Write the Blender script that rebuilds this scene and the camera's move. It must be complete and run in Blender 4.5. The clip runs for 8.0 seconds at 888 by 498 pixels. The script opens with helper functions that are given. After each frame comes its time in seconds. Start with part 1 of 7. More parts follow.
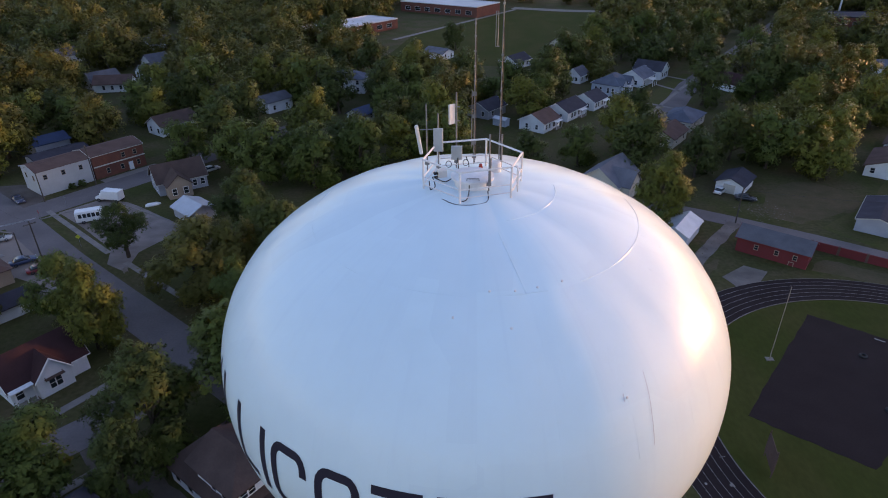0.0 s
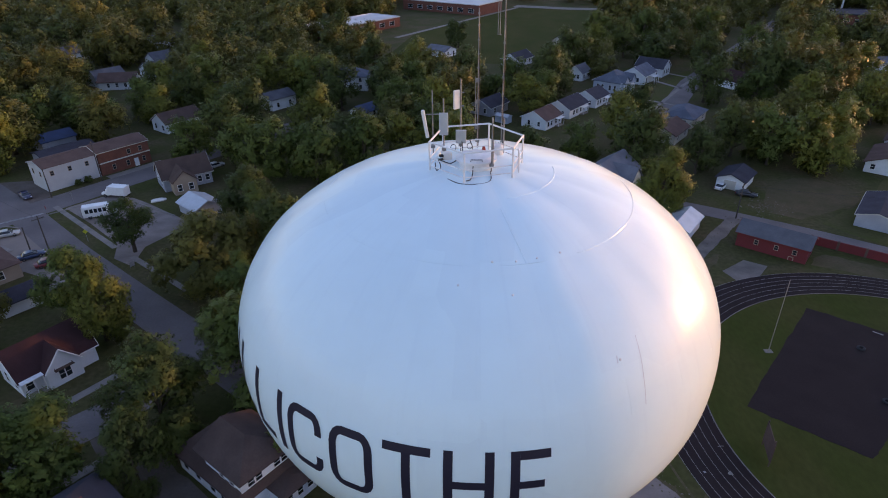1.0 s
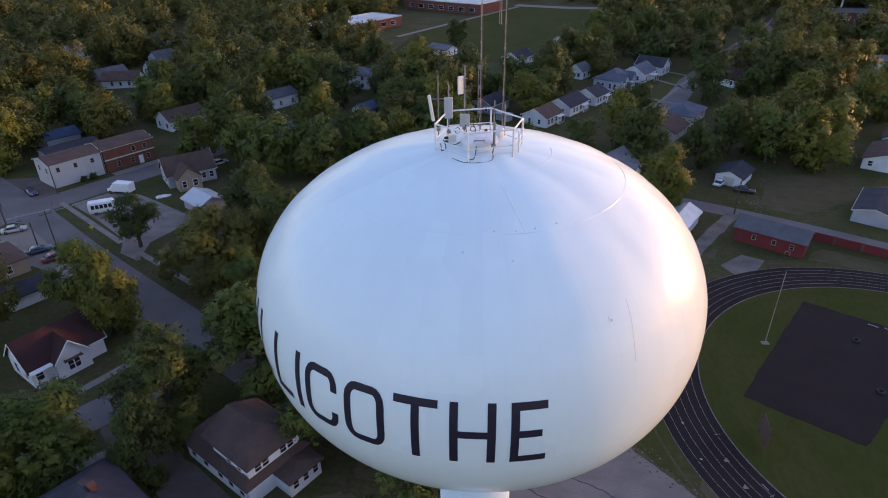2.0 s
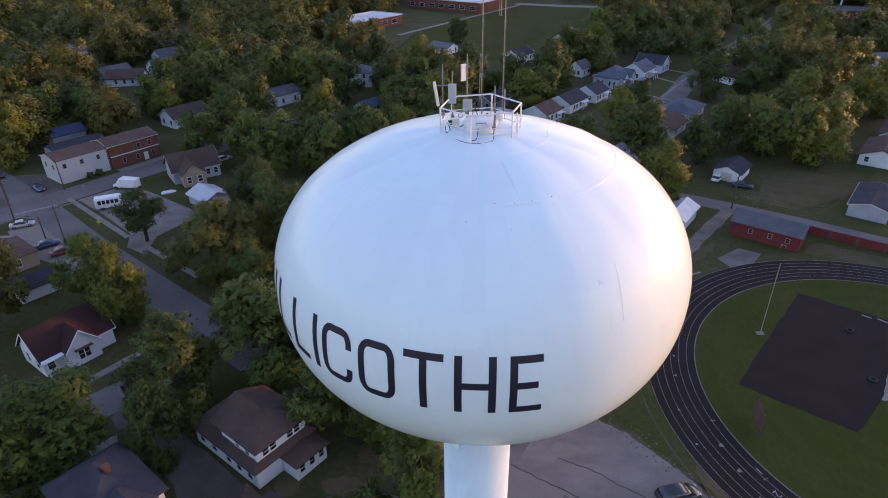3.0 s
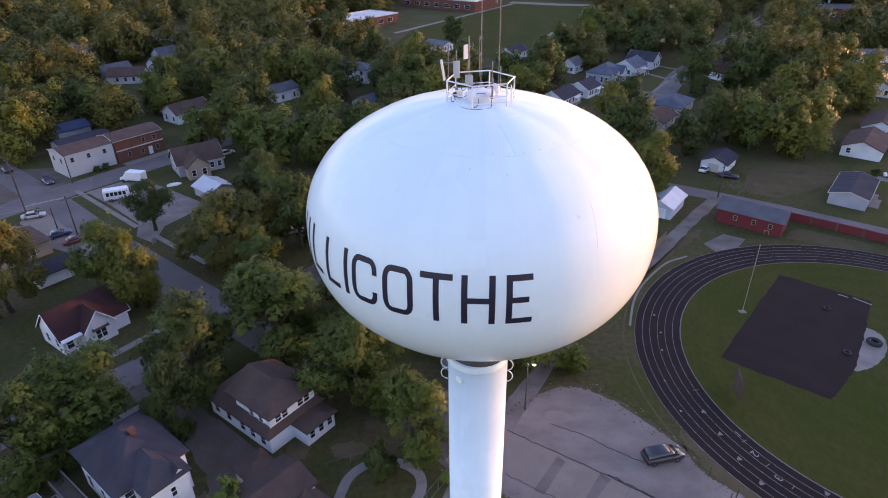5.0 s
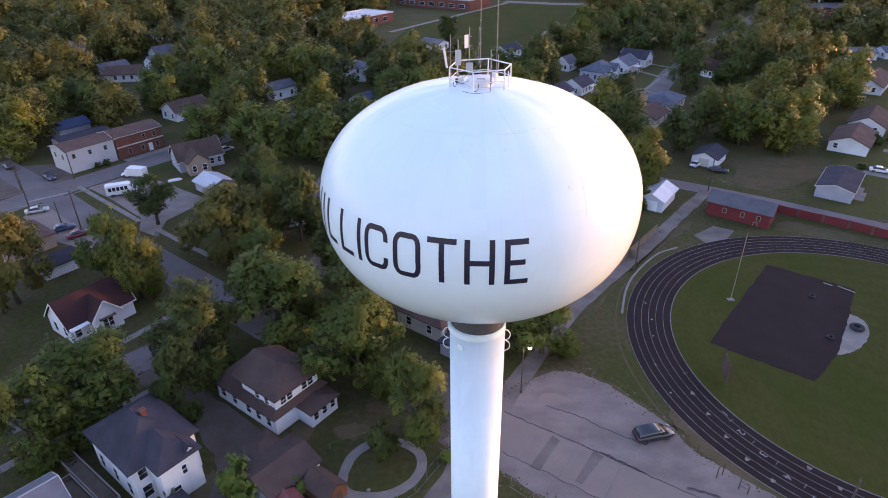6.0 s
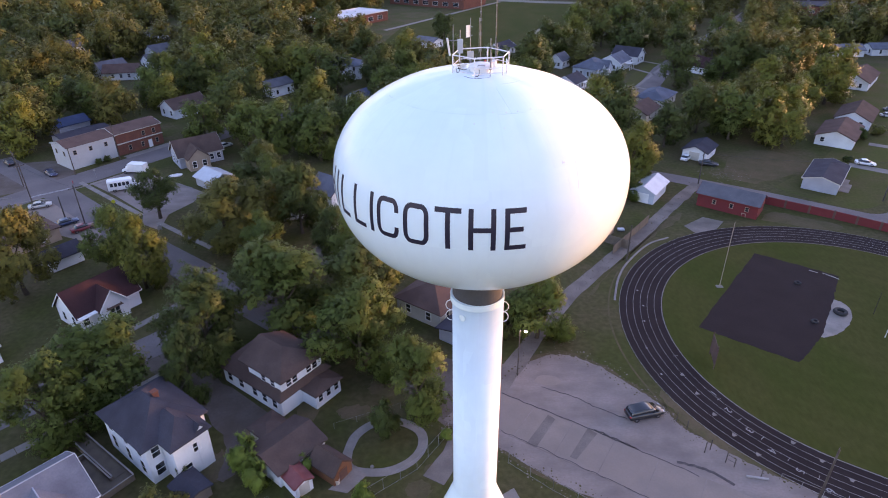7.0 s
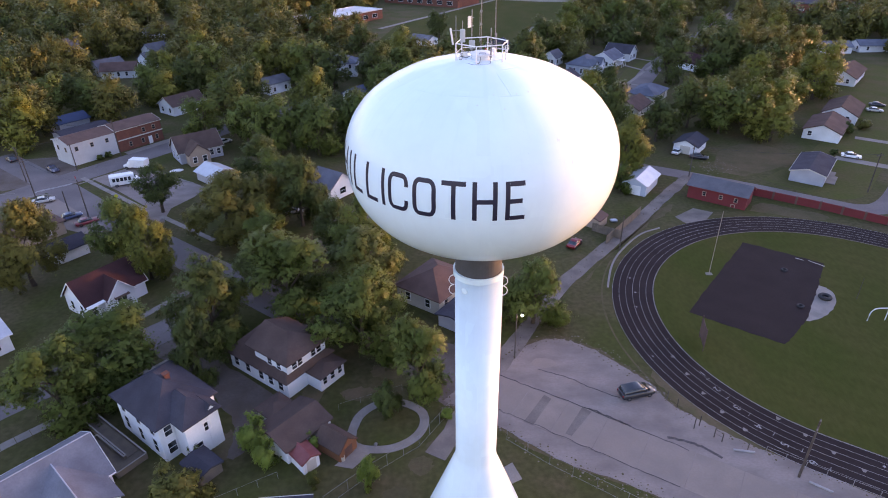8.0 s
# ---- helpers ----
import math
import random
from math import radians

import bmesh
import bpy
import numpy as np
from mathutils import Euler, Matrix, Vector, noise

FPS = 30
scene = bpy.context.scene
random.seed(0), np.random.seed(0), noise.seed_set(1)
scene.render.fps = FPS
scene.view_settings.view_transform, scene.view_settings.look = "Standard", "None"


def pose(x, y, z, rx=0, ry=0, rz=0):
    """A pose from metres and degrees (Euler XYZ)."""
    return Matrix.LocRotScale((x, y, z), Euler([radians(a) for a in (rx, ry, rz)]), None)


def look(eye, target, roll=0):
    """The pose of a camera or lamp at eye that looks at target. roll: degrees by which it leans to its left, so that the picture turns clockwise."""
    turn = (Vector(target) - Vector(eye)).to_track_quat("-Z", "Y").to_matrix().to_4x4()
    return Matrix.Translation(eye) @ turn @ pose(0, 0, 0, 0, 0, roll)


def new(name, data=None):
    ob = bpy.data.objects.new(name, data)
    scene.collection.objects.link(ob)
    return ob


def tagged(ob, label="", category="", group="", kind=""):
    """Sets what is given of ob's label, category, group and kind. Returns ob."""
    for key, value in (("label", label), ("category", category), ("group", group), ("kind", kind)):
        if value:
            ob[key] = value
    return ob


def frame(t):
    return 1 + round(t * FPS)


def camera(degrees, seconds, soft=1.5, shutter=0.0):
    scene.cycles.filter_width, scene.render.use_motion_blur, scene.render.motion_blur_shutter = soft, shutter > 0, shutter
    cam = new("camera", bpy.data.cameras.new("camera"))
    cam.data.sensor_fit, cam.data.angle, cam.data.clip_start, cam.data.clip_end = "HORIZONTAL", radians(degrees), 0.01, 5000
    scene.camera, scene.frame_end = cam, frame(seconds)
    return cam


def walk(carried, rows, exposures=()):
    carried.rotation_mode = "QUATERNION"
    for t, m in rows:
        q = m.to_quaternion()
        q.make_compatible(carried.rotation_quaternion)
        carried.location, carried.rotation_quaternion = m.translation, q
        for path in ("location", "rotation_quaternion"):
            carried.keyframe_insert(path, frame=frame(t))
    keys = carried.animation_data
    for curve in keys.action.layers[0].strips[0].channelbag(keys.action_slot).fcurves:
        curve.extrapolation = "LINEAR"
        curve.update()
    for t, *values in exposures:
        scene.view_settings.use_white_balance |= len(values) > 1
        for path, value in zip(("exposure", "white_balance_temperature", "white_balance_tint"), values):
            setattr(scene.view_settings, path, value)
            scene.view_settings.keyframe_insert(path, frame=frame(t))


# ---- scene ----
cam = camera(72.0, 8.0, soft=1.0)
PATH = [
    (0, (-0.357, -19.692, 56.742), (-0.921, -2.160, 47.133), -0.56),
    (0.5, (-0.388, -20.342, 56.709), (-0.992, -2.821, 47.084), -0.61),
    (1, (-0.424, -21.114, 56.663), (-1.058, -3.606, 47.017), -0.65),
    (1.5, (-0.483, -21.982, 56.586), (-1.129, -4.473, 46.943), -0.65),
    (3, (-0.611, -25.095, 56.629), (-1.294, -7.606, 46.952), -0.77),
    (3.5, (-0.669, -26.347, 56.699), (-1.330, -8.854, 47.028), -0.78),
    (4, (-0.744, -27.661, 56.753), (-1.373, -10.169, 47.076), -0.81),
    (4.5, (-0.857, -29.058, 56.816), (-1.449, -11.569, 47.131), -0.84),
    (6, (-1.371, -33.779, 56.968), (-1.737, -16.294, 47.265), -0.75),
    (6.5, (-1.637, -35.434, 57.013), (-1.920, -17.950, 47.306), -0.77),
    (7, (-1.921, -37.144, 57.045), (-2.103, -19.668, 47.320), -0.77),
    (7.5, (-2.223, -38.865, 57.080), (-2.317, -21.396, 47.344), -0.79),
    (8, (-2.578, -40.591, 57.103), (-2.578, -23.128, 47.355), -0.79),
]
EXPOSURE = [(0.0, 2.63, 7000, 40), (1.5, 2.69, 7060, 41.5), (3.5, 2.99, 7100, 45.5), (5.0, 3.23, 7170, 48), (8.0, 3.57, 7200, 50)]
walk(cam, [(t, look(eye, target, roll)) for t, eye, target, roll in PATH], EXPOSURE)

# ---- daylight: a clear evening, the sun just above the horizon ----
SUN_DIR = Vector((0.929, 0.370, 0.0)).normalized()
SUN_ELEV = radians(2.8)
world = bpy.data.worlds.new("evening_sky")
scene.world = world
world.use_nodes = True
wn = world.node_tree
sky = wn.nodes.new("ShaderNodeTexSky")
sky.sky_type = "NISHITA"
sky.sun_disc = False
sky.sun_elevation = SUN_ELEV
sky.sun_rotation = math.atan2(SUN_DIR.x, SUN_DIR.y)
sky.altitude = 200
sky.dust_density = 0.9
sky.ozone_density = 2.2
wn.links.new(sky.outputs[0], wn.nodes["Background"].inputs[0])
wn.nodes["Background"].inputs[1].default_value = 0.15
sun = new("sun", bpy.data.lights.new("sun", "SUN"))
sun.data.energy = 0.47
sun.data.angle = radians(0.6)
sun.data.color = (1.0, 0.62, 0.26)
to_sun = Vector((SUN_DIR.x * math.cos(SUN_ELEV), SUN_DIR.y * math.cos(SUN_ELEV), math.sin(SUN_ELEV)))
sun.matrix_world = look(to_sun * 200, (0, 0, 0))


# ---- materials ----
def material(name, base, rough=0.8, metal=0.0, second=None, scale=1.0, fine=None, amount=0.5, bump=0.0, bump_scale=20.0, spec=0.5, stretch=(1, 1, 1), island=0.0, per_object=0.0, coords="pos"):
    """A surface with variation at two scales, by place in the world or on the object."""
    m = bpy.data.materials.new(name)
    m.use_nodes = True
    nt = m.node_tree
    b = nt.nodes["Principled BSDF"]
    b.inputs["Roughness"].default_value = rough
    b.inputs["Metallic"].default_value = metal
    b.inputs["Specular IOR Level"].default_value = spec
    if coords == "pos":
        place = nt.nodes.new("ShaderNodeNewGeometry").outputs["Position"]
    else:
        place = nt.nodes.new("ShaderNodeTexCoord").outputs["Object"]
    mp = nt.nodes.new("ShaderNodeMapping")
    mp.inputs["Scale"].default_value = stretch
    nt.links.new(place, mp.inputs[0])

    def tex(sc, detail):
        n = nt.nodes.new("ShaderNodeTexNoise")
        n.inputs["Scale"].default_value = sc
        n.inputs["Detail"].default_value = detail
        nt.links.new(mp.outputs[0], n.inputs["Vector"])
        return n.outputs["Fac"]

    def mix(fac, a, c, kind="MIX"):
        n = nt.nodes.new("ShaderNodeMix")
        n.data_type = "RGBA"
        n.blend_type = kind
        for sock, v in ((n.inputs[0], fac), (n.inputs[6], a), (n.inputs[7], c)):
            if hasattr(v, "links"):
                nt.links.new(v, sock)
            elif isinstance(v, tuple):
                sock.default_value = (*v, 1)
            else:
                sock.default_value = v
        return n.outputs[2]

    def ramp(fac, lo, hi):
        n = nt.nodes.new("ShaderNodeMapRange")
        n.inputs[1].default_value, n.inputs[2].default_value = lo, hi
        nt.links.new(fac, n.inputs[0])
        return n.outputs[0]

    second = second or tuple(c * 0.75 for c in base)
    col = mix(ramp(tex(scale, 5), 0.35, 0.68), base, second)
    small = ramp(tex(fine or scale * 14, 4), 0.3, 0.7)
    col = mix(small, col, mix(amount, col, tuple(c * 0.55 for c in base)))
    if island:
        g = nt.nodes.new("ShaderNodeNewGeometry")
        col = mix(ramp(g.outputs["Random Per Island"], 0, 1), col, mix(island, col, tuple(min(1, c * 1.7) for c in base)))
    if per_object:
        o = nt.nodes.new("ShaderNodeObjectInfo")
        col = mix(ramp(o.outputs["Random"], 0, 1), col, mix(per_object, col, second))
    nt.links.new(col, b.inputs["Base Color"])
    if bump:
        bn = nt.nodes.new("ShaderNodeBump")
        bn.inputs["Strength"].default_value = bump
        bn.inputs["Distance"].default_value = 0.05
        nt.links.new(tex(bump_scale, 6), bn.inputs["Height"])
        nt.links.new(bn.outputs[0], b.inputs["Normal"])
    return m


def leaf_material(name, base, second):
    m = bpy.data.materials.new(name)
    m.use_nodes = True
    nt = m.node_tree
    b = nt.nodes["Principled BSDF"]
    b.inputs["Roughness"].default_value = 0.5
    b.inputs["Specular IOR Level"].default_value = 0.15
    geo, info = nt.nodes.new("ShaderNodeNewGeometry"), nt.nodes.new("ShaderNodeObjectInfo")
    noi = nt.nodes.new("ShaderNodeTexNoise")
    noi.inputs["Scale"].default_value = 0.13
    nt.links.new(geo.outputs["Position"], noi.inputs["Vector"])

    def mix(fac, a, c):
        n = nt.nodes.new("ShaderNodeMix")
        n.data_type = "RGBA"
        for sock, v in ((n.inputs[0], fac), (n.inputs[6], a), (n.inputs[7], c)):
            if hasattr(v, "links"):
                nt.links.new(v, sock)
            elif isinstance(v, tuple):
                sock.default_value = (*v, 1)
            else:
                sock.default_value = v
        return n.outputs[2]

    dark = tuple(c * 0.84 for c in base)
    col = mix(geo.outputs["Random Per Island"], dark, base)
    col = mix(noi.outputs["Fac"], col, mix(0.6, col, second))
    col = mix(info.outputs["Random"], col, mix(0.5, col, second))
    col = mix(info.outputs["Random"], mix(0.42, col, tuple(c * 0.45 for c in base)), mix(0.2, col, tuple(min(1, c * 1.6) for c in second)))
    tuft = nt.nodes.new("ShaderNodeTexNoise")
    tuft.inputs["Scale"].default_value = 0.85
    tuft.inputs["Detail"].default_value = 3
    nt.links.new(geo.outputs["Position"], tuft.inputs["Vector"])
    mr = nt.nodes.new("ShaderNodeMapRange")
    mr.inputs[1].default_value, mr.inputs[2].default_value = 0.38, 0.66
    nt.links.new(tuft.outputs["Fac"], mr.inputs[0])
    col = mix(mr.outputs[0], mix(0.42, col, tuple(c * 0.5 for c in base)), mix(0.4, col, tuple(min(1, c * 1.55) for c in base)))
    nt.links.new(col, b.inputs["Base Color"])
    tr = nt.nodes.new("ShaderNodeBsdfTranslucent")
    nt.links.new(col, tr.inputs[0])
    ms = nt.nodes.new("ShaderNodeMixShader")
    ms.inputs[0].default_value = 0.22
    nt.links.new(b.outputs[0], ms.inputs[1])
    nt.links.new(tr.outputs[0], ms.inputs[2])
    nt.links.new(ms.outputs[0], nt.nodes["Material Output"].inputs[0])
    return m


def glass_material(name, base, rough=0.08):
    m = bpy.data.materials.new(name)
    m.use_nodes = True
    b = m.node_tree.nodes["Principled BSDF"]
    b.inputs["Base Color"].default_value = (*base, 1)
    b.inputs["Roughness"].default_value = rough
    b.inputs["Specular IOR Level"].default_value = 0.8
    return m


GRASS = material("grass", (0.062, 0.067, 0.018), 0.95, second=(0.108, 0.078, 0.043), scale=0.11, fine=1.3, amount=0.6, bump=0.6, bump_scale=6, spec=0.1)
LAWN = material("playing_field_turf", (0.05, 0.06, 0.013), 0.95, second=(0.074, 0.066, 0.02), scale=0.09, fine=1.6, amount=0.4, bump=0.5, bump_scale=8, spec=0.04, stretch=(1, 0.5, 1))
DRY = material("worn_grass_and_soil", (0.14, 0.1, 0.06), 0.95, second=(0.085, 0.076, 0.032), scale=0.25, fine=2.5, amount=0.5, bump=0.6, bump_scale=10, spec=0.1)
ASPHALT = material("street_asphalt", (0.178, 0.15, 0.145), 0.9, second=(0.128, 0.108, 0.104), scale=0.15, fine=3, amount=0.4, bump=0.25, bump_scale=30, spec=0.2)
LOTGREY = material("worn_lot_asphalt", (0.26, 0.21, 0.187), 0.92, second=(0.172, 0.138, 0.123), scale=0.22, fine=2.6, amount=0.36, bump=0.25, bump_scale=25, spec=0.2, stretch=(1, 1.6, 1))
YARDLAWN = material("green_yard_lawn", (0.074, 0.082, 0.022), 0.95, second=(0.098, 0.08, 0.036), scale=0.12, fine=1.6, amount=0.45, bump=0.5, bump_scale=8, spec=0.05)
THIN = material("thin_worn_lawn", (0.118, 0.088, 0.05), 0.95, second=(0.082, 0.072, 0.034), scale=0.3, fine=2.2, amount=0.5, bump=0.6, bump_scale=10, spec=0.06)
YARD = material("worn_yard_asphalt", (0.152, 0.12, 0.104), 0.95, second=(0.098, 0.074, 0.056), scale=0.22, fine=2.5, amount=0.45, bump=0.4, bump_scale=18, spec=0.12)
CONCRETE = material("old_concrete", (0.262, 0.207, 0.174), 0.9, second=(0.208, 0.166, 0.143), scale=0.3, fine=4, amount=0.25, bump=0.2, bump_scale=30, spec=0.2, per_object=0.5)
WALKWAY = material("sidewalk_concrete", (0.27, 0.232, 0.205), 0.9, second=(0.19, 0.166, 0.148), scale=0.5, fine=5, amount=0.35, bump=0.2, bump_scale=30, spec=0.2, per_object=0.4)
GRAVEL = material("pale_gravel", (0.22, 0.182, 0.16), 0.95, second=(0.128, 0.106, 0.09), scale=0.3, fine=6, amount=0.5, bump=0.5, bump_scale=25, spec=0.15)
TRACK = material("black_running_track", (0.025, 0.0155, 0.0155), 0.92, second=(0.031, 0.0205, 0.02), scale=0.2, fine=4, amount=0.3, bump=0.15, bump_scale=40, spec=0.12)
PAINTW = material("white_line_paint", (0.33, 0.31, 0.3), 0.8, second=(0.24, 0.23, 0.22), scale=1.5, fine=9, amount=0.4)
def tank_paint():
    """White enamel in large rolled patches with faint run-down streaks, glossy."""
    m = material("white_tank_enamel", (0.715, 0.86, 0.885), 0.25, second=(0.68, 0.825, 0.85), scale=0.22, fine=1.3, amount=0.05, bump=0.02, bump_scale=1.5, spec=0.24, coords="object")
    nt = m.node_tree
    b = nt.nodes["Principled BSDF"]
    base = b.inputs["Base Color"].links[0].from_socket
    sep = nt.nodes.new("ShaderNodeSeparateXYZ")
    nt.links.new(nt.nodes.new("ShaderNodeTexCoord").outputs["Object"], sep.inputs[0])
    ang = nt.nodes.new("ShaderNodeMath")
    ang.operation = "ARCTAN2"
    nt.links.new(sep.outputs[0], ang.inputs[0])
    nt.links.new(sep.outputs[1], ang.inputs[1])

    def around(fa, fz):
        c = nt.nodes.new("ShaderNodeCombineXYZ")
        for src, k, dst in ((ang.outputs[0], fa, 0), (sep.outputs[2], fz, 1)):
            mu = nt.nodes.new("ShaderNodeMath")
            mu.operation = "MULTIPLY"
            mu.inputs[1].default_value = k
            nt.links.new(src, mu.inputs[0])
            nt.links.new(mu.outputs[0], c.inputs[dst])
        return c.outputs[0]

    vo = nt.nodes.new("ShaderNodeTexVoronoi")
    vo.distance = "CHEBYCHEV"
    vo.inputs["Scale"].default_value = 1.0
    nt.links.new(around(2.6, 0.42), vo.inputs["Vector"])
    st = nt.nodes.new("ShaderNodeTexNoise")
    st.inputs["Scale"].default_value = 1.0
    st.inputs["Detail"].default_value = 4
    nt.links.new(around(26.0, 0.35), st.inputs["Vector"])
    spot = nt.nodes.new("ShaderNodeSeparateColor")
    nt.links.new(vo.outputs["Color"], spot.inputs[0])
    last = base
    for fac, lo, hi, tone in ((spot.outputs[0], 0.0, 1.0, 0.95), (st.outputs["Fac"], 0.55, 0.8, 0.968)):
        mr = nt.nodes.new("ShaderNodeMapRange")
        mr.inputs[1].default_value, mr.inputs[2].default_value = lo, hi
        nt.links.new(fac, mr.inputs[0])
        mx = nt.nodes.new("ShaderNodeMix")
        mx.data_type, mx.blend_type = "RGBA", "MULTIPLY"
        mx.inputs[7].default_value = (tone, tone, tone * 1.01, 1)
        nt.links.new(mr.outputs[0], mx.inputs[0])
        nt.links.new(last, mx.inputs[6])
        last = mx.outputs[2]
    nt.links.new(last, b.inputs["Base Color"])
    return m


TANK = tank_paint()


def mown_turf():
    """The turf with faint mowing arcs that follow the bend."""
    m = LAWN.copy()
    m.name = "mown_infield_turf"
    nt = m.node_tree
    b = nt.nodes["Principled BSDF"]
    base = b.inputs["Base Color"].links[0].from_socket
    mp = nt.nodes.new("ShaderNodeMapping")
    mp.inputs["Location"].default_value = (-61.0, -37.5, 0)
    nt.links.new(nt.nodes.new("ShaderNodeNewGeometry").outputs["Position"], mp.inputs[0])
    wave = nt.nodes.new("ShaderNodeTexWave")
    wave.wave_type, wave.rings_direction = "RINGS", "Z"
    wave.inputs["Scale"].default_value = 0.085
    wave.inputs["Distortion"].default_value = 1.2
    wave.inputs["Detail Scale"].default_value = 0.6
    nt.links.new(mp.outputs[0], wave.inputs["Vector"])
    mx = nt.nodes.new("ShaderNodeMix")
    mx.data_type, mx.blend_type = "RGBA", "MULTIPLY"
    mx.inputs[7].default_value = (0.92, 0.94, 0.92, 1)
    nt.links.new(wave.outputs["Fac"], mx.inputs[0])
    nt.links.new(base, mx.inputs[6])
    nt.links.new(mx.outputs[2], b.inputs["Base Color"])
    return m


MOWN = mown_turf()
STEELW = material("white_painted_steel", (0.78, 0.78, 0.77), 0.45, second=(0.62, 0.61, 0.6), scale=2, fine=12, amount=0.15)
NAVY = material("dark_navy_lettering", (0.014, 0.012, 0.03), 0.5, second=(0.02, 0.017, 0.036), scale=1, amount=0.2)
NECK = material("dark_grey_neck_steel", (0.075, 0.075, 0.08), 0.6, second=(0.06, 0.058, 0.055), scale=0.6, fine=5, amount=0.4)
GALV = material("galvanised_steel", (0.3, 0.29, 0.28), 0.5, 0.5, second=(0.2, 0.195, 0.19), scale=3, fine=15, amount=0.3)
ANTGREY = material("grey_antenna_cover", (0.42, 0.45, 0.44), 0.5, second=(0.36, 0.38, 0.38), scale=2, amount=0.15)
ANTWHITE = material("cream_antenna_cover", (0.75, 0.72, 0.66), 0.5, second=(0.66, 0.62, 0.56), scale=2, amount=0.15)
BLACKRUB = material("black_cable_rubber", (0.02, 0.02, 0.022), 0.6, scale=3)
REDGLASS = material("red_beacon_lens", (0.35, 0.02, 0.02), 0.2, scale=3)
BARK = material("tree_bark", (0.1, 0.075, 0.055), 0.95, second=(0.06, 0.048, 0.038), scale=1.5, fine=9, amount=0.5, bump=0.6, bump_scale=12, spec=0.1)
WOOD = material("weathered_wood", (0.2, 0.155, 0.115), 0.9, second=(0.14, 0.11, 0.09), scale=0.8, fine=10, amount=0.4, spec=0.2)
POLE = material("dark_utility_pole_wood", (0.075, 0.058, 0.048), 0.9, second=(0.11, 0.09, 0.075), scale=1.2, fine=10, amount=0.4, spec=0.2)
GLASS = glass_material("dark_window_glass", (0.02, 0.024, 0.03))
TYRE = material("tyre_rubber", (0.022, 0.022, 0.024), 0.85, scale=4)
CHROME = material("bright_metal", (0.55, 0.55, 0.56), 0.25, 0.9, scale=4)
BRICK = material("red_brick", (0.2, 0.075, 0.05), 0.9, second=(0.15, 0.06, 0.045), scale=0.7, fine=6, amount=0.4, spec=0.2)
LEAF = leaf_material("green_leaves", (0.11, 0.12, 0.027), (0.146, 0.125, 0.028))
LEAF_D = leaf_material("dark_green_leaves", (0.069, 0.1, 0.025), (0.096, 0.108, 0.026))
LEAF_N = leaf_material("fresh_green_leaves", (0.086, 0.128, 0.027), (0.116, 0.134, 0.027))
# the low sun's orange is mixed into this leaf colour
LEAF_O = leaf_material("sun_tinted_green_leaves", (0.12, 0.122, 0.028), (0.155, 0.134, 0.03))
# yellow-green foliage, its colour lifted to stand for sunlight on the crown
LEAF_Y = leaf_material("yellow_green_lit_leaves", (0.152, 0.172, 0.032), (0.18, 0.175, 0.03))
LEAF_V = leaf_material("vivid_green_leaves", (0.135, 0.2, 0.036), (0.16, 0.2, 0.036))
LEAF_B = leaf_material("bright_green_leaves", (0.096, 0.146, 0.034), (0.124, 0.146, 0.034))


def siding(name, c, k=0.85):
    return material(name, c, 0.75, second=tuple(v * k for v in c), scale=0.35, fine=6, amount=0.18, spec=0.3)


def shingle(name, c):
    return material(name, c, 0.95, second=tuple(v * 0.72 for v in c), scale=0.4, fine=5, amount=0.35, bump=0.35, bump_scale=14, spec=0.15)


WHITE = siding("white_clapboard", (0.7, 0.725, 0.74))
CREAM = siding("cream_painted_wall", (0.52, 0.49, 0.43))
GREYS = siding("grey_vinyl_siding", (0.36, 0.37, 0.41))
TAN = siding("tan_stucco", (0.34, 0.26, 0.2))
GREYW = siding("weathered_white_wall", (0.44, 0.445, 0.45))
BARN = siding("orange_brown_barn_boards", (0.2, 0.085, 0.042))
REDW = siding("barn_red_boards", (0.17, 0.026, 0.028))
BLUEW = siding("pale_blue_siding", (0.42, 0.48, 0.56))
R_DARK = shingle("charcoal_shingles", (0.058, 0.056, 0.07))
R_GREY = shingle("grey_shingles", (0.125, 0.125, 0.14))
R_BROWN = shingle("brown_shingles", (0.105, 0.068, 0.057))
R_RUST = shingle("rust_brown_shingles", (0.138, 0.084, 0.07))
R_WINE = shingle("dark_wine_shingles", (0.064, 0.029, 0.029))
R_BLUE = shingle("blue_grey_shingles", (0.13, 0.145, 0.18))
R_METAL = material("pale_ribbed_metal", (0.5, 0.52, 0.55), 0.45, 0.3, second=(0.42, 0.44, 0.47), scale=0.6, fine=6, amount=0.2)
R_RED = material("red_painted_metal", (0.18, 0.032, 0.03), 0.6, second=(0.22, 0.06, 0.052), scale=1.0, fine=6, amount=0.3)
R_BLUETARP = material("bright_blue_roof_sheet", (0.032, 0.062, 0.14), 0.7, second=(0.028, 0.048, 0.1), scale=0.5, fine=4, amount=0.3)
R_WHITE = material("white_roof_membrane", (0.6, 0.6, 0.6), 0.7, second=(0.5, 0.5, 0.5), scale=0.1, fine=2, amount=0.2)


# ---- mesh helpers ----
def part(name, bm, mat, parent=None, label="", smooth=False):
    me = bpy.data.meshes.new(name)
    bm.normal_update()
    bm.to_mesh(me)
    bm.free()
    me.materials.append(mat)
    if smooth:
        me.polygons.foreach_set("use_smooth", [True] * len(me.polygons))
    ob = new(name, me)
    if parent is not None:
        ob.parent = parent
    if label:
        ob["label"] = label
    return ob


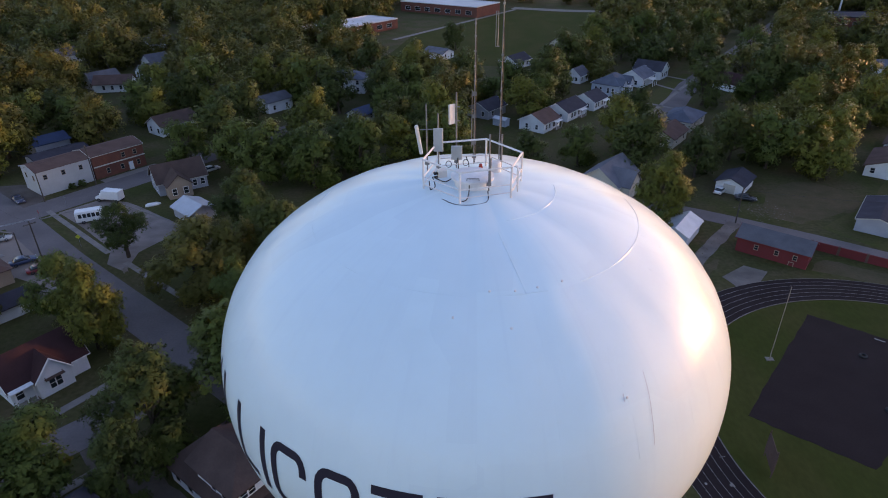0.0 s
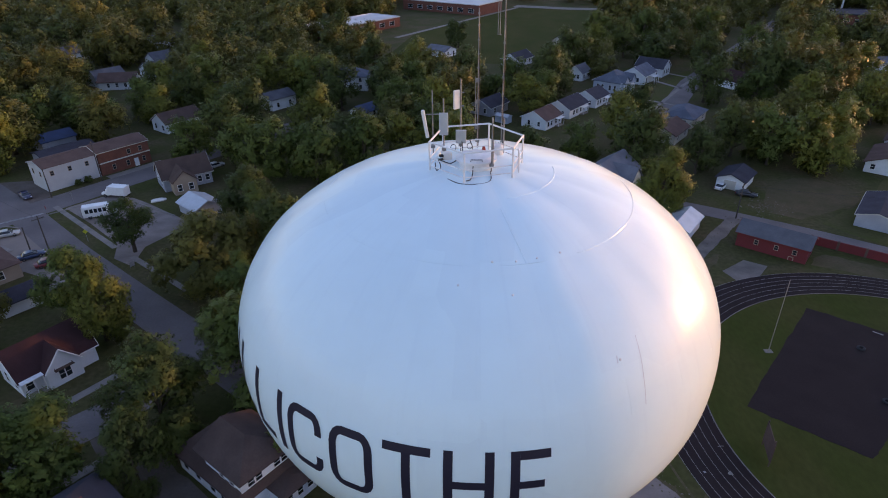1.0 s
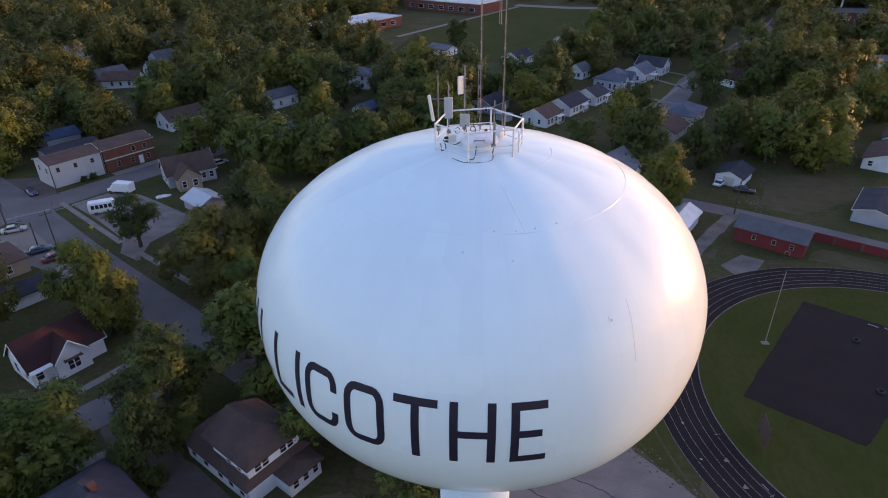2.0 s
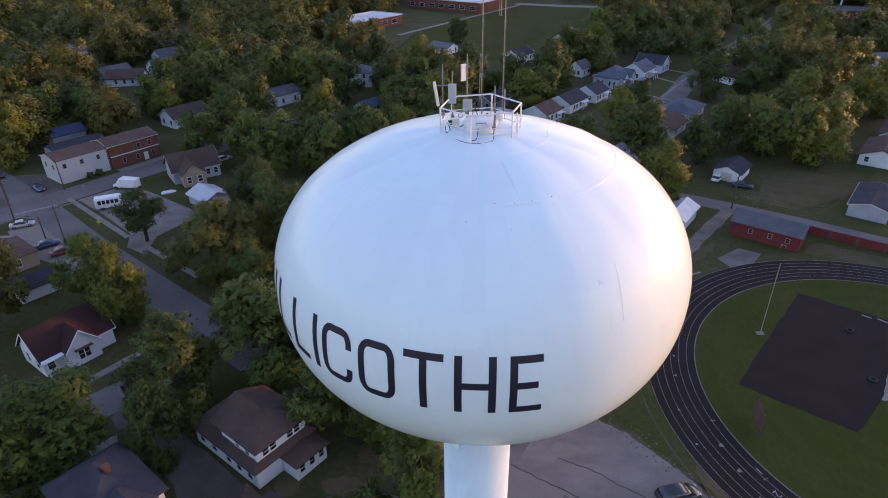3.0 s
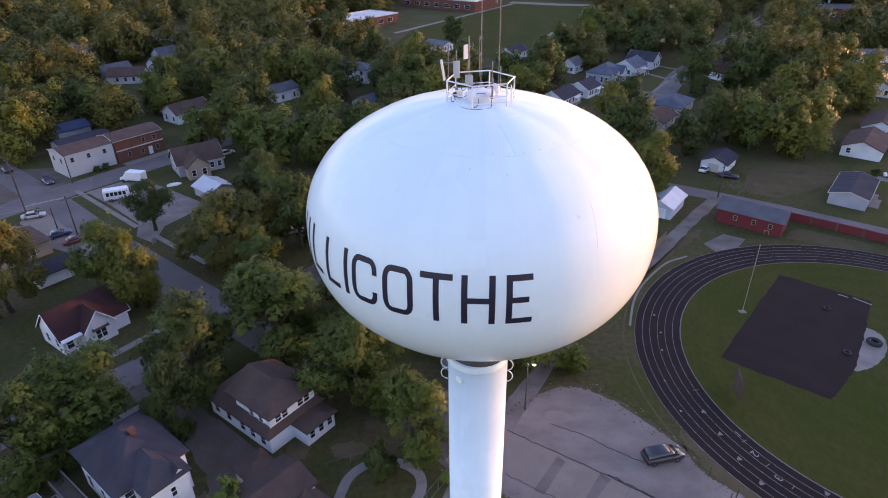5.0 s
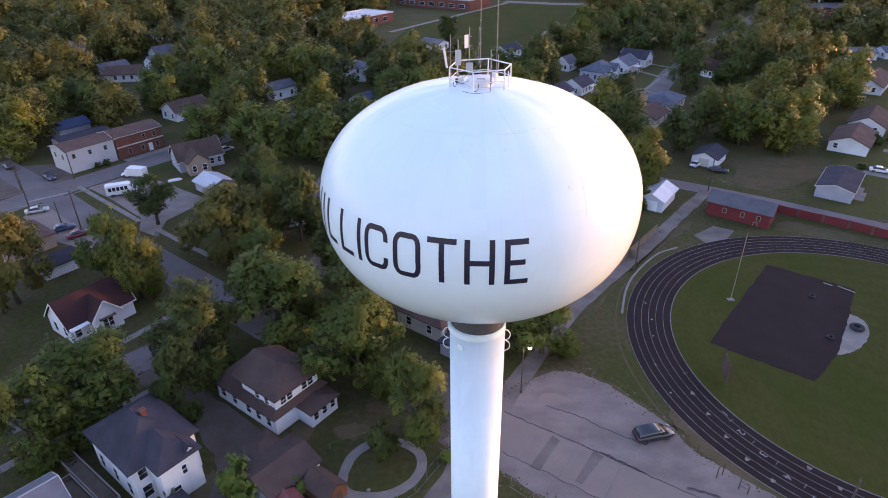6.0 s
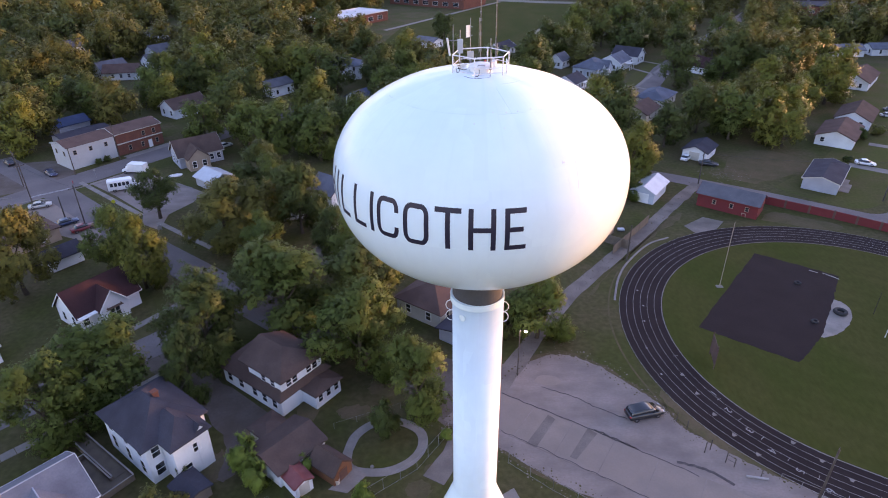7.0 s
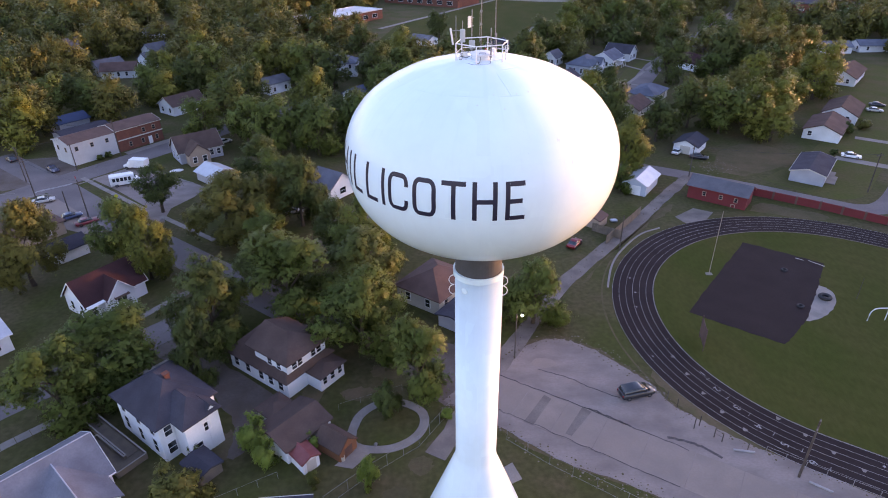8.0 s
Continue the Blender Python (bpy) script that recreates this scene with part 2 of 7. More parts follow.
def thing(name, m, label, category, group="", kind=""):
    ob = new(name)
    ob.empty_display_size = 0.3
    ob.matrix_world = m
    return tagged(ob, label, category, group, kind)


def box(bm, x0, y0, z0, x1, y1, z1, bevel=0.0):
    r = bmesh.ops.create_cube(bm, size=1)
    vs = r["verts"]
    bmesh.ops.scale(bm, vec=(x1 - x0, y1 - y0, z1 - z0), verts=vs)
    bmesh.ops.translate(bm, vec=((x0 + x1) / 2, (y0 + y1) / 2, (z0 + z1) / 2), verts=vs)
    if bevel:
        es = list({e for v in vs for e in v.link_edges})
        bmesh.ops.bevel(bm, geom=es, offset=bevel, segments=1, affect="EDGES", clamp_overlap=True)
    return bm


def boxes(*args, bevel=0.0):
    bm = bmesh.new()
    for a in args:
        box(bm, *a, bevel=bevel)
    return bm


def rod(bm, a, b, r0, r1=None, n=8):
    a, b = Vector(a), Vector(b)
    d = b - a
    res = bmesh.ops.create_cone(bm, cap_ends=True, segments=n, radius1=r0, radius2=r0 if r1 is None else r1, depth=d.length)
    m = Matrix.Translation((a + b) / 2) @ d.to_track_quat("Z", "Y").to_matrix().to_4x4()
    bmesh.ops.transform(bm, matrix=m, verts=res["verts"])
    return bm


def rods(*args, n=8):
    bm = bmesh.new()
    for a in args:
        rod(bm, *a, n=n)
    return bm


def sheet(pts, z0, z1):
    """A flat slab with the outline pts."""
    bm = bmesh.new()
    vs = [bm.verts.new((x, y, z1)) for x, y in pts]
    f = bm.faces.new(vs)
    f.normal_update()
    if f.normal.z < 0:
        f.normal_flip()
    g = bmesh.ops.extrude_face_region(bm, geom=[f])
    down = [v for v in g["geom"] if isinstance(v, bmesh.types.BMVert)]
    bmesh.ops.translate(bm, vec=(0, 0, z0 - z1), verts=down)
    bmesh.ops.recalc_face_normals(bm, faces=bm.faces)
    return bm


def structure(name, bm, mat, label, category):
    return tagged(part(name, bm, mat), label, category, kind="structure")


def band(points, width, z0, z1):
    """A strip of even width along a line of points."""
    pts = [Vector((*q, 0)) for q in points]
    left, right = [], []
    for i, q in enumerate(pts):
        d = (pts[min(i + 1, len(pts) - 1)] - pts[max(i - 1, 0)]).normalized()
        s = Vector((-d.y, d.x, 0)) * width / 2
        left.append((q + s).xy)
        right.append((q - s).xy)
    return sheet([tuple(v) for v in left + right[::-1]], z0, z1)


def rough_band(points, width, z0, z1, amp, seed):
    """A strip along a smooth line whose two edges wander and fray."""
    r2 = random.Random(seed)
    pts = [Vector((*q, 0)) for q in spline(points, 14)]
    left, right = [], []
    for i, q in enumerate(pts):
        d = (pts[min(i + 1, len(pts) - 1)] - pts[max(i - 1, 0)]).normalized()
        s = Vector((-d.y, d.x, 0))
        for side, out in ((1, left), (-1, right)):
            w = width / 2 + amp * noise.noise(Vector((i * 0.23, side * 7.0, seed))) * 1.6 + r2.uniform(-amp, amp) * 0.35
            out.append((q + s * side * w).xy)
    return sheet([tuple(v) for v in left + right[::-1]], z0, z1)


def patches(inside, x0, y0, x1, y1, cell, chance, z, seed):
    """Small ragged flat pieces strewn where inside(x, y) holds, none touching another."""
    r2 = random.Random(seed)
    bm = bmesh.new()
    for i in range(int((x1 - x0) / cell)):
        for j in range(int((y1 - y0) / cell)):
            rad = cell * (0.1 + 0.36 * r2.random() ** 2)
            free = cell / 2 - rad
            x, y = x0 + (i + 0.5) * cell + r2.uniform(-free, free), y0 + (j + 0.5) * cell + r2.uniform(-free, free)
            k = r2.random()
            turn = r2.uniform(0, 6.28)
            edge = [rad * r2.uniform(0.5, 1.0) for _ in range(7)]
            if k < chance * inside(x, y):
                bm.faces.new([bm.verts.new((x + e * math.cos(turn + 0.8976 * n), y + e * math.sin(turn + 0.8976 * n), z)) for n, e in enumerate(edge)])
    for f in bm.faces:
        f.normal_update()
        if f.normal.z < 0:
            f.normal_flip()
    return bm


def line_gap(x, y, pts):
    """How far a place lies from a line of points."""
    best = 1e9
    for (ax, ay), (bx, by) in zip(pts, pts[1:]):
        dx, dy = bx - ax, by - ay
        t = max(0, min(1, ((x - ax) * dx + (y - ay) * dy) / (dx * dx + dy * dy)))
        best = min(best, math.hypot(x - ax - t * dx, y - ay - t * dy))
    return best


def spline(points, n=8):
    """Points along a smooth line through the given ones."""
    out = []
    P = [Vector((*q, 0)) for q in points]
    P = [P[0] * 2 - P[1]] + P + [P[-1] * 2 - P[-2]]
    for i in range(1, len(P) - 2):
        a, b, c, d = P[i - 1:i + 3]
        for k in range(n):
            t = k / n
            q = 0.5 * (2 * b + (c - a) * t + (2 * a - 5 * b + 4 * c - d) * t * t + (3 * b - a - 3 * c + d) * t ** 3)
            out.append((q.x, q.y))
    out.append((P[-2].x, P[-2].y))
    return out


def lathe(profile, n=64):
    bm = bmesh.new()
    rings = []
    for r, z in profile:
        rings.append([bm.verts.new((r * math.cos(2 * math.pi * k / n), r * math.sin(2 * math.pi * k / n), z)) for k in range(n)] if r > 1e-4 else [bm.verts.new((0, 0, z))])
    for a, b in zip(rings, rings[1:]):
        for k in range(n):
            q = [a[k % len(a)], a[(k + 1) % len(a)], b[(k + 1) % len(b)], b[k % len(b)]]
            q = list(dict.fromkeys(q))
            if len(q) > 2:
                bm.faces.new(q)
    bmesh.ops.recalc_face_normals(bm, faces=bm.faces)
    return bm


# ---- ground, roads and playing field ----
g = bmesh.new()
bmesh.ops.create_grid(g, x_segments=40, y_segments=40, size=3000)
structure("ground", g, GRASS, "green and brown grass ground of the town", "grass")
def uneven(points, n, amp=0.35, seed=3):
    """A smooth outline with a ragged, broken edge."""
    r2 = random.Random(seed)
    return [(x + r2.uniform(-amp, amp), y + r2.uniform(-amp, amp)) for x, y in spline(points, n)]


structure("road_west", band([(-122.0, 116.0), (-93.0, 93.6), (-75.3, 78.6), (-57.4, 64.6), (-20.0, 36.0)], 6.6, -0.2, 0.02), ASPHALT, "grey asphalt residential street with faded kerb lines", "street")
structure("road_cross", band([(-150.0, 22.0), (-112.0, 74.5), (-100.0, 92.0), (-77.0, 124.0), (-50.0, 162.0)], 8.5, -0.2, 0.016), ASPHALT, "grey asphalt cross street past the brick building", "street")
structure("road_near", band([(-72.0, 7.0), (-62.0, 20.3), (-46.0, 37.0), (-30.0, 58.0), (-8.0, 90.0)], 6.0, -0.2, 0.024), ASPHALT, "narrow grey asphalt street between lawns", "street")
structure("alley", rough_band([(-4.0, 11.0), (6.0, 29.0), (18.3, 49.0), (36.6, 71.2), (49.0, 87.0), (56.5, 96.0)], 2.7, -0.2, 0.028, 0.26, 5), GRAVEL, "pale worn gravel alley beside the running track", "alley")
structure("road_east", band(spline([(30.0, 110.0), (46.0, 102.5), (56.5, 96.5), (69.0, 88.5), (80.5, 80.3), (87.0, 76.5), (94.0, 79.0), (107.0, 93.0), (120.0, 110.0)]), 5.0, -0.2, 0.02), ASPHALT, "grey asphalt lane curving behind the red wall", "street")
structure("road_far", band([(62.0, 168.0), (84.0, 212.0), (128.0, 278.0), (180.0, 356.0)], 7.5, -0.2, 0.02), ASPHALT, "grey asphalt street between far houses", "street")
LOT_EDGE = [(2.0, 26.0), (5.4, 28.4), (10.0, 32.2), (14.8, 33.3), (19.3, 30.6), (22.5, 26.8), (25.4, 23.2), (27.2, 18.8), (30.4, 16.2), (35.6, 11.2), (45.2, 4.4), (62.0, -7.6), (44.0, -13.0), (21.8, 4.2), (11.4, 9.8), (3.3, 16.2), (-3.0, 20.5)]
structure("lot_fringe", sheet(uneven([(x + (x - 20) * 0.035, y + (y - 14) * 0.045) for x, y in LOT_EDGE], 5, 0.3, 21), -0.2, 0.006), THIN, "sparse brown grass fringe round the lot", "verge")
structure("parking_lot", sheet(uneven(LOT_EDGE, 10, 0.17), -0.2, 0.012), LOTGREY, "broken grey asphalt lot with tar seams", "parking lot")
structure("crossing_corner", sheet([(-121.0, 112.5), (-101.0, 116.0), (-96.0, 106.0), (-98.0, 97.5), (-106.5, 92.5), (-113.0, 96.0), (-124.0, 106.0)], -0.2, 0.008), YARD, "worn asphalt corner of the crossing", "street")
structure("lot_west", sheet([(-88.7, 99.4), (-85.7, 103.1), (-82.7, 106.8), (-76.0, 105.0), (-72.0, 102.6), (-58.6, 93.2), (-59.6, 87.8), (-62.6, 81.8), (-61.6, 74.4), (-66.4, 77.2), (-68.6, 82.9), (-79.3, 92.2)], -0.2, 0.012), LOTGREY, "grey asphalt lot with a parked bus", "parking lot")
structure("car_lot", sheet([(-95.6, 88.6), (-94.5, 83.4), (-84.0, 73.6), (-72.0, 68.6), (-73.0, 73.2), (-83.6, 81.6), (-92.4, 89.0)], -0.2, 0.024), CONCRETE, "tan concrete parking apron with parked cars", "parking lot")
structure("back_yard_asphalt", sheet(uneven([(-43.5, 35.0), (-33.2, 27.6), (-24.5, 21.0), (-23.6, 17.8), (-26.0, 13.4), (-28.6, 11.0), (-29.5, 17.0), (-36.0, 23.4), (-46.0, 32.0)], 6, 0.4, 12), -0.2, 0.012), YARD, "worn grey-brown asphalt yard behind the white houses", "driveway")
walk_near = structure("sidewalk_near", band([(-66.0, 4.5), (-57.3, 13.2), (-50.2, 20.6), (-40.5, 32.0)], 1.3, -0.25, 0.03), DRY, "plain concrete sidewalk along the lawn", "sidewalk")
slab_bm = boxes((-0.82, -0.68, -0.1, 0.82, 0.68, 0.06), bevel=0.015)
slab_me = bpy.data.meshes.new("slab")
slab_bm.to_mesh(slab_me)
slab_bm.free()
slab_me.materials.append(WALKWAY)
for (ax, ay), (bx, by) in (((-66.0, 4.5), (-57.3, 13.2)), ((-57.3, 13.2), (-50.2, 20.6)), ((-50.2, 20.6), (-40.5, 32.0))):
    n = round(math.hypot(bx - ax, by - ay) / 1.68)
    for k in range(n):
        ob = new("slab", slab_me)
        ob.parent = walk_near
        t = (k + 0.5) / n
        ob.matrix_local = pose(ax + (bx - ax) * t, ay + (by - ay) * t, 0, 0, 0, math.degrees(math.atan2(by - ay, bx - ax)))
structure("sidewalk_west", band([(-91.5, 100.2), (-89.3, 98.4), (-68.3, 81.4)], 1.1, -0.2, 0.05), WALKWAY, "concrete sidewalk beside a grass strip", "sidewalk")
structure("sidewalk_west_2", band([(-63.2, 77.9), (-55.6, 72.1), (-48.0, 66.4)], 1.1, -0.2, 0.05), WALKWAY, "concrete sidewalk beside a grass strip", "sidewalk")
structure("sidewalk_house", band([(-53.0, 38.6), (-46.5, 48.0)], 1.3, -0.2, 0.05), WALKWAY, "concrete sidewalk by the street lawn", "sidewalk")
structure("driveway_west", band([(-70.0, 68.0), (-77.0, 62.0)], 4.0, -0.2, 0.03), WALKWAY, "concrete driveway to a small garage", "driveway")
structure("driveway_east", band([(98.0, 107.0), (110.0, 98.0)], 3.0, -0.2, 0.03), WALKWAY, "concrete driveway with a parked white car", "driveway")
structure("footpath_east", band([(112.0, 122.0), (126.0, 112.0)], 2.5, -0.2, 0.03), WALKWAY, "concrete driveway by the white house", "driveway")
structure("pad_by_shed", sheet([(45.9, 74.2), (51.2, 78.2), (54.6, 76.0), (50.6, 71.0), (47.4, 70.4)], -0.2, 0.02), GRAVEL, "cracked concrete pad before the red building", "pad")
structure("worn_ground", sheet(uneven([(65.0, 98.5), (67.0, 107.0), (72.0, 114.0), (80.0, 118.0), (88.0, 113.0), (86.5, 104.5), (78.0, 99.5), (70.0, 95.5)], 5), -0.2, 0.008), THIN, "bare brown patch of worn lawn", "soil")
for x, y, r, k in ((-3.4, 12.6, 1.1, 1), (-5.6, 9.6, 1.5, 2), (-8.2, 5.6, 1.1, 3), (-1.6, 15.6, 0.8, 4)):
    structure("worn_spot", sheet(uneven([(x + r * math.cos(a) * (1.5 if k % 2 else 1.0), y + r * math.sin(a)) for a in (0, 1.0, 2.1, 3.1, 4.2, 5.2)], 5, 0.2, k), -0.2, 0.008), THIN, "small bare brown spot inside the tower fence", "soil")
structure("worn_wall_strip", sheet(uneven([(62.5, 76.4), (66.5, 80.5), (72.0, 77.5), (77.5, 73.5), (74.0, 71.6), (68.0, 74.0)], 6, 0.3, 5), -0.2, 0.008), THIN, "scuffed sandy grass before the red wall", "soil")
structure("alley_verge", sheet(uneven([(22.0, 49.0), (30.0, 60.6), (40.0, 71.5), (45.0, 76.0), (47.5, 80.5), (43.0, 77.0), (33.5, 65.4), (21.0, 48.6)], 6, 0.3, 6), -0.2, 0.008), THIN, "worn dry verge along the alley", "verge")
structure("gravel_drive", patches(lambda x, y: max(0.0, 1.15 - math.hypot((x - 65.0) / 6.5, (y - 101.5) / 5.5)), 56, 93, 76, 112, 0.6, 1.0, 0.018, 8), GRAVEL, "thin strewn gravel before the garage", "gravel")
LOT_LINE = spline(LOT_EDGE + LOT_EDGE[:1], 4)
structure("lot_weeds", patches(lambda x, y: max(0.0, 1 - line_gap(x, y, LOT_LINE) / 1.5), -4, -14, 50, 35, 0.42, 0.95, 0.022, 15), THIN, "brown weeds and soil creeping over the lot's edge", "weeds")
structure("lot_stones", patches(lambda x, y: max(0.0, 1 - line_gap(x, y, LOT_LINE) / 2.4), -6, -14, 50, 38, 0.45, 0.6, 0.0105, 16), GRAVEL, "loose stones strewn beside the lot", "gravel")
ALLEY_LINE = [(-4.0, 11.0), (6.0, 29.0), (18.3, 49.0), (36.6, 71.2), (49.0, 87.0), (56.5, 96.0)]
structure("alley_weeds", patches(lambda x, y: 0.5 * max(0.0, 1 - abs(line_gap(x, y, ALLEY_LINE) - 1.4) / 0.9) + 0.35 * (line_gap(x, y, ALLEY_LINE) < 0.35), 4, 28, 58, 97, 0.5, 1.0, 0.034, 17), THIN, "grass growing in and beside the gravel alley", "weeds")
structure("lawn_east", sheet(spline([(73.0, 93.5), (80.0, 84.6), (86.0, 81.6), (92.0, 84.0), (100.0, 93.0), (112.0, 107.0), (126.0, 124.0), (118.0, 134.0), (100.0, 118.0), (90.0, 106.0), (80.0, 99.0), (73.0, 93.5)], 5), -0.2, 0.004), YARDLAWN, "green mown lawn round the grey house", "lawn")
structure("lawn_far_east", sheet(spline([(116.0, 137.0), (128.0, 126.0), (150.0, 152.0), (172.0, 205.0), (152.0, 214.0), (134.0, 176.0), (116.0, 137.0)], 5), -0.2, 0.0085), YARDLAWN, "green mown lawn behind the white houses", "lawn")
structure("front_walk", band([(71.2, 215.5), (78.4, 202.8)], 1.5, -0.2, 0.03), WALKWAY, "pale concrete walk to a far house", "path")
structure("front_walk_2", band([(79.0, 228.0), (87.0, 219.0)], 1.5, -0.2, 0.03), WALKWAY, "pale concrete walk to a far house", "path")
structure("front_walk_3", band([(60.0, 189.5), (69.5, 181.0)], 1.5, -0.2, 0.03), WALKWAY, "pale concrete walk to a far house", "path")
structure("far_sidewalk", band([(59.0, 173.5), (80.0, 207.5), (94.0, 229.0), (124.0, 274.0)], 1.3, -0.2, 0.03), WALKWAY, "pale sidewalk along the far street", "sidewalk")
structure("far_lawn", sheet([(58.0, 176.0), (62.0, 173.5), (96.0, 226.0), (88.0, 231.0), (70.0, 205.0)], -0.2, 0.004), YARDLAWN, "green front lawns along the far street", "lawn")
structure("school_field", sheet([(-36.0, 258.0), (18.0, 244.0), (54.0, 288.0), (76.0, 360.0), (88.0, 408.0), (36.0, 420.0), (-27.0, 321.0)], -0.2, 0.012), LAWN, "broad mown green school field", "field")
structure("school_path", band([(-36.0, 309.0), (-27.0, 323.0), (35.0, 420.0)], 3.0, -0.2, 0.03), WALKWAY, "pale path across the school field", "path")
structure("school_street", band([(34.0, 428.0), (66.0, 414.0), (100.0, 406.0), (150.0, 398.0)], 10.0, -0.2, 0.02), WALKWAY, "pale street before the school", "street")

for x, y, rx, ry, k in ((-28.6, 20.6, 3.4, 1.2, 31), (-20.4, 22.6, 1.6, 2.6, 32), (-29.6, 13.2, 1.3, 2.4, 33), (-14.2, 22.0, 2.6, 1.3, 34), (-31.6, 7.2, 1.8, 1.1, 35), (-10.4, 26.6, 2.8, 1.6, 36), (-47.0, 47.5, 2.6, 1.6, 37)):
    structure("bare_soil", sheet(uneven([(x + rx * math.cos(a), y + ry * math.sin(a)) for a in (0, 0.8, 1.6, 2.4, 3.1, 3.9, 4.7, 5.5)], 5, 0.3, k), -0.2, 0.0065), DRY, "bare trodden soil in a yard", "soil")
# garden loop path
loop = spline([(-14.4, 15.2), (-13.7, 17.9), (-11.6, 19.9), (-8.6, 20.2), (-5.9, 18.6), (-5.4, 16.2), (-6.6, 13.9), (-9.0, 12.4), (-11.8, 12.2), (-14.0, 13.0), (-14.4, 15.2)], 6)
lb = bmesh.new()
cen = Vector((-9.9, 16.2))
ring = []
for x, y in loop[:-1]:
    d = (Vector((x, y)) - cen).normalized() * 0.6
    ring.append([lb.verts.new((x + d.x * s, y + d.y * s, z)) for s, z in ((1, -0.1), (1, 0.04), (-1, 0.04), (-1, -0.1))])
for i in range(len(ring)):
    a, b = ring[i], ring[(i + 1) % len(ring)]
    for k in range(3):
        lb.faces.new((a[k], b[k], b[k + 1], a[k + 1]))
bmesh.ops.recalc_face_normals(lb, faces=lb.faces)
structure("garden_path", lb, WALKWAY, "pale concrete loop path round a small lawn", "path")
structure("garden_apron", sheet([(-15.8, 9.8), (-13.2, 13.2), (-11.6, 11.9), (-13.6, 9.3)], -0.1, 0.034), WALKWAY, "concrete apron between shed and loop path", "path")

# running track: a stadium with six lanes
TC, TH, TR_IN, LANE, STRAIGHT = Vector((61.01, 37.48)), radians(-34.06), 29.63, 1.1, 84.4
TA, TB = Vector((math.cos(TH), math.sin(TH))), Vector((-math.sin(TH), math.cos(TH)))


def track_at(s, off):
    """A place on the track: s metres along the inner edge from the first bend's outermost point, off metres outwards."""
    r = TR_IN + off
    q = math.pi * TR_IN / 2
    if s < -q:
        p = TC + TA * (-q - s) + TB * r
    elif s > q:
        p = TC + TA * (s - q) - TB * r
    else:
        a = s / TR_IN
        p = TC - TA * (r * math.cos(a)) - TB * (r * math.sin(a))
    return p


def track_strip(s0, s1, o0, o1, z0, z1, step=1.2):
    n = max(1, int(abs(s1 - s0) / step))
    bm = bmesh.new()
    rows = []
    for i in range(n + 1):
        s = s0 + (s1 - s0) * i / n
        a, b = track_at(s, o0), track_at(s, o1)
        rows.append([bm.verts.new((*a, z0)), bm.verts.new((*a, z1)), bm.verts.new((*b, z1)), bm.verts.new((*b, z0))])
    for p, q in zip(rows, rows[1:]):
        for k in range(3):
            bm.faces.new((p[k], p[k + 1], q[k + 1], q[k]))
    bmesh.ops.recalc_face_normals(bm, faces=bm.faces)
    return bm


HALF = math.pi * TR_IN / 2
S0, S1 = -HALF - STRAIGHT, HALF + STRAIGHT
infield = [tuple(track_at(S0 + (S1 - S0) * i / 160, 0)) for i in range(161)]
far_end = TC + TA * STRAIGHT
infield += [tuple(far_end + TA * (TR_IN * math.sin(a)) - TB * (TR_IN * math.cos(a))) for a in [math.pi * k / 24 for k in range(1, 24)]]
structure("infield", sheet(infield, -0.2, 0.012), MOWN, "green mown football field inside the track", "field")
track = structure("running_track", track_strip(S0, S1, 0, 6 * LANE, -0.2, 0.03), TRACK, "black rubber running track with white lanes", "running track")
for k in range(7):
    part("lane_line", track_strip(S0, S1, k * LANE - 0.02, k * LANE + 0.02, 0.02, 0.038), PAINTW, track, "white painted lane line")
r3 = random.Random(4)
APRON = []
for (ax, ay), (bx, by) in zip([(55.2, 62.8), (66.2, 54.4), (61.3, 47.1), (54.4, 37.5), (47.8, 31.2), (36.5, 39.8)], [(66.2, 54.4), (61.3, 47.1), (54.4, 37.5), (47.8, 31.2), (36.5, 39.8), (55.2, 62.8)]):
    APRON += [(ax + (bx - ax) * k / 14 + r3.uniform(-0.12, 0.12), ay + (by - ay) * k / 14 + r3.uniform(-0.12, 0.12)) for k in range(14)]
structure("long_jump_apron", sheet(APRON, -0.2, 0.028), TRACK, "black asphalt jumping apron on the field", "apron")
structure("throwing_pad", sheet(uneven([(61.3, 47.2), (62.2, 46.3), (62.5, 44.8), (62.1, 43.3), (60.8, 41.1), (58.8, 39.2), (56.8, 37.8), (55.2, 37.2), (54.0, 37.4), (57.5, 42.0)], 4, 0.07, 9), -0.2, 0.02), WALKWAY, "pale concrete throwing pad with a tyre", "pad")

# ---- water tower ----
tower = thing("water_tower", pose(0.07, 0, 0), "white spheroid water tower with dark town lettering", "water tower")
RT, ZC = 9.37, 42.27
UP, DOWN = (6.35, 2.16), (6.80, 2.15)  # height over and under the widest ring, and how full the curve is


def tank_r(z):
    h, n = UP if z > ZC else DOWN
    return RT * max(0.0, 1 - abs((z - ZC) / h) ** n) ** (1 / n)


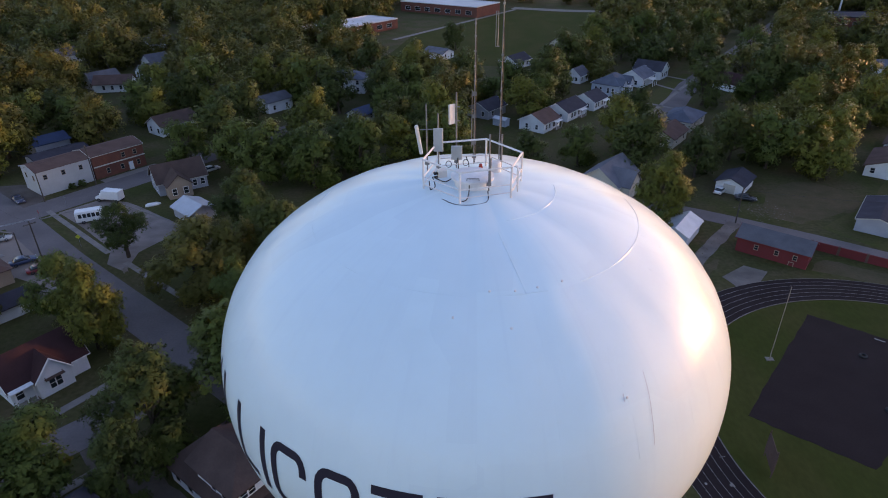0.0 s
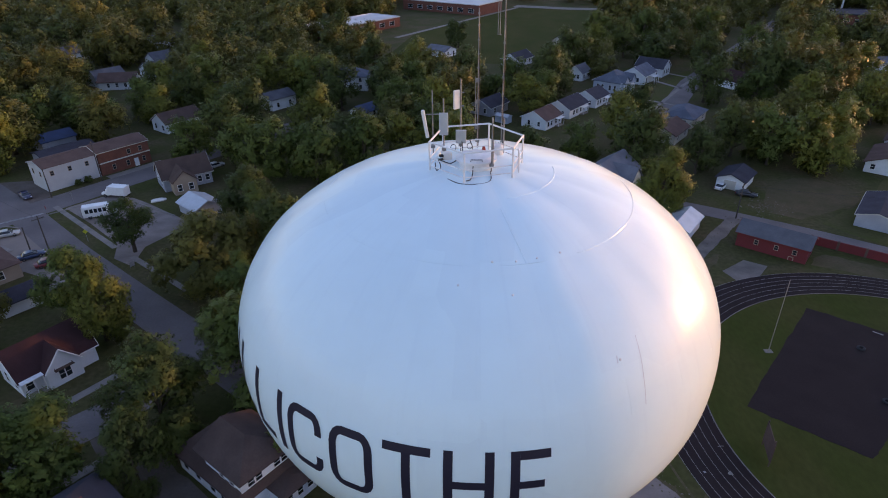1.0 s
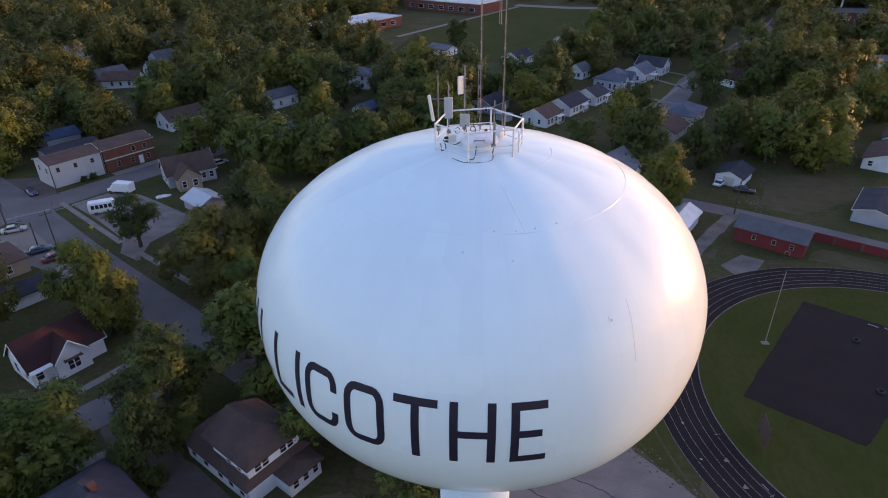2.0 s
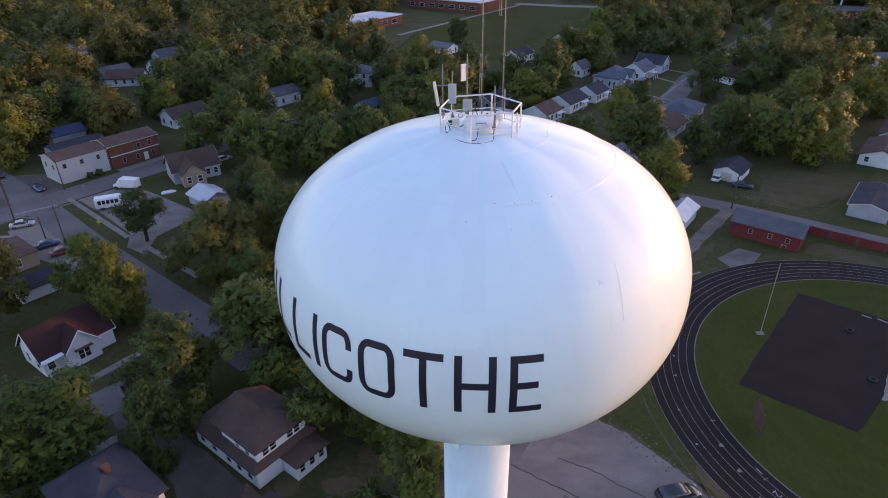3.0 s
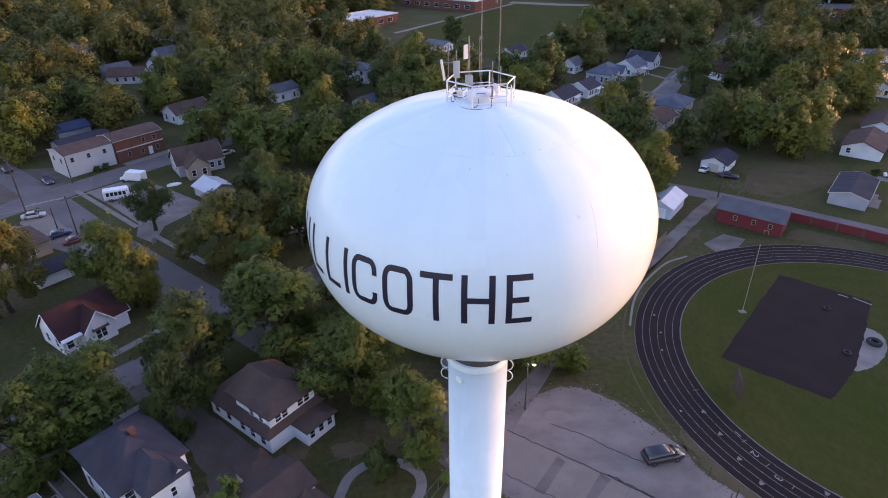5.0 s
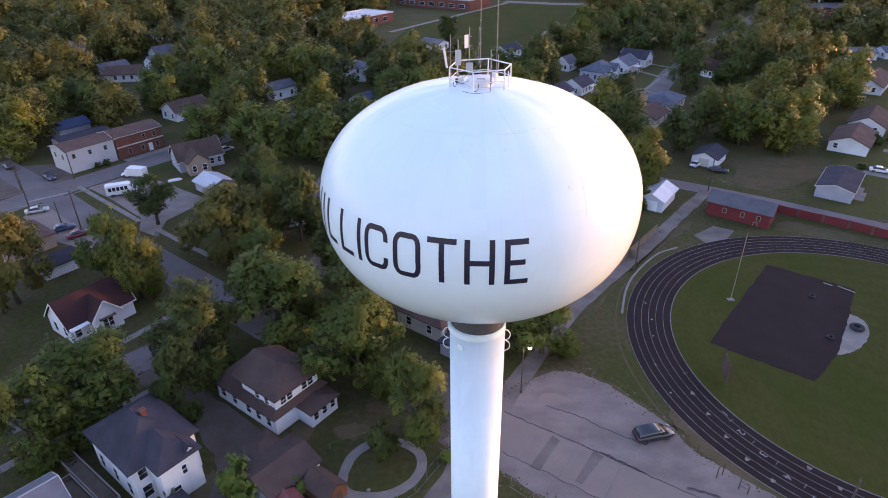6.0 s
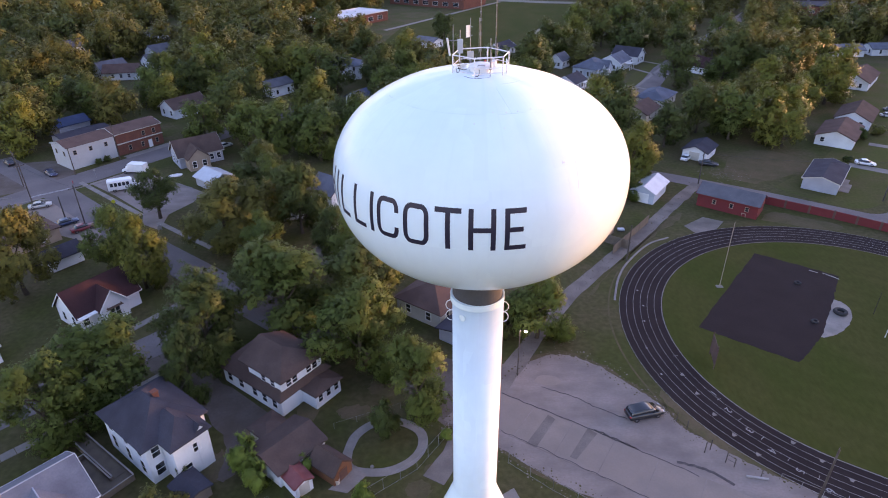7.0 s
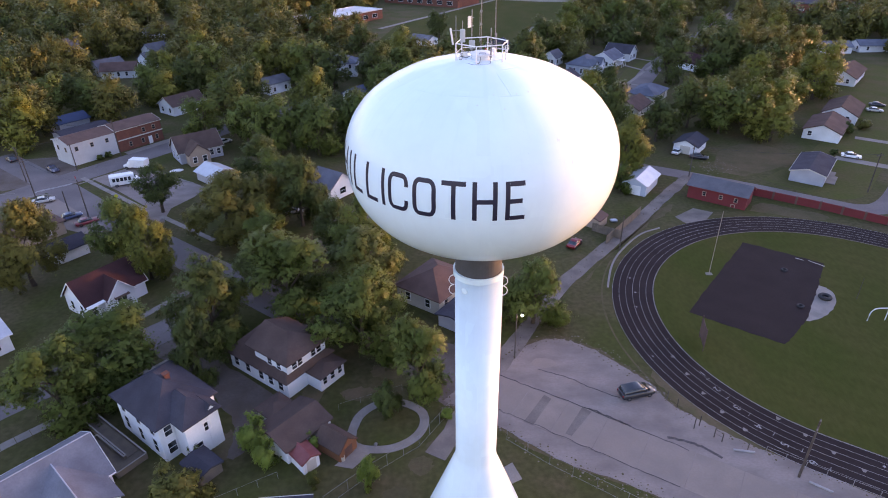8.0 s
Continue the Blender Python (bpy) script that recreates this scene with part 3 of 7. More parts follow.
def tank_dent(az, z):
    """How far the roof plates stand off the true curve: each bulges between its seams and is a little uneven."""
    f = min(1.0, max(0.0, (z - 44.1) / 1.3))
    if f == 0:
        return 0.0
    f = f * f * (3 - 2 * f)
    a = radians(az)
    r = tank_r(z)
    q = Vector((r * math.sin(a), -r * math.cos(a), z))
    if z < 47.54:
        plate = abs(math.sin(12.5 * (a - radians(14.2)))) * 0.017
    else:
        plate = abs(math.sin(6.25 * (a - radians(14.2)))) * min(1.0, r / 4) * 0.026
    return f * (plate + 0.036 * noise.noise(q * 0.42) + 0.012 * noise.noise(q * 1.1 + Vector((7, 3, 1))))


def on_tank(az, z, lift=0.012):
    """A place on the tank's skin, lifted off along its normal."""
    a = radians(az)
    lift += tank_dent(az, z)
    r, e = tank_r(z), 0.02
    dr = (tank_r(z + e) - tank_r(z - e)) / (2 * e)
    ln = math.hypot(1, dr)
    return ((r + lift / ln) * math.sin(a), -(r + lift / ln) * math.cos(a), z - lift * dr / ln)


def tank_skin(n=180, m=110):
    bm = bmesh.new()
    rings = []
    for k in range(m + 1):
        a = -math.pi / 2 + math.pi * k / m
        h, p = UP if a > 0 else DOWN
        r, z = RT * max(0.0, math.cos(a)) ** (2 / p), ZC + math.copysign(h * abs(math.sin(a)) ** (2 / p), a)
        if r < 1.9 and z < ZC:
            continue
        if k == m:
            rings.append([bm.verts.new((0, 0, z))])
            continue
        ring = []
        for i in range(n):
            az = 360 * i / n
            d = tank_dent(az, z) if r > 1.2 else 0.0
            t = math.hypot(math.cos(a) / RT, math.sin(a) / h)
            ring.append(bm.verts.new(((r + d * math.cos(a) / RT / t) * math.sin(radians(az)), -(r + d * math.cos(a) / RT / t) * math.cos(radians(az)), z + d * math.sin(a) / h / t)))
        rings.append(ring)
    for a, b in zip(rings, rings[1:]):
        for i in range(n):
            q = list(dict.fromkeys([a[i], a[(i + 1) % n], b[(i + 1) % len(b)], b[i % len(b)]]))
            bm.faces.new(q)
    bmesh.ops.recalc_face_normals(bm, faces=bm.faces)
    return bm


part("tank", tank_skin(), TANK, tower, "glossy white spheroid tank", smooth=True)
part("neck", lathe([(0, 32.2), (1.8, 32.2), (1.8, 34.9), (2.05, 35.6), (0, 35.6)], 48), NECK, tower, "dark grey neck under the tank", smooth=False)
part("shaft", lathe([(0, 32.7), (1.78, 32.7), (1.88, 32.85), (1.88, 12.9), (1.93, 12.5), (2.1, 11.9), (6.3, 0.1), (6.3, -0.3)], 64), TANK, tower, "white cylindrical shaft with a flared base", smooth=True).matrix_local = pose(0.06, 0, 0)


def letter_mesh(strokes, az0):
    """Strokes are quads in degrees across and metres up, laid on the tank in small cells."""
    bm = bmesh.new()
    for q in strokes:
        q = [Vector(v) for v in q]
        nu = max(2, int(max((q[1] - q[0]).length, (q[2] - q[3]).length) / 0.35))
        nv = max(2, int(max((q[3] - q[0]).length, (q[2] - q[1]).length) / 0.35))
        grid = [[None] * (nv + 1) for _ in range(nu + 1)]
        for i in range(nu + 1):
            for j in range(nv + 1):
                u, v = i / nu, j / nv
                w = (q[0] * (1 - u) + q[1] * u) * (1 - v) + (q[3] * (1 - u) + q[2] * u) * v
                grid[i][j] = bm.verts.new(on_tank(az0 + w.x, w.y))
        for i in range(nu):
            for j in range(nv):
                bm.faces.new((grid[i][j], grid[i + 1][j], grid[i + 1][j + 1], grid[i][j + 1]))
    bmesh.ops.recalc_face_normals(bm, faces=bm.faces)
    return bm


ZB, ZT, SW, SH, LW = 41.45, 43.77, 1.62, 0.275, 8.75


def bar(x0, z0, x1, z1):
    return [(x0, z0), (x1, z0), (x1, z1), (x0, z1)]


ZM = (ZB + ZT) / 2 + 0.02
CUT, CUH, RW = 2.7, 0.62, 9.1  # corner sizes and width of the round letters


def corner(cx, cz, sx, sz):
    """A quarter turn of stroke about the corner's centre."""
    out = []
    for k in range(4):
        a, b = math.pi / 8 * k, math.pi / 8 * (k + 1)
        ring = [(cx + sx * math.cos(t) * w, cz + sz * math.sin(t) * h) for t, w, h in ((a, CUT - SW, CUH - SH), (a, CUT, CUH), (b, CUT, CUH), (b, CUT - SW, CUH - SH))]
        out.append(ring)
    return out


def ring_strokes(gap):
    """A round-cornered box letter; gap leaves its right side open."""
    s = [bar(0, ZB + CUH, SW, ZT - CUH), bar(CUT, ZT - SH, RW - CUT, ZT), bar(CUT, ZB, RW - CUT, ZB + SH)]
    for sx, cx in ((-1, CUT), (1, RW - CUT)):
        s += corner(cx, ZT - CUH, sx, 1) + corner(cx, ZB + CUH, sx, -1)
    if gap:
        s += [bar(RW - SW, ZT - CUH - 0.12, RW, ZT - CUH), bar(RW - SW, ZB + CUH, RW, ZB + CUH + 0.12)]
    else:
        s.append(bar(RW - SW, ZB + CUH, RW, ZT - CUH))
    return s


LETTERS = {
    "E": [bar(0, ZB, SW, ZT), bar(SW, ZT - SH, 7.0, ZT), bar(SW, ZM - SH / 2, 6.0, ZM + SH / 2), bar(SW, ZB, 7.0, ZB + SH)],
    "H": [bar(0, ZB, SW, ZT), bar(LW - SW, ZB, LW, ZT), bar(SW, ZM - SH / 2, LW - SW, ZM + SH / 2)],
    "T": [bar(0, ZT - SH, LW, ZT), bar(LW / 2 - SW / 2, ZB, LW / 2 + SW / 2, ZT - SH)],
    "O": ring_strokes(False),
    "C": ring_strokes(True),
    "I": [bar(0, ZB, SW, ZT)],
    "L": [bar(0, ZB, SW, ZT), bar(SW, ZB, 6.8, ZB + SH)],
}
for ch, az in zip("CHILLICOTHE", (-90.2, -79.4, -67.3, -62.3, -52.0, -42.7, -39.2, -28.3, -17.3, -6.3, 5.25)):
    part("letter", letter_mesh(LETTERS[ch], az), NAVY, tower, "dark navy painted letter " + ch)
# ---- houses ----
def gable_walls(L, W, h, rh, t=0.0):
    bm = bmesh.new()
    x, y = L / 2, W / 2
    v = [bm.verts.new(c) for c in ((-x, -y, -0.3), (x, -y, -0.3), (x, y, -0.3), (-x, y, -0.3), (-x, -y, h), (x, -y, h), (x, y, h), (-x, y, h))]
    for f in ((0, 1, 5, 4), (2, 3, 7, 6), (0, 3, 2, 1)):
        bm.faces.new([v[i] for i in f])
    if rh:
        a, b = bm.verts.new((-x, 0, h + rh)), bm.verts.new((x, 0, h + rh))
        bm.faces.new((v[1], v[2], v[6], b, v[5]))
        bm.faces.new((v[3], v[0], v[4], a, v[7]))
        bm.faces.new((v[4], v[5], b, a))
        bm.faces.new((v[6], v[7], a, b))
    else:
        bm.faces.new((v[1], v[2], v[6], v[5]))
        bm.faces.new((v[3], v[0], v[4], v[7]))
        bm.faces.new((v[4], v[5], v[6], v[7]))
    bmesh.ops.recalc_face_normals(bm, faces=bm.faces)
    return bm


def gable_roof(L, W, h, rh, ov=0.4, th=0.16):
    bm = bmesh.new()
    sl = rh / (W / 2)
    x, y = L / 2 + ov, W / 2 + ov
    ze, zr = h - sl * ov + 0.03, h + rh + 0.03
    sec = [(-y, ze), (0, zr), (y, ze), (y, ze + th), (0, zr + th), (-y, ze + th)]
    A = [bm.verts.new((-x, p, q)) for p, q in sec]
    B = [bm.verts.new((x, p, q)) for p, q in sec]
    for i in range(6):
        j = (i + 1) % 6
        bm.faces.new((A[i], A[j], B[j], B[i]))
    for r in (A, B):
        bm.faces.new((r[0], r[1], r[4], r[5]))
        bm.faces.new((r[1], r[2], r[3], r[4]))
    bmesh.ops.recalc_face_normals(bm, faces=bm.faces)
    return bm


def hip_roof(L, W, h, rh, ov=0.45, th=0.16, ends=(1, 1)):
    bm = bmesh.new()
    x, y = L / 2 + ov, W / 2 + ov
    k = min(W / 2, L / 2 - 0.3)
    base = [(-x, -y), (x, -y), (x, y), (-x, y)]
    lo = [bm.verts.new((*q, h - 0.02)) for q in base]
    hi = [bm.verts.new((*q, h - 0.02 + th)) for q in base]
    a = bm.verts.new((-x + (k + ov) * ends[0], 0, h + rh))
    b = bm.verts.new((x - (k + ov) * ends[1], 0, h + rh))
    bm.faces.new(lo[::-1])
    for i in range(4):
        j = (i + 1) % 4
        bm.faces.new((lo[i], lo[j], hi[j], hi[i]))
    for f in ((hi[0], hi[1], b, a), (hi[1], hi[2], b), (hi[2], hi[3], a, b), (hi[3], hi[0], a)):
        bm.faces.new(f)
    bmesh.ops.recalc_face_normals(bm, faces=bm.faces)
    return bm


def flat_roof(L, W, h, lip=0.35):
    x, y = L / 2 + 0.15, W / 2 + 0.15
    bm = boxes((-x, -y, h, x, y, h + 0.15))
    for a in ((-x, -y, x, -y + 0.25), (-x, y - 0.25, x, y), (-x, -y + 0.25, -x + 0.25, y - 0.25), (x - 0.25, -y + 0.25, x, y - 0.25)):
        box(bm, a[0], a[1], h + 0.15, a[2], a[3], h + 0.15 + lip)
    return bm


def wall_piece(parent, name, side, L, W, u, z, w, hh, mat, frame_mat, sash=True, off=(0, 0)):
    """A window or door on one wall: side s, n (long walls), e, w (end walls); u along the wall from its middle."""
    turn = {"s": (0, -W / 2, 0), "n": (0, W / 2, 180), "e": (L / 2, 0, 90), "w": (-L / 2, 0, -90)}[side]
    m = pose(turn[0] + off[0], turn[1] + off[1], 0, 0, 0, turn[2]) @ pose(u, 0, z)
    fr = bmesh.new()
    t = 0.1
    for a in ((-w / 2 - t, -0.06, -t, w / 2 + t, 0.03, 0), (-w / 2 - t, -0.06, hh, w / 2 + t, 0.03, hh + t), (-w / 2 - t, -0.06, 0, -w / 2, 0.03, hh), (w / 2, -0.06, 0, w / 2 + t, 0.03, hh)):
        box(fr, *a)
    if sash:
        box(fr, -w / 2, -0.045, hh / 2 - 0.03, w / 2, 0.02, hh / 2 + 0.03)
    ob = part(name, fr, frame_mat, parent, "painted frame")
    ob.matrix_local = m
    part("pane" if sash else "panel", boxes((-w / 2, -0.03, 0, w / 2, 0.02, hh)), mat, ob)
    return ob


def row(side, us, z, w=0.9, h=1.4):
    return [(side, u, z, w, h) for u in us]


def house(label, cx, cy, yaw, L, W, h, rh, wall, roof, kind="gable", windows=(), doors=(), name="house", chimney=None, category="house", ov=0.4, trim=None, corner=True, frame_paint=None):
    ob = thing(name, pose(cx, cy, 0, 0, 0, yaw), label, category)
    trim = trim or roof
    if name == "house" and not windows and kind != "flat":
        windows = row("s", (-L / 4, L / 4), 0.9) + row("n", (-L / 4, L / 4), 0.9) + row("w", (-W / 4, W / 4), 0.9) + row("e", (-W / 4, W / 4), 0.9)
    frame_paint = frame_paint or STEELW
    part("wall", gable_walls(L, W, h, rh if kind == "gable" else 0), wall, ob)
    if kind == "gable":
        part("roof", gable_roof(L, W, h, rh, ov), roof, ob)
        sl, y, x = rh / (W / 2), W / 2 + ov, L / 2 + ov
        for sx in (-1, 1):
            fb = bmesh.new()
            lo = [(-y, h - sl * ov - 0.02), (0.0, h + rh - 0.02), (y, h - sl * ov - 0.02), (y, h - sl * ov + 0.2), (0.0, h + rh + 0.2), (-y, h - sl * ov + 0.2)]
            A, B = [[fb.verts.new((sx * (x + d), q, z)) for q, z in lo] for d in (0.003, 0.05)]
            for i in range(6):
                fb.faces.new((A[i], A[(i + 1) % 6], B[(i + 1) % 6], B[i]))
            for r in (A, B):
                fb.faces.new((r[0], r[1], r[4], r[5]))
                fb.faces.new((r[1], r[2], r[3], r[4]))
            bmesh.ops.recalc_face_normals(fb, faces=fb.faces)
            part("fascia", fb, trim, ob, "painted barge board")
    elif kind == "hip":
        part("roof", hip_roof(L, W, h, rh, ov), roof, ob)
    else:
        part("roof", flat_roof(L, W, h), roof, ob)
    if kind != "flat" and corner:
        for sy in (-1, 1):
            y = W / 2 + ov
            z = h - (rh / (W / 2) * ov if kind == "gable" else 0)
            part("gutter", boxes((-L / 2 - ov, min(sy * y, sy * (y + 0.1)), z + 0.02, L / 2 + ov, max(sy * y, sy * (y + 0.1)), z + 0.14)), trim, ob, "metal gutter")
    if chimney:
        x, y, z0, z1 = chimney
        c = part("chimney", boxes((x - 0.35, y - 0.3, z0, x + 0.35, y + 0.3, z1), (x - 0.42, y - 0.37, z1, x + 0.42, y + 0.37, z1 + 0.12)), BRICK, ob, "brick chimney")
    for side, u, z, w, hh in windows:
        wall_piece(ob, "window", side, L, W, u, z, w, hh, GLASS, frame_paint)
    for side, u, z, w, hh, m in doors:
        wall_piece(ob, "door", side, L, W, u, z, w, hh, m, frame_paint, sash=False)
    return ob


# the white two-storey house with the dark roof and its wing
hh = house("white two-storey house with dark hipped shingle roof", -37.3, 16.5, 142.6, 9.6, 7.4, 5.4, 2.9, WHITE, R_DARK, "hip",
           windows=row("n", (-3.2, 0, 3.2), 0.9, 0.9, 1.9) + row("n", (-3.2, 0.2, 3.2), 3.6) + row("w", (-2.6,), 0.9, 1.0, 1.6) + row("w", (-2.6,), 3.6) + row("e", (-2, 2), 3.6), chimney=None)
wg = part("wing", gable_walls(4.2, 4.4, 5.4, 0), WHITE, hh, "projecting white wing")
wg.matrix_local = pose(-5.2, -0.35, 0)
wr = part("wing_roof", hip_roof(6.4, 4.4, 5.4, 2.1, 0.4), R_DARK, hh)
wr.matrix_local = pose(-4.1, -0.35, 0.012)
dg = part("dormer_wall", gable_walls(1.2, 1.5, 5.5, 0.9), WHITE, hh, "small white gable")
dg.matrix_local = pose(-6.75, -1.7, 0)
dr = part("dormer_roof", gable_roof(2.4, 1.5, 5.5, 0.9, 0.12), R_DARK, hh)
dr.matrix_local = pose(-6.2, -1.7, 0)
part("chimney", boxes((-0.9, -1.0, 7.0, -0.3, -0.4, 8.45), (-0.98, -1.08, 8.45, -0.22, -0.32, 8.58)), BRICK, hh, "orange brick chimney")
wall_piece(hh, "window", "w", 4.2, 4.4, 0.5, 3.2, 0.8, 1.2, GLASS, STEELW, off=(-5.2, -0.35))
wall_piece(hh, "window", "w", 4.2, 4.4, -0.9, 1.0, 0.8, 1.2, GLASS, STEELW, off=(-5.2, -0.35))
wall_piece(hh, "window", "n", 4.2, 4.4, -0.9, 3.5, 0.8, 1.3, GLASS, STEELW, off=(-5.2, -0.35))

# the white house with the brown roof, its upper storey and enclosed porch
h2 = house("white clapboard house with brown roof and upper storey", -26.0, 28.0, 144.0, 12.0, 8.0, 2.7, 4.45, WHITE, R_BROWN, "hip",
           windows=row("n", (-4.6, -2.2, 0.6, 2.6, 4.6), 0.8, 0.9, 1.4) + row("w", (2.4,), 0.8, 1.3, 1.4))
up = part("upper_wall", gable_walls(6.4, 6.9, 5.3, 0), WHITE, h2, "white upper storey")
up.matrix_local = pose(-2.5, 0, 0)
ur = part("upper_roof", hip_roof(7.6, 6.9, 5.3, 1.95, 0.45, ends=(1, 0)), R_BROWN, h2)
ur.matrix_local = pose(-2.1, 0, 0)
for u in (-2.2, -1.2, 1.2, 2.2):
    wall_piece(h2, "window", "w", 6.4, 6.9, u, 3.75, 0.8, 1.0, GLASS, STEELW, off=(-2.5, 0))
for u in (-0.2, 1.6):
    wall_piece(h2, "window", "n", 6.4, 6.9, u, 3.75, 0.8, 1.0, GLASS, STEELW, off=(-2.5, 0))
po = part("porch", gable_walls(2.6, 4.4, 2.3, 0), WHITE, h2, "enclosed white porch")
po.matrix_local = pose(-7.3, -1.6, 0)
pr = part("porch_roof", hip_roof(3.4, 4.4, 2.3, 0.7, 0.3), R_BROWN, h2)
pr.matrix_local = pose(-7.0, -1.6, 0.012)
for u in (-1.4, 0.0, 1.4):
    wall_piece(h2, "window", "w", 2.6, 4.4, u, 0.9, 0.7, 1.1, GLASS, STEELW, off=(-7.3, -1.6))

g3 = house("low garage with brown shingle gable roof", -21.3, 14.5, 50.7, 6.7, 5.7, 2.2, 1.0, WHITE, R_BROWN, ov=0.25, name="garage", category="garage", doors=(("w", 0, 0, 1.0, 2.0, WHITE),))
an = part("annex_wall", gable_walls(3.4, 3.4, 1.9, 0), CREAM, g3)
an.matrix_local = pose(0.6, 4.2, 0)
ar = part("annex_roof", hip_roof(3.4, 3.4, 1.9, 0.9, 0.3), R_BROWN, g3, "brown lean-to roof")
ar.matrix_local = pose(0.6, 4.2, 0.01)
house("small hipped shed with dark roof and pale edge", -19.7, 1.5, 4.0, 5.4, 4.0, 2.2, 1.1, CREAM, R_DARK, "hip", name="shed", category="shed", ov=0.2, trim=CREAM)
house("small white shed with a rusty red metal roof", -19.3, 10.3, 134.0, 2.9, 2.2, 1.7, 0.5, WHITE, R_RED, name="shed", category="shed", ov=0.15, doors=(("w", 0, 0, 1.3, 1.7, CREAM),))
house("orange-brown wooden barn shed with dark roof", -15.9, 12.5, 145.0, 3.9, 2.9, 1.5, 1.3, BARN, R_BROWN, name="shed", category="shed", ov=0.1, frame_paint=BARN, doors=(("w", 0, 0, 1.3, 1.5, R_RUST),))
house("small dark-roofed shed behind the white house", -30.9, 9.2, 142.0, 3.4, 2.8, 1.5, 0.35, WOOD, R_DARK, name="shed", category="shed", ov=0.2)
R_SLATE = shingle("pale_slate_grey_shingles", (0.18, 0.18, 0.205))
h6 = house("large house with pale grey shingle roof and cross gable", -48.5, 3.4, 49.0, 16.4, 8.4, 3.0, 2.7, WHITE, R_SLATE, trim=STEELW)
part("ridge_cap", rods(((-8.6, 0, 5.9), (8.6, 0, 5.9), 0.07)), GREYS, h6, "pale ridge cap")
part("ridge_cap", rods(((4.0, 0.3, 5.3), (4.0, -8.5, 5.3), 0.07)), GREYS, h6, "pale ridge cap")
cg = part("cross_roof", gable_roof(8.4, 7.0, 2.9, 2.2, 0.3), R_SLATE, h6)
cg.matrix_local = pose(4.0, -4.0, 0.015, 0, 0, 90)
cw = part("cross_wall", gable_walls(8.2, 7.0, 2.9, 2.2), WHITE, h6)
cw.matrix_local = pose(4.0, -4.0, 0, 0, 0, 90)
h10 = house("white house with dark wine-coloured roof and front gable", -59.0, 45.4, 56.0, 10.0, 6.6, 2.9, 3.3, WHITE, R_WINE, trim=STEELW, windows=row("s", (-4.0,), 0.9) + row("w", (-1.2, 1.6), 0.9, 0.8, 1.5))
c10 = part("gable_wall", gable_walls(5.0, 4.5, 2.9, 2.5), WHITE, h10, "white front gable")
c10.matrix_local = pose(0.1, -2.0, 0, 0, 0, 90)
r10 = part("gable_roof", gable_roof(5.0, 4.5, 2.9, 2.5, 0.3), R_WINE, h10)
r10.matrix_local = pose(0.1, -2.0, 0.012, 0, 0, 90)
for sx in (-1, 1):
    part("barge_board", rods(((0.1 + sx * 2.5, -4.86, 2.78), (0.1, -4.86, 5.62), 0.09), n=4), STEELW, h10, "white barge board")
for dx in (-0.42, 0.42):
    wall_piece(h10, "window", "s", 4.5, 5.0, dx, 0.9, 0.7, 1.5, GLASS, STEELW, off=(0.1, -2.02))
aw = bmesh.new()
for sx in (-1, 1):
    rod(aw, (0.1 + sx * 1.1, -4.55, 2.95), (0.1 + sx * 1.25, -5.1, 2.6), 0.05, n=4)
box(aw, -1.15, -5.1, 2.62, 1.35, -4.53, 2.72)
part("awning", aw, R_BROWN, h10, "dark awning over the windows")
part("porch_floor", boxes((-4.9, -4.3, -0.1, -2.3, -3.32, 0.3)), WALKWAY, h10, "porch slab")
for px in (-4.8, -3.6, -2.5):
    part("porch_post", rods(((px, -4.2, 0.3), (px, -4.2, 2.75), 0.07)), STEELW, h10)
part("porch_roof", boxes((-5.2, -4.45, 2.72, -2.2, -3.2, 2.86)), STEELW, h10, "white porch roof edge")
house("small white garage with dark roof", -74.0, 61.0, 54.0, 6.0, 4.0, 2.4, 1.3, WHITE, R_DARK, name="garage", category="garage")
house("tan brick house with low tan roof", -87.0, 68.0, 54.0, 13.0, 9.0, 2.8, 2.0, TAN, R_RUST, "hip")
house("white two-storey building with brown roof", -97.4, 115.6, 54.0, 12.2, 8.4, 5.6, 1.1, GREYW, R_RUST, trim=GREYW, ov=0.25, frame_paint=TAN, windows=row("s", (-4.4, -0.4, 3.6), 3.7, 0.7, 1.0) + row("w", (-2, 2), 3.4, 0.7, 1.1), name="building", category="building")
bk = house("red brick building with low brown roof", -89.8, 126.0, 54.0, 13.0, 8.4, 5.75, 1.1, BRICK, R_RUST, frame_paint=TAN, windows=row("s", (1.2, 4.2), 3.8, 0.8, 1.1) + row("s", (-3.2, 0.4, 4.6), 0.9, 0.7, 1.2) + row("e", (-2, 2), 3.6), doors=(("s", 2.6, 0, 1.1, 2.1, WHITE),), name="building", category="building", trim=CREAM, ov=0.25)
part("string_course", boxes((-6.5, -4.5, 3.0, 6.5, -4.21, 3.22)), CREAM, bk, "pale trim band")
house("low building with dark flat-pitched roof", -105.2, 128.6, 54.0, 13.0, 7.0, 3.4, 0.8, GREYS, R_DARK, name="building", category="building")
house("shed building under a bright blue roof", -115.5, 140.5, 54.0, 9.0, 7.0, 2.8, 1.4, GREYS, R_BLUETARP, name="building", category="building")
h15 = house("grey house with a tan front gable", -67.8, 114.6, 36.6, 11.0, 7.6, 3.1, 3.2, GREYS, R_BROWN, trim=CREAM, windows=row("w", (-1.6, 1.6), 0.9) + row("w", (0,), 3.8, 0.8, 1.1) + row("s", (2.6, 4.4), 0.9))
c15 = part("gable_wall", gable_walls(6.2, 5.2, 3.1, 2.3), TAN, h15, "tan front gable")
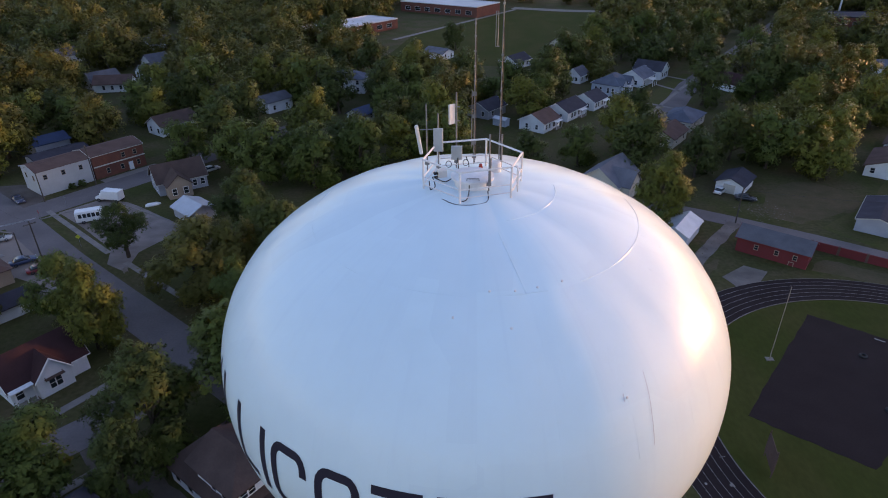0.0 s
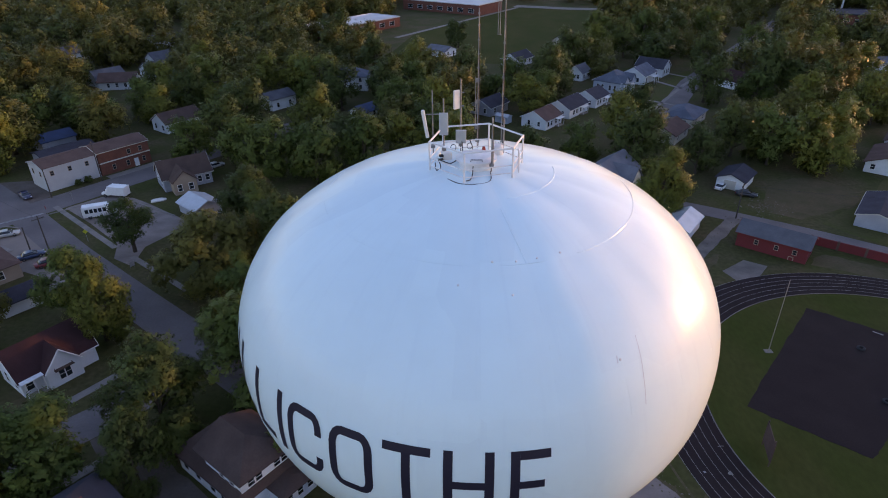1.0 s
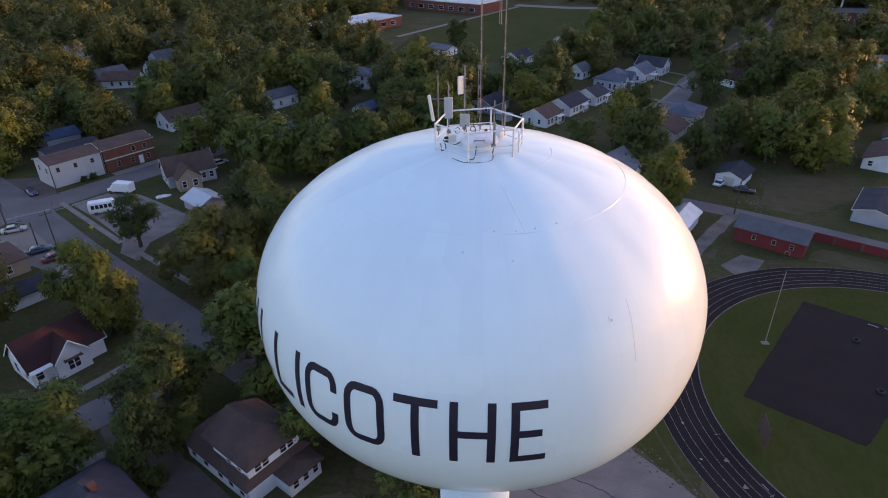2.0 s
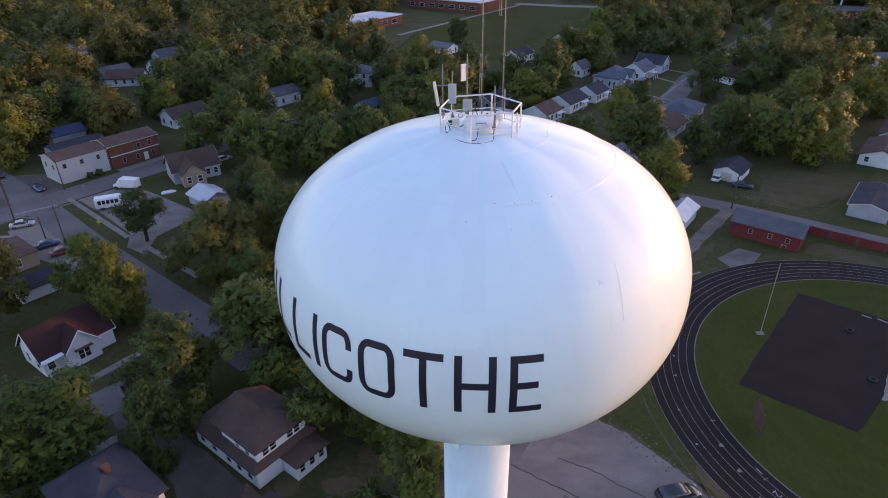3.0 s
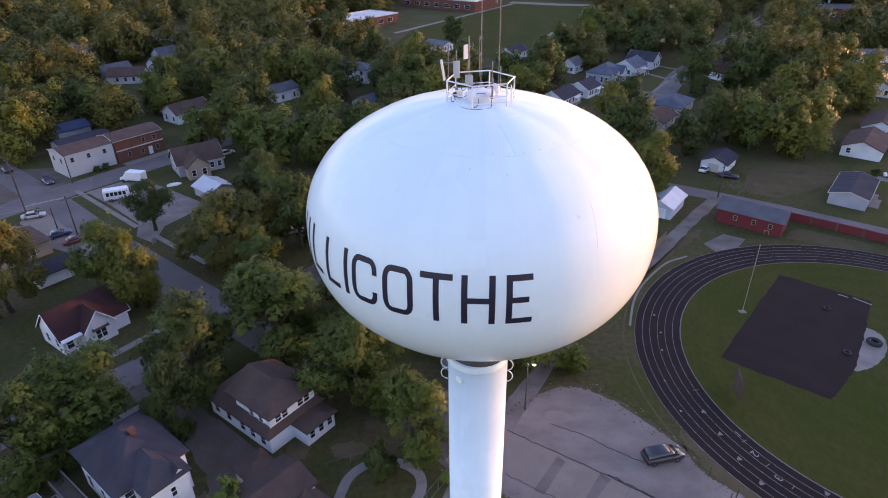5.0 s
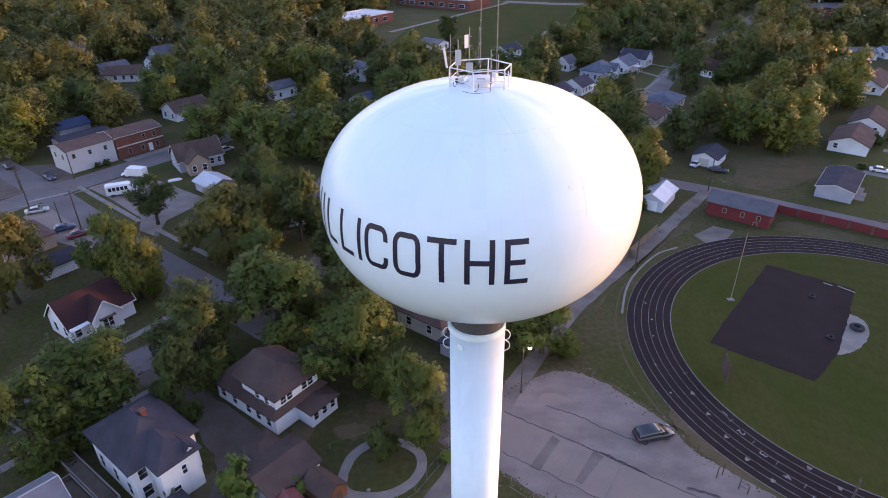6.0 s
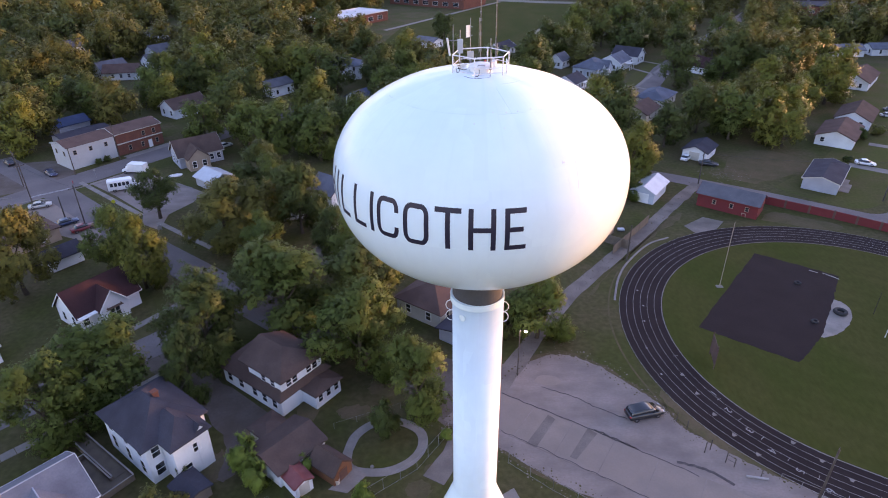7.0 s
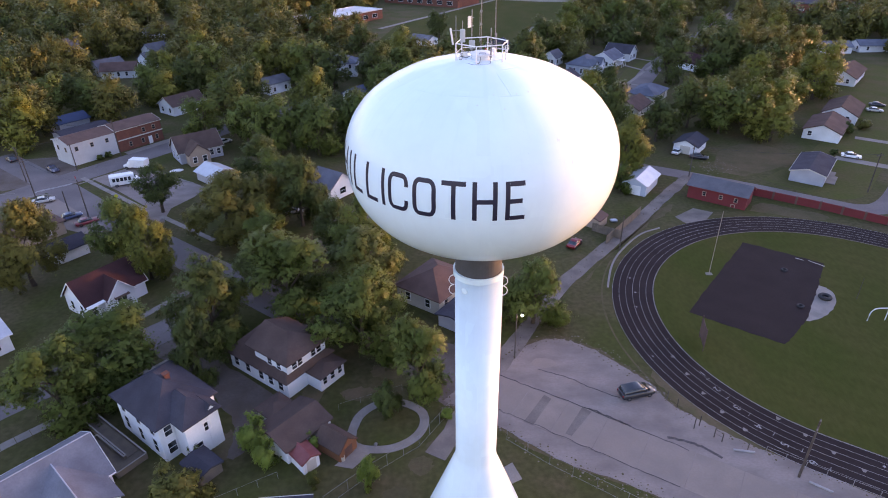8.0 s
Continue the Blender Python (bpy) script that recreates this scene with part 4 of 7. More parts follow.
c15.matrix_local = pose(-1.5, -4.2, 0, 0, 0, 90)
r15 = part("gable_roof", gable_roof(6.2, 5.2, 3.1, 2.3, 0.3), R_BROWN, h15)
r15.matrix_local = pose(-1.5, -4.2, 0.012, 0, 0, 90)
for dx, w in ((-1.3, 0.9), (1.2, 1.0)):
    wall_piece(h15, "window", "s", 5.2, 6.2, dx, 0.9, w, 1.5, GLASS, STEELW, off=(-1.5, -4.2))
house("open carport with pale metal roof", -57.6, 98.0, 140.0, 7.2, 6.0, 2.3, 1.3, GREYS, R_METAL, name="carport", category="carport")
house("white gabled house with grey roof", -28.0, 88.6, 144.0, 6.8, 7.4, 3.2, 2.6, WHITE, R_SLATE, windows=row("w", (0,), 1.0, 1.8, 1.4))
house("cream house with rust-brown roof beside the tower", -4.0, 46.2, 54.0, 10.0, 8.6, 2.8, 2.6, CREAM, R_RUST, "hip", windows=row("s", (-3.2, 0.5), 0.9) + row("w", (-2, 2), 0.9))
house("low open-sided carport with dark roof", 0.2, 38.2, 54.0, 6.0, 5.0, 2.2, 0.5, GREYS, R_DARK, name="carport", category="carport")
house("white metal garage with pale gable roof", 43.0, 89.3, 55.0, 8.6, 4.9, 2.6, 1.2, BLUEW, R_METAL, name="garage", category="garage", doors=(("w", 0, 0, 2.4, 2.1, WHITE),))
rb = house("long red building with grey roof by the track", 58.4, 82.6, -37.5, 12.2, 5.6, 3.0, 1.5, REDW, R_GREY, name="red_building", category="building", trim=REDW, frame_paint=TAN, windows=row("s", (-2.6, 0.9, 4.0), 1.3, 0.6, 0.85), doors=(("s", 3.6, -0.2, 0.7, 0.9, REDW),))
house("white garage with dark gable roof", 63.2, 114.4, 52.0, 8.0, 6.0, 2.4, 1.3, WHITE, R_DARK, name="garage", category="garage", doors=(("w", 0, 0, 2.6, 2.1, CREAM),))
h22 = house("grey house with charcoal gable roof", 86.0, 96.2, 52.5, 14.0, 7.2, 2.5, 0.95, GREYS, R_DARK, trim=CREAM, ov=0.3, windows=row("s", (-4.5, 4.8), 0.9))
part("porch_slab", boxes((-4.0, -5.6, -0.2, 1.5, -3.55, 0.12), (1.5, -4.8, -0.2, 4.5, -3.55, 0.12)), WALKWAY, h22, "pale concrete porch slab")
house("white house with brown gable roof", 105.6, 125.8, 52.0, 15.0, 9.0, 2.6, 1.8, WHITE, R_RUST, windows=row("w", (-2.8,), 1.0, 0.9, 1.2))
house("white house with blue-grey and brown roof", 119.0, 141.0, 52.0, 15.0, 9.0, 2.7, 2.2, WHITE, R_BROWN)
house("white house with pinkish brown roof", 146.0, 186.0, 50.0, 20.0, 9.5, 2.8, 2.4, WHITE, R_BROWN)
house("long white bungalow with green-grey roof", 169.0, 234.0, 0.0, 11.0, 8.0, 2.8, 1.8, WHITE, R_BLUE)
house("white bungalow with grey roof", 186.0, 236.0, 0.0, 14.0, 8.0, 2.8, 1.8, WHITE, R_BLUE)
for x, y, L, W, ro, wa in ((23.0, 160.6, 9.4, 8.4, R_RUST, WHITE), (32.4, 172.9, 12.0, 8.4, R_DARK, WHITE), (42.1, 183.9, 9.4, 8.0, R_DARK, WHITE)):
    ob = house("low white house of a close row along the street", x, y, 53.0, L, W, 2.9, 2.2, wa, ro, trim=STEELW, windows=row("s", (-3.2, -1.4, 1.2, 3.2), 0.9, 0.9, 1.4) + row("w", (-1.6, 1.8), 0.9, 0.8, 1.3))
    part("porch_floor", boxes((0.6, -W / 2 - 1.3, -0.1, 3.8, -W / 2 - 0.01, 0.25)), WALKWAY, ob, "porch slab")
    porch = part("porch_roof", boxes((0.4, -W / 2 - 1.5, 2.4, 4.0, -W / 2 - 0.01, 2.52)), STEELW, ob, "white flat porch roof")
    for qx in (0.6, 3.8):
        part("post", rods(((qx, -W / 2 - 1.3, 0.2), (qx, -W / 2 - 1.3, 2.4), 0.08)), STEELW, porch)
hd = house("large grey-blue house with two front gables and a porch", 53.6, 203.2, 53.0, 12.5, 10.0, 3.6, 3.2, BLUEW, R_BLUE, "hip", trim=STEELW, windows=row("w", (-3.2, -1.4, 1.4, 3.2), 0.9, 0.8, 1.7) + row("s", (-4.6, 5.2), 0.9))
for gx, gw in ((-2.8, 4.2), (3.0, 3.4)):
    gq = part("gable_wall", gable_walls(4.4, gw, 3.6, 2.0), BLUEW, hd, "grey-blue front gable")
    gq.matrix_local = pose(gx, -3.8, 0, 0, 0, 90)
    gr = part("gable_roof", gable_roof(4.4, gw, 3.6, 2.0, 0.3), R_BLUE, hd)
    gr.matrix_local = pose(gx, -3.8, 0.012, 0, 0, 90)
    for dx in (-0.6, 0.6):
        wall_piece(hd, "window", "s", gw, 4.4, dx, 0.9, 0.8, 1.7, GLASS, STEELW, off=(gx, -3.8))
pd = part("porch_roof", boxes((-0.6, -7.2, 2.6, 1.4, -5.0, 2.75)), R_WHITE, hd, "white flat porch roof")
for qx in (-0.5, 1.3):
    part("post", rods(((qx, -7.1, -0.2), (qx, -7.1, 2.6), 0.08)), STEELW, pd)
he = house("white house with blue-grey roof and white porch", 65.4, 215.0, 53.0, 11.0, 9.0, 3.2, 2.6, WHITE, R_BLUE, trim=STEELW, windows=row("s", (-3.4, 3.6), 0.9) + row("w", (-2, 2), 0.9))
pe = part("porch_roof", boxes((-1.6, -7.0, 2.5, 2.4, -4.51, 2.64)), R_WHITE, he, "white flat porch roof")
for qx in (-1.5, 0.4, 2.3):
    part("post", rods(((qx, -6.9, -0.2), (qx, -6.9, 2.5), 0.08)), STEELW, pe)
house("white house with dark roof and a gable to the street", 73.6, 226.4, -37.0, 11.0, 8.0, 3.2, 2.8, WHITE, R_DARK, trim=STEELW, windows=row("e", (-2, 0.4, 2), 0.9, 0.9, 1.5) + row("s", (-3, 0, 3), 0.9))
house("small white house behind the row", 43.6, 218.6, 53.0, 7.0, 6.0, 3.0, 2.4, WHITE, R_GREY, trim=STEELW)
house("pale blue garden shed behind the row", 11.6, 163.0, 143.0, 4.4, 2.6, 2.0, 0.5, BLUEW, R_METAL, name="shed", category="shed", ov=0.15)
house("grey house with dark roof and white eaves", 7.6, 174.6, 53.0, 10.0, 8.0, 2.8, 2.0, GREYS, R_DARK, trim=STEELW)
house("white-fronted house with dark roof below the field", 22.0, 245.0, 53.0, 12.0, 8.0, 2.9, 2.2, WHITE, R_DARK, trim=STEELW)
house("house with a dark roof beside the school field", 48.0, 286.0, 53.0, 12.0, 8.0, 2.9, 2.4, CREAM, R_BROWN)
house("low house with a pale roof below the school field", -11.0, 264.0, 143.0, 11.0, 8.0, 2.7, 1.6, WHITE, R_SLATE)
house("small white house beside the tree-lined street", -72.6, 31.6, 54.0, 8.0, 7.6, 3.0, 2.4, WHITE, R_METAL, trim=STEELW, windows=row("s", (-2, 2), 0.9) + row("e", (0,), 0.9))
house("house with blue-grey hipped roof", 66.5, 163.5, 54.0, 13.0, 9.0, 2.8, 2.4, CREAM, R_BLUE, "hip")
house("house with rust-brown roof under trees", 57.0, 148.0, 54.0, 11.0, 8.0, 2.8, 2.0, CREAM, R_RUST)
house("white gabled cottage under trees", 97.0, 206.0, -60.0, 10.0, 7.0, 3.0, 2.8, WHITE, R_WINE)
h34 = house("large house with pale grey gabled roofs", 34.0, 114.5, 54.0, 12.0, 9.6, 3.2, 3.4, CREAM, R_SLATE, trim=CREAM)
c34 = part("gable_wall", gable_walls(7.0, 6.0, 3.2, 2.8), CREAM, h34)
c34.matrix_local = pose(-1.6, -3.4, 0, 0, 0, 90)
r34 = part("gable_roof", gable_roof(7.0, 6.0, 3.2, 2.8, 0.35), R_SLATE, h34)
r34.matrix_local = pose(-1.6, -3.4, 0.012, 0, 0, 90)
house("white two-storey house with grey roof", -42.0, 205.0, 0.0, 13.0, 9.0, 5.0, 2.6, WHITE, R_BLUE, "hip", windows=row("s", (-4, 0, 4), 3.3) + row("s", (-4, 0, 4), 0.8))
house("white house with pale flat porch roof", -63.5, 181.0, 54.0, 10.0, 8.0, 3.6, 1.6, WHITE, R_GREY)
house("white house with brown roof among trees", -130.0, 207.0, 10.0, 13.0, 8.0, 3.0, 2.4, WHITE, R_RUST, windows=row("s", (-3, 0, 3), 1.0))
for (x, y) in ((-124.0, 226.0), (-131.0, 246.0), (-150.0, 287.0), (-178.0, 258.0), (-137.5, 212.0)):
    house("white house among trees", x, y, 54.0, 11.0, 8.0, 3.2, 2.6, WHITE, R_GREY)
house("house under a blue roof behind trees", -32.0, 168.0, 54.0, 7.0, 5.5, 2.6, 1.6, WHITE, R_BLUETARP)
house("white gabled house with brown-grey roof behind trees", -87.5, 158.0, 54.0, 12.0, 8.0, 3.0, 2.4, WHITE, R_BROWN, trim=CREAM)

# the school beyond the field
house("long low red-brick school with white flat roof", -8.9, 411.0, -33.5, 60.0, 28.0, 6.0, 0, BRICK, R_WHITE, "flat", name="school", category="school", windows=row("s", (-24, -16, -8, 0, 8, 16, 24), 1.5, 4.0, 2.2))
house("low brick school wing with pale flat roof", -62.0, 330.0, 54.0, 54.0, 22.0, 5.0, 0, BRICK, R_WHITE, "flat", name="school", category="school", windows=row("s", (-20, -12, -4, 4, 12, 20), 1.4, 4.0, 2.0))
house("wide flat-roofed dark building with pale windows", 222.0, 352.0, -10.0, 44.0, 24.0, 5.0, 0, BRICK, R_DARK, "flat", name="building", category="building", windows=row("s", (-16, -10, -4, 2, 8, 14), 1.5, 3.0, 1.4))
ws = thing("white_mast", pose(230.0, 385.0, 0), "tall white tapered mast beside the flat-roofed building", "mast")
part("mast", rods(((0, 0, 0.9), (0, 0, 26.0), 0.6, 0.4), n=14), STEELW, ws)
part("base", lathe([(0, -0.2), (1.5, -0.2), (1.5, 0.9), (0, 0.9)], 16), STEELW, ws, "white round base")
# ---- fittings on the water tower ----
def bead(points, r=0.02, n=6):
    """A round tube along points."""
    P = [Vector(p) for p in points]
    bm = bmesh.new()
    rings = []
    for i, p in enumerate(P):
        q = (P[min(i + 1, len(P) - 1)] - P[max(i - 1, 0)]).to_track_quat("Z", "Y")
        rings.append([bm.verts.new(p + q @ Vector((r * math.cos(2 * math.pi * k / n), r * math.sin(2 * math.pi * k / n), 0))) for k in range(n)])
    for a, b in zip(rings, rings[1:]):
        off = min(range(n), key=lambda o: (a[0].co - b[o].co).length)
        for k in range(n):
            bm.faces.new((a[k], a[(k + 1) % n], b[(k + 1 + off) % n], b[(k + off) % n]))
    bm.faces.new(rings[0])
    bm.faces.new(rings[-1])
    bmesh.ops.recalc_face_normals(bm, faces=bm.faces)
    return bm


part("weld_ring", bead([on_tank(a, 47.54, -0.004) for a in range(32, 104, 3)], 0.017), TANK, tower, "raised weld ring round the roof")
part("weld_ring", bead([on_tank(a, 47.54, -0.006) for a in range(104, 393, 3)], 0.0085), TANK, tower, "flat ground weld ring round the roof")
part("weld_ring", bead([on_tank(a, 48.4, -0.004) for a in range(20, 100, 5)], 0.016), TANK, tower)
for k in range(25):
    part("weld_seam", bead([on_tank(14.2 + 14.4 * k, 44.0 + 0.35 * i, -0.006) for i in range(11)], 0.012), TANK, tower)
part("weld_seam", bead([on_tank(12.2 + 2.0 * i / 5, 48.3 - 0.76 * i / 5, 0.0) for i in range(6)], 0.014), TANK, tower)
SCUFF = material("grey_scuff", (0.54, 0.61, 0.65), 0.6, second=(0.5, 0.56, 0.6), scale=3, fine=12, amount=0.3)
for pts, wd in ((((34.1, 45.85), (33.5, 45.4), (32.8, 44.95), (32.3, 44.5), (32.0, 44.19)), 0.08), (((27.9, 45.6), (27.7, 45.44)), 0.13)):
    part("scuff", letter_mesh([[(a0 - wd, z0), (a0 + wd, z0), (a1 + wd, z1), (a1 - wd, z1)] for (a0, z0), (a1, z1) in zip(pts, pts[1:])], 0), SCUFF, tower, "thin grey scuff on the paint")
for az, z in ((11.1, 47.59), (26.2, 47.61), (3.7, 47.6), (-5.9, 47.23), (8.1, 47.07), (28.5, 45.5), (18.0, 47.6)):
    lug = part("lug", lathe([(0, 0), (0.035, 0), (0.035, 0.02), (0.02, 0.03), (0, 0.03)], 10), STEELW, tower, "small steel roof lug")
    a = Vector(on_tank(az, z, 0.0))
    lug.matrix_local = Matrix.Translation(a) @ (Vector(on_tank(az, z, 1.0)) - a).to_track_quat("Z", "Y").to_matrix().to_4x4()
part("skirt_ring", lathe([(1.85, 32.35), (1.97, 32.35), (1.97, 32.8), (1.85, 32.8)], 64), TANK, tower, "white rim at the top of the shaft", smooth=False)
for z in (31.6, 30.7):
    for az in (86, -94):
        pts = [(1.0 + 0.42 * math.sin(k * math.pi / 8), 0.45 * math.cos(k * math.pi / 8)) for k in range(9)]
        ob = part("cable_hoop", bead([(1.88 + (q[0] - 1.0), 0, z + q[1]) for q in pts], 0.035, 6), STEELW, tower, "white steel hoop")
        ob.matrix_local = pose(0, 0, 0, 0, 0, az - 90)
part("manway", lathe([(0, 0), (0.27, 0), (0.27, 0.05), (0.22, 0.08), (0, 0.08)], 24), TANK, tower, "round shaft hatch").matrix_local = pose(-1.12, -1.5, 31.6, 90, 0, -36.7)

ZR = 48.45
vent = thing("roof_vent", pose(0.02, -0.2, ZR), "white round roof hatch on the tank", "hatch")
part("curb", lathe([(0, 0), (0.62, 0), (0.62, 0.42), (0, 0.42)], 28), STEELW, vent)
part("cover", lathe([(0, 0.42), (0.74, 0.42), (0.74, 0.5), (0.55, 0.58), (0, 0.6)], 28), STEELW, vent)
part("handle", bead([(-0.2, -0.6, 0.52), (-0.2, -0.66, 0.62), (0.2, -0.66, 0.62), (0.2, -0.6, 0.52)], 0.02), GALV, vent)

rail = thing("guard_rail", pose(0, 0, 0), "white steel guard railing round the tank top", "railing")
ANG = (256, 317, 7, 72, 135, 197)
corner = [Vector((1.72 * math.cos(radians(a)), 1.72 * math.sin(radians(a)), 0)) for a in ANG]
for i, c in enumerate(corner):
    d = corner[(i + 1) % 6]
    part("post", rods((c + Vector((0, 0, 48.25)), c + Vector((0, 0, 49.62)), 0.036)), STEELW, rail)
    for z in (49.6, 49.0):
        part("top_rail" if z > 49.3 else "mid_rail", rods((c + Vector((0, 0, z)), d + Vector((0, 0, z)), 0.034 if z > 49.3 else 0.022)), STEELW, rail)
    part("toe_board", rods((c + Vector((0, 0, 48.72)), d + Vector((0, 0, 48.72)), 0.02)), STEELW, rail)
gate = part("gate_grid", rods(*[((1.52, -0.75 + 0.16 * k, 48.5), (1.52, -0.75 + 0.16 * k, 49.3), 0.018) for k in range(4)], ((1.52, -0.8, 49.3), (1.52, -0.2, 49.3), 0.02), ((1.52, -0.8, 48.7), (1.52, -0.2, 48.7), 0.02)), STEELW, rail)


def mast(x, y, z0, z1, r, mat, label, name="antenna_mast"):
    ob = thing(name, pose(x, y, 0), label, "antenna")
    part("pole", rods(((0, 0, z0), (0, 0, z1), r)), mat, ob)
    part("base_clamp", boxes((-0.08, -0.08, z0 + 0.5, 0.08, 0.08, z0 + 0.6)), GALV, ob)
    part("base_plate", boxes((-0.1, -0.1, z0 - 0.05, 0.1, 0.1, z0 + 0.03)), GALV, ob)
    return ob


w1 = mast(0.09, 1.9, 48.3, 53.7, 0.019, GALV, "tall grey whip antenna on the tank top", "whip_antenna")
for z in (51.6, 52.1, 52.6, 53.1, 53.5):
    part("clamp", boxes((-0.035, -0.03, z, 0.035, 0.03, z + 0.05)), GALV, w1)
part("coax", bead([(0.035 + 0.012 * (k % 2), -0.02, 48.6 + 0.35 * k) for k in range(14)], 0.013), BLACKRUB, w1, "black coaxial cable tied to the mast")
part("side_rod", rods(((-0.09, 0, 49.2), (-0.09, 0, 51.3), 0.014)), GALV, w1)
for z in (49.3, 50.3, 51.1):
    part("bracket", boxes((-0.07, -0.025, z, 0.07, 0.025, z + 0.14)), GALV, w1)
w2 = mast(0.98, 1.25, 48.3, 57.5, 0.02, GALV, "very tall grey whip antenna on the tank top", "whip_antenna")
part("dipole_loop", bead([(-0.12, 0, 52.9), (-0.24, 0, 52.9), (-0.24, 0, 54.0), (-0.17, 0, 54.0), (-0.17, 0, 52.9)], 0.016), GALV, w2)
for z in (49.6, 50.2, 50.8, 51.4, 52.0, 52.6, 54.2, 54.8, 55.4, 56.0):
    part("clamp", boxes((-0.035, -0.03, z, 0.04, 0.03, z + 0.06)), GALV, w2)
part("coax", bead([(0.036 + 0.012 * (k % 2), -0.02, 48.6 + 0.35 * k) for k in range(15)], 0.013), BLACKRUB, w2, "black coaxial cable tied to the mast")
part("stub", rods(((0.09, 0, 48.4), (0.09, 0, 49.9), 0.032)), GALV, w2)
m1 = mast(-1.6, 1.2, 48.3, 51.0, 0.025, GALV, "steel pole with a slim tilted white panel antenna")
pn = part("panel", boxes((-0.06, -0.1, -0.52, 0.06, 0.1, 0.52), bevel=0.02), ANTWHITE, m1, "slim white panel")
pn.matrix_local = pose(-0.28, -0.1, 49.75, 0, -9, 0)
part("arm", rods(((-0.25, -0.05, 50.1), (0.3, 0, 50.1), 0.02)), GALV, m1)
m2 = mast(-1.18, 0.9, 48.3, 50.75, 0.026, GALV, "steel pole with a grey box antenna")
part("panel", boxes((-0.17, -0.13, 49.42, 0.17, -0.02, 50.25), bevel=0.02), ANTGREY, m2, "grey sector panel")
m3 = mast(-0.55, 1.4, 48.3, 51.35, 0.027, GALV, "steel pole with a sunlit panel and equipment box")
pn3 = part("panel", boxes((-0.13, -0.04, 50.25, 0.13, 0.04, 50.95), bevel=0.015), ANTWHITE, m3, "cream panel antenna")
pn3.matrix_local = pose(-0.16, -0.06, 0, 0, 0, 38)
for z in (50.35, 50.85):
    part("arm", rods(((-0.1, 0, z), (0.12, 0, z), 0.025)), GALV, m3)
part("equipment_box", boxes((-0.19, -0.18, 48.95, 0.21, -0.03, 49.45), bevel=0.02), ANTGREY, m3, "grey equipment box")
for cx, cz in ((-0.28, 48.8), (0.34, 48.86)):
    part("cable_coil", bead([(cx + 0.1 * math.cos(a * math.pi / 8), -0.2, cz + 0.12 * math.sin(a * math.pi / 8)) for a in range(17)], 0.014), BLACKRUB, m3, "coiled black cable")
m4 = mast(0.55, -0.75, 48.3, 50.55, 0.026, GALV, "grey pole antenna by the railing")
part("sleeve", rods(((0.03, 0, 48.75), (0.03, 0, 49.75), 0.042)), GALV, m4)
bx = thing("radio_unit", pose(-1.05, 0.5, ZR, 0, 0, 20), "small pale radio unit with cables", "equipment")
part("case", boxes((-0.16, -0.12, 0, 0.16, 0.12, 0.42), bevel=0.02), ANTWHITE, bx)
part("connector", boxes((-0.3, -0.06, 0.1, -0.16, 0.06, 0.18), (-0.3, -0.06, 0.26, -0.16, 0.06, 0.34)), BLACKRUB, bx)
wb = thing("wind_screen_box", pose(0.85, 1.1, ZR), "white curved cover beside a mast", "cover")
part("cover", lathe([(0, 0), (0.22, 0), (0.22, 0.45), (0.16, 0.5), (0, 0.5)], 16), STEELW, wb)
bc = thing("beacon", pose(0.3, 0.35, ZR), "red aircraft warning light", "lamp")
part("stem", rods(((0, 0, 0), (0, 0, 0.45), 0.03)), GALV, bc)
part("lens", lathe([(0, 0.45), (0.07, 0.45), (0.08, 0.55), (0.05, 0.68), (0, 0.7)], 14), REDGLASS, bc, "dark red glass lens")


def cable(name, pts, r=0.018):
    q = spline([(p[0], p[1]) for p in pts], 5)
    zs = np.interp(np.linspace(0, 1, len(q)), np.linspace(0, 1, len(pts)), [p[2] for p in pts])
    return tagged(part(name, bead([(x, y, z + 0.13) for (x, y), z in zip(q, zs)], r), BLACKRUB), "black cable lying on the tank top", "cable")


cable("cable", [(-1.3, 0.3, 48.5), (-0.9, -0.1, 48.52), (-0.5, 0.3, 48.7), (-0.5, 1.2, 48.9)])
cable("cable", [(-1.45, -0.5, 48.7), (-1.4, -0.75, 48.5), (-1.25, -0.6, 48.55), (-1.35, -0.35, 48.8)])
cable("cable", [(-0.1, -0.85, 48.75), (-0.12, -1.1, 48.5), (-0.2, -1.5, 48.46), (-0.35, -1.62, 48.46)])
cable("cable", [(-1.0, -1.35, 48.42), (-0.5, -1.75, 48.4), (0.2, -1.72, 48.4), (0.5, -1.45, 48.42), (0.52, -0.85, 48.5)])
cable("cable", [(-0.2, 1.1, 49.0), (-0.1, 0.9, 48.7), (-0.3, 0.5, 48.55)])

# ---- track markings ----
FLIP = math.degrees(TH)


def text_mesh(body, size):
    cu = bpy.data.curves.new("text", "FONT")
    cu.body = body
    cu.size = size
    cu.align_x, cu.align_y = "CENTER", "CENTER"
    cu.extrude = 0.003
    tmp = new("text_source", cu)
    dg = bpy.context.evaluated_depsgraph_get()
    me = bpy.data.meshes.new_from_object(tmp.evaluated_get(dg))
    bpy.data.objects.remove(tmp)
    return me


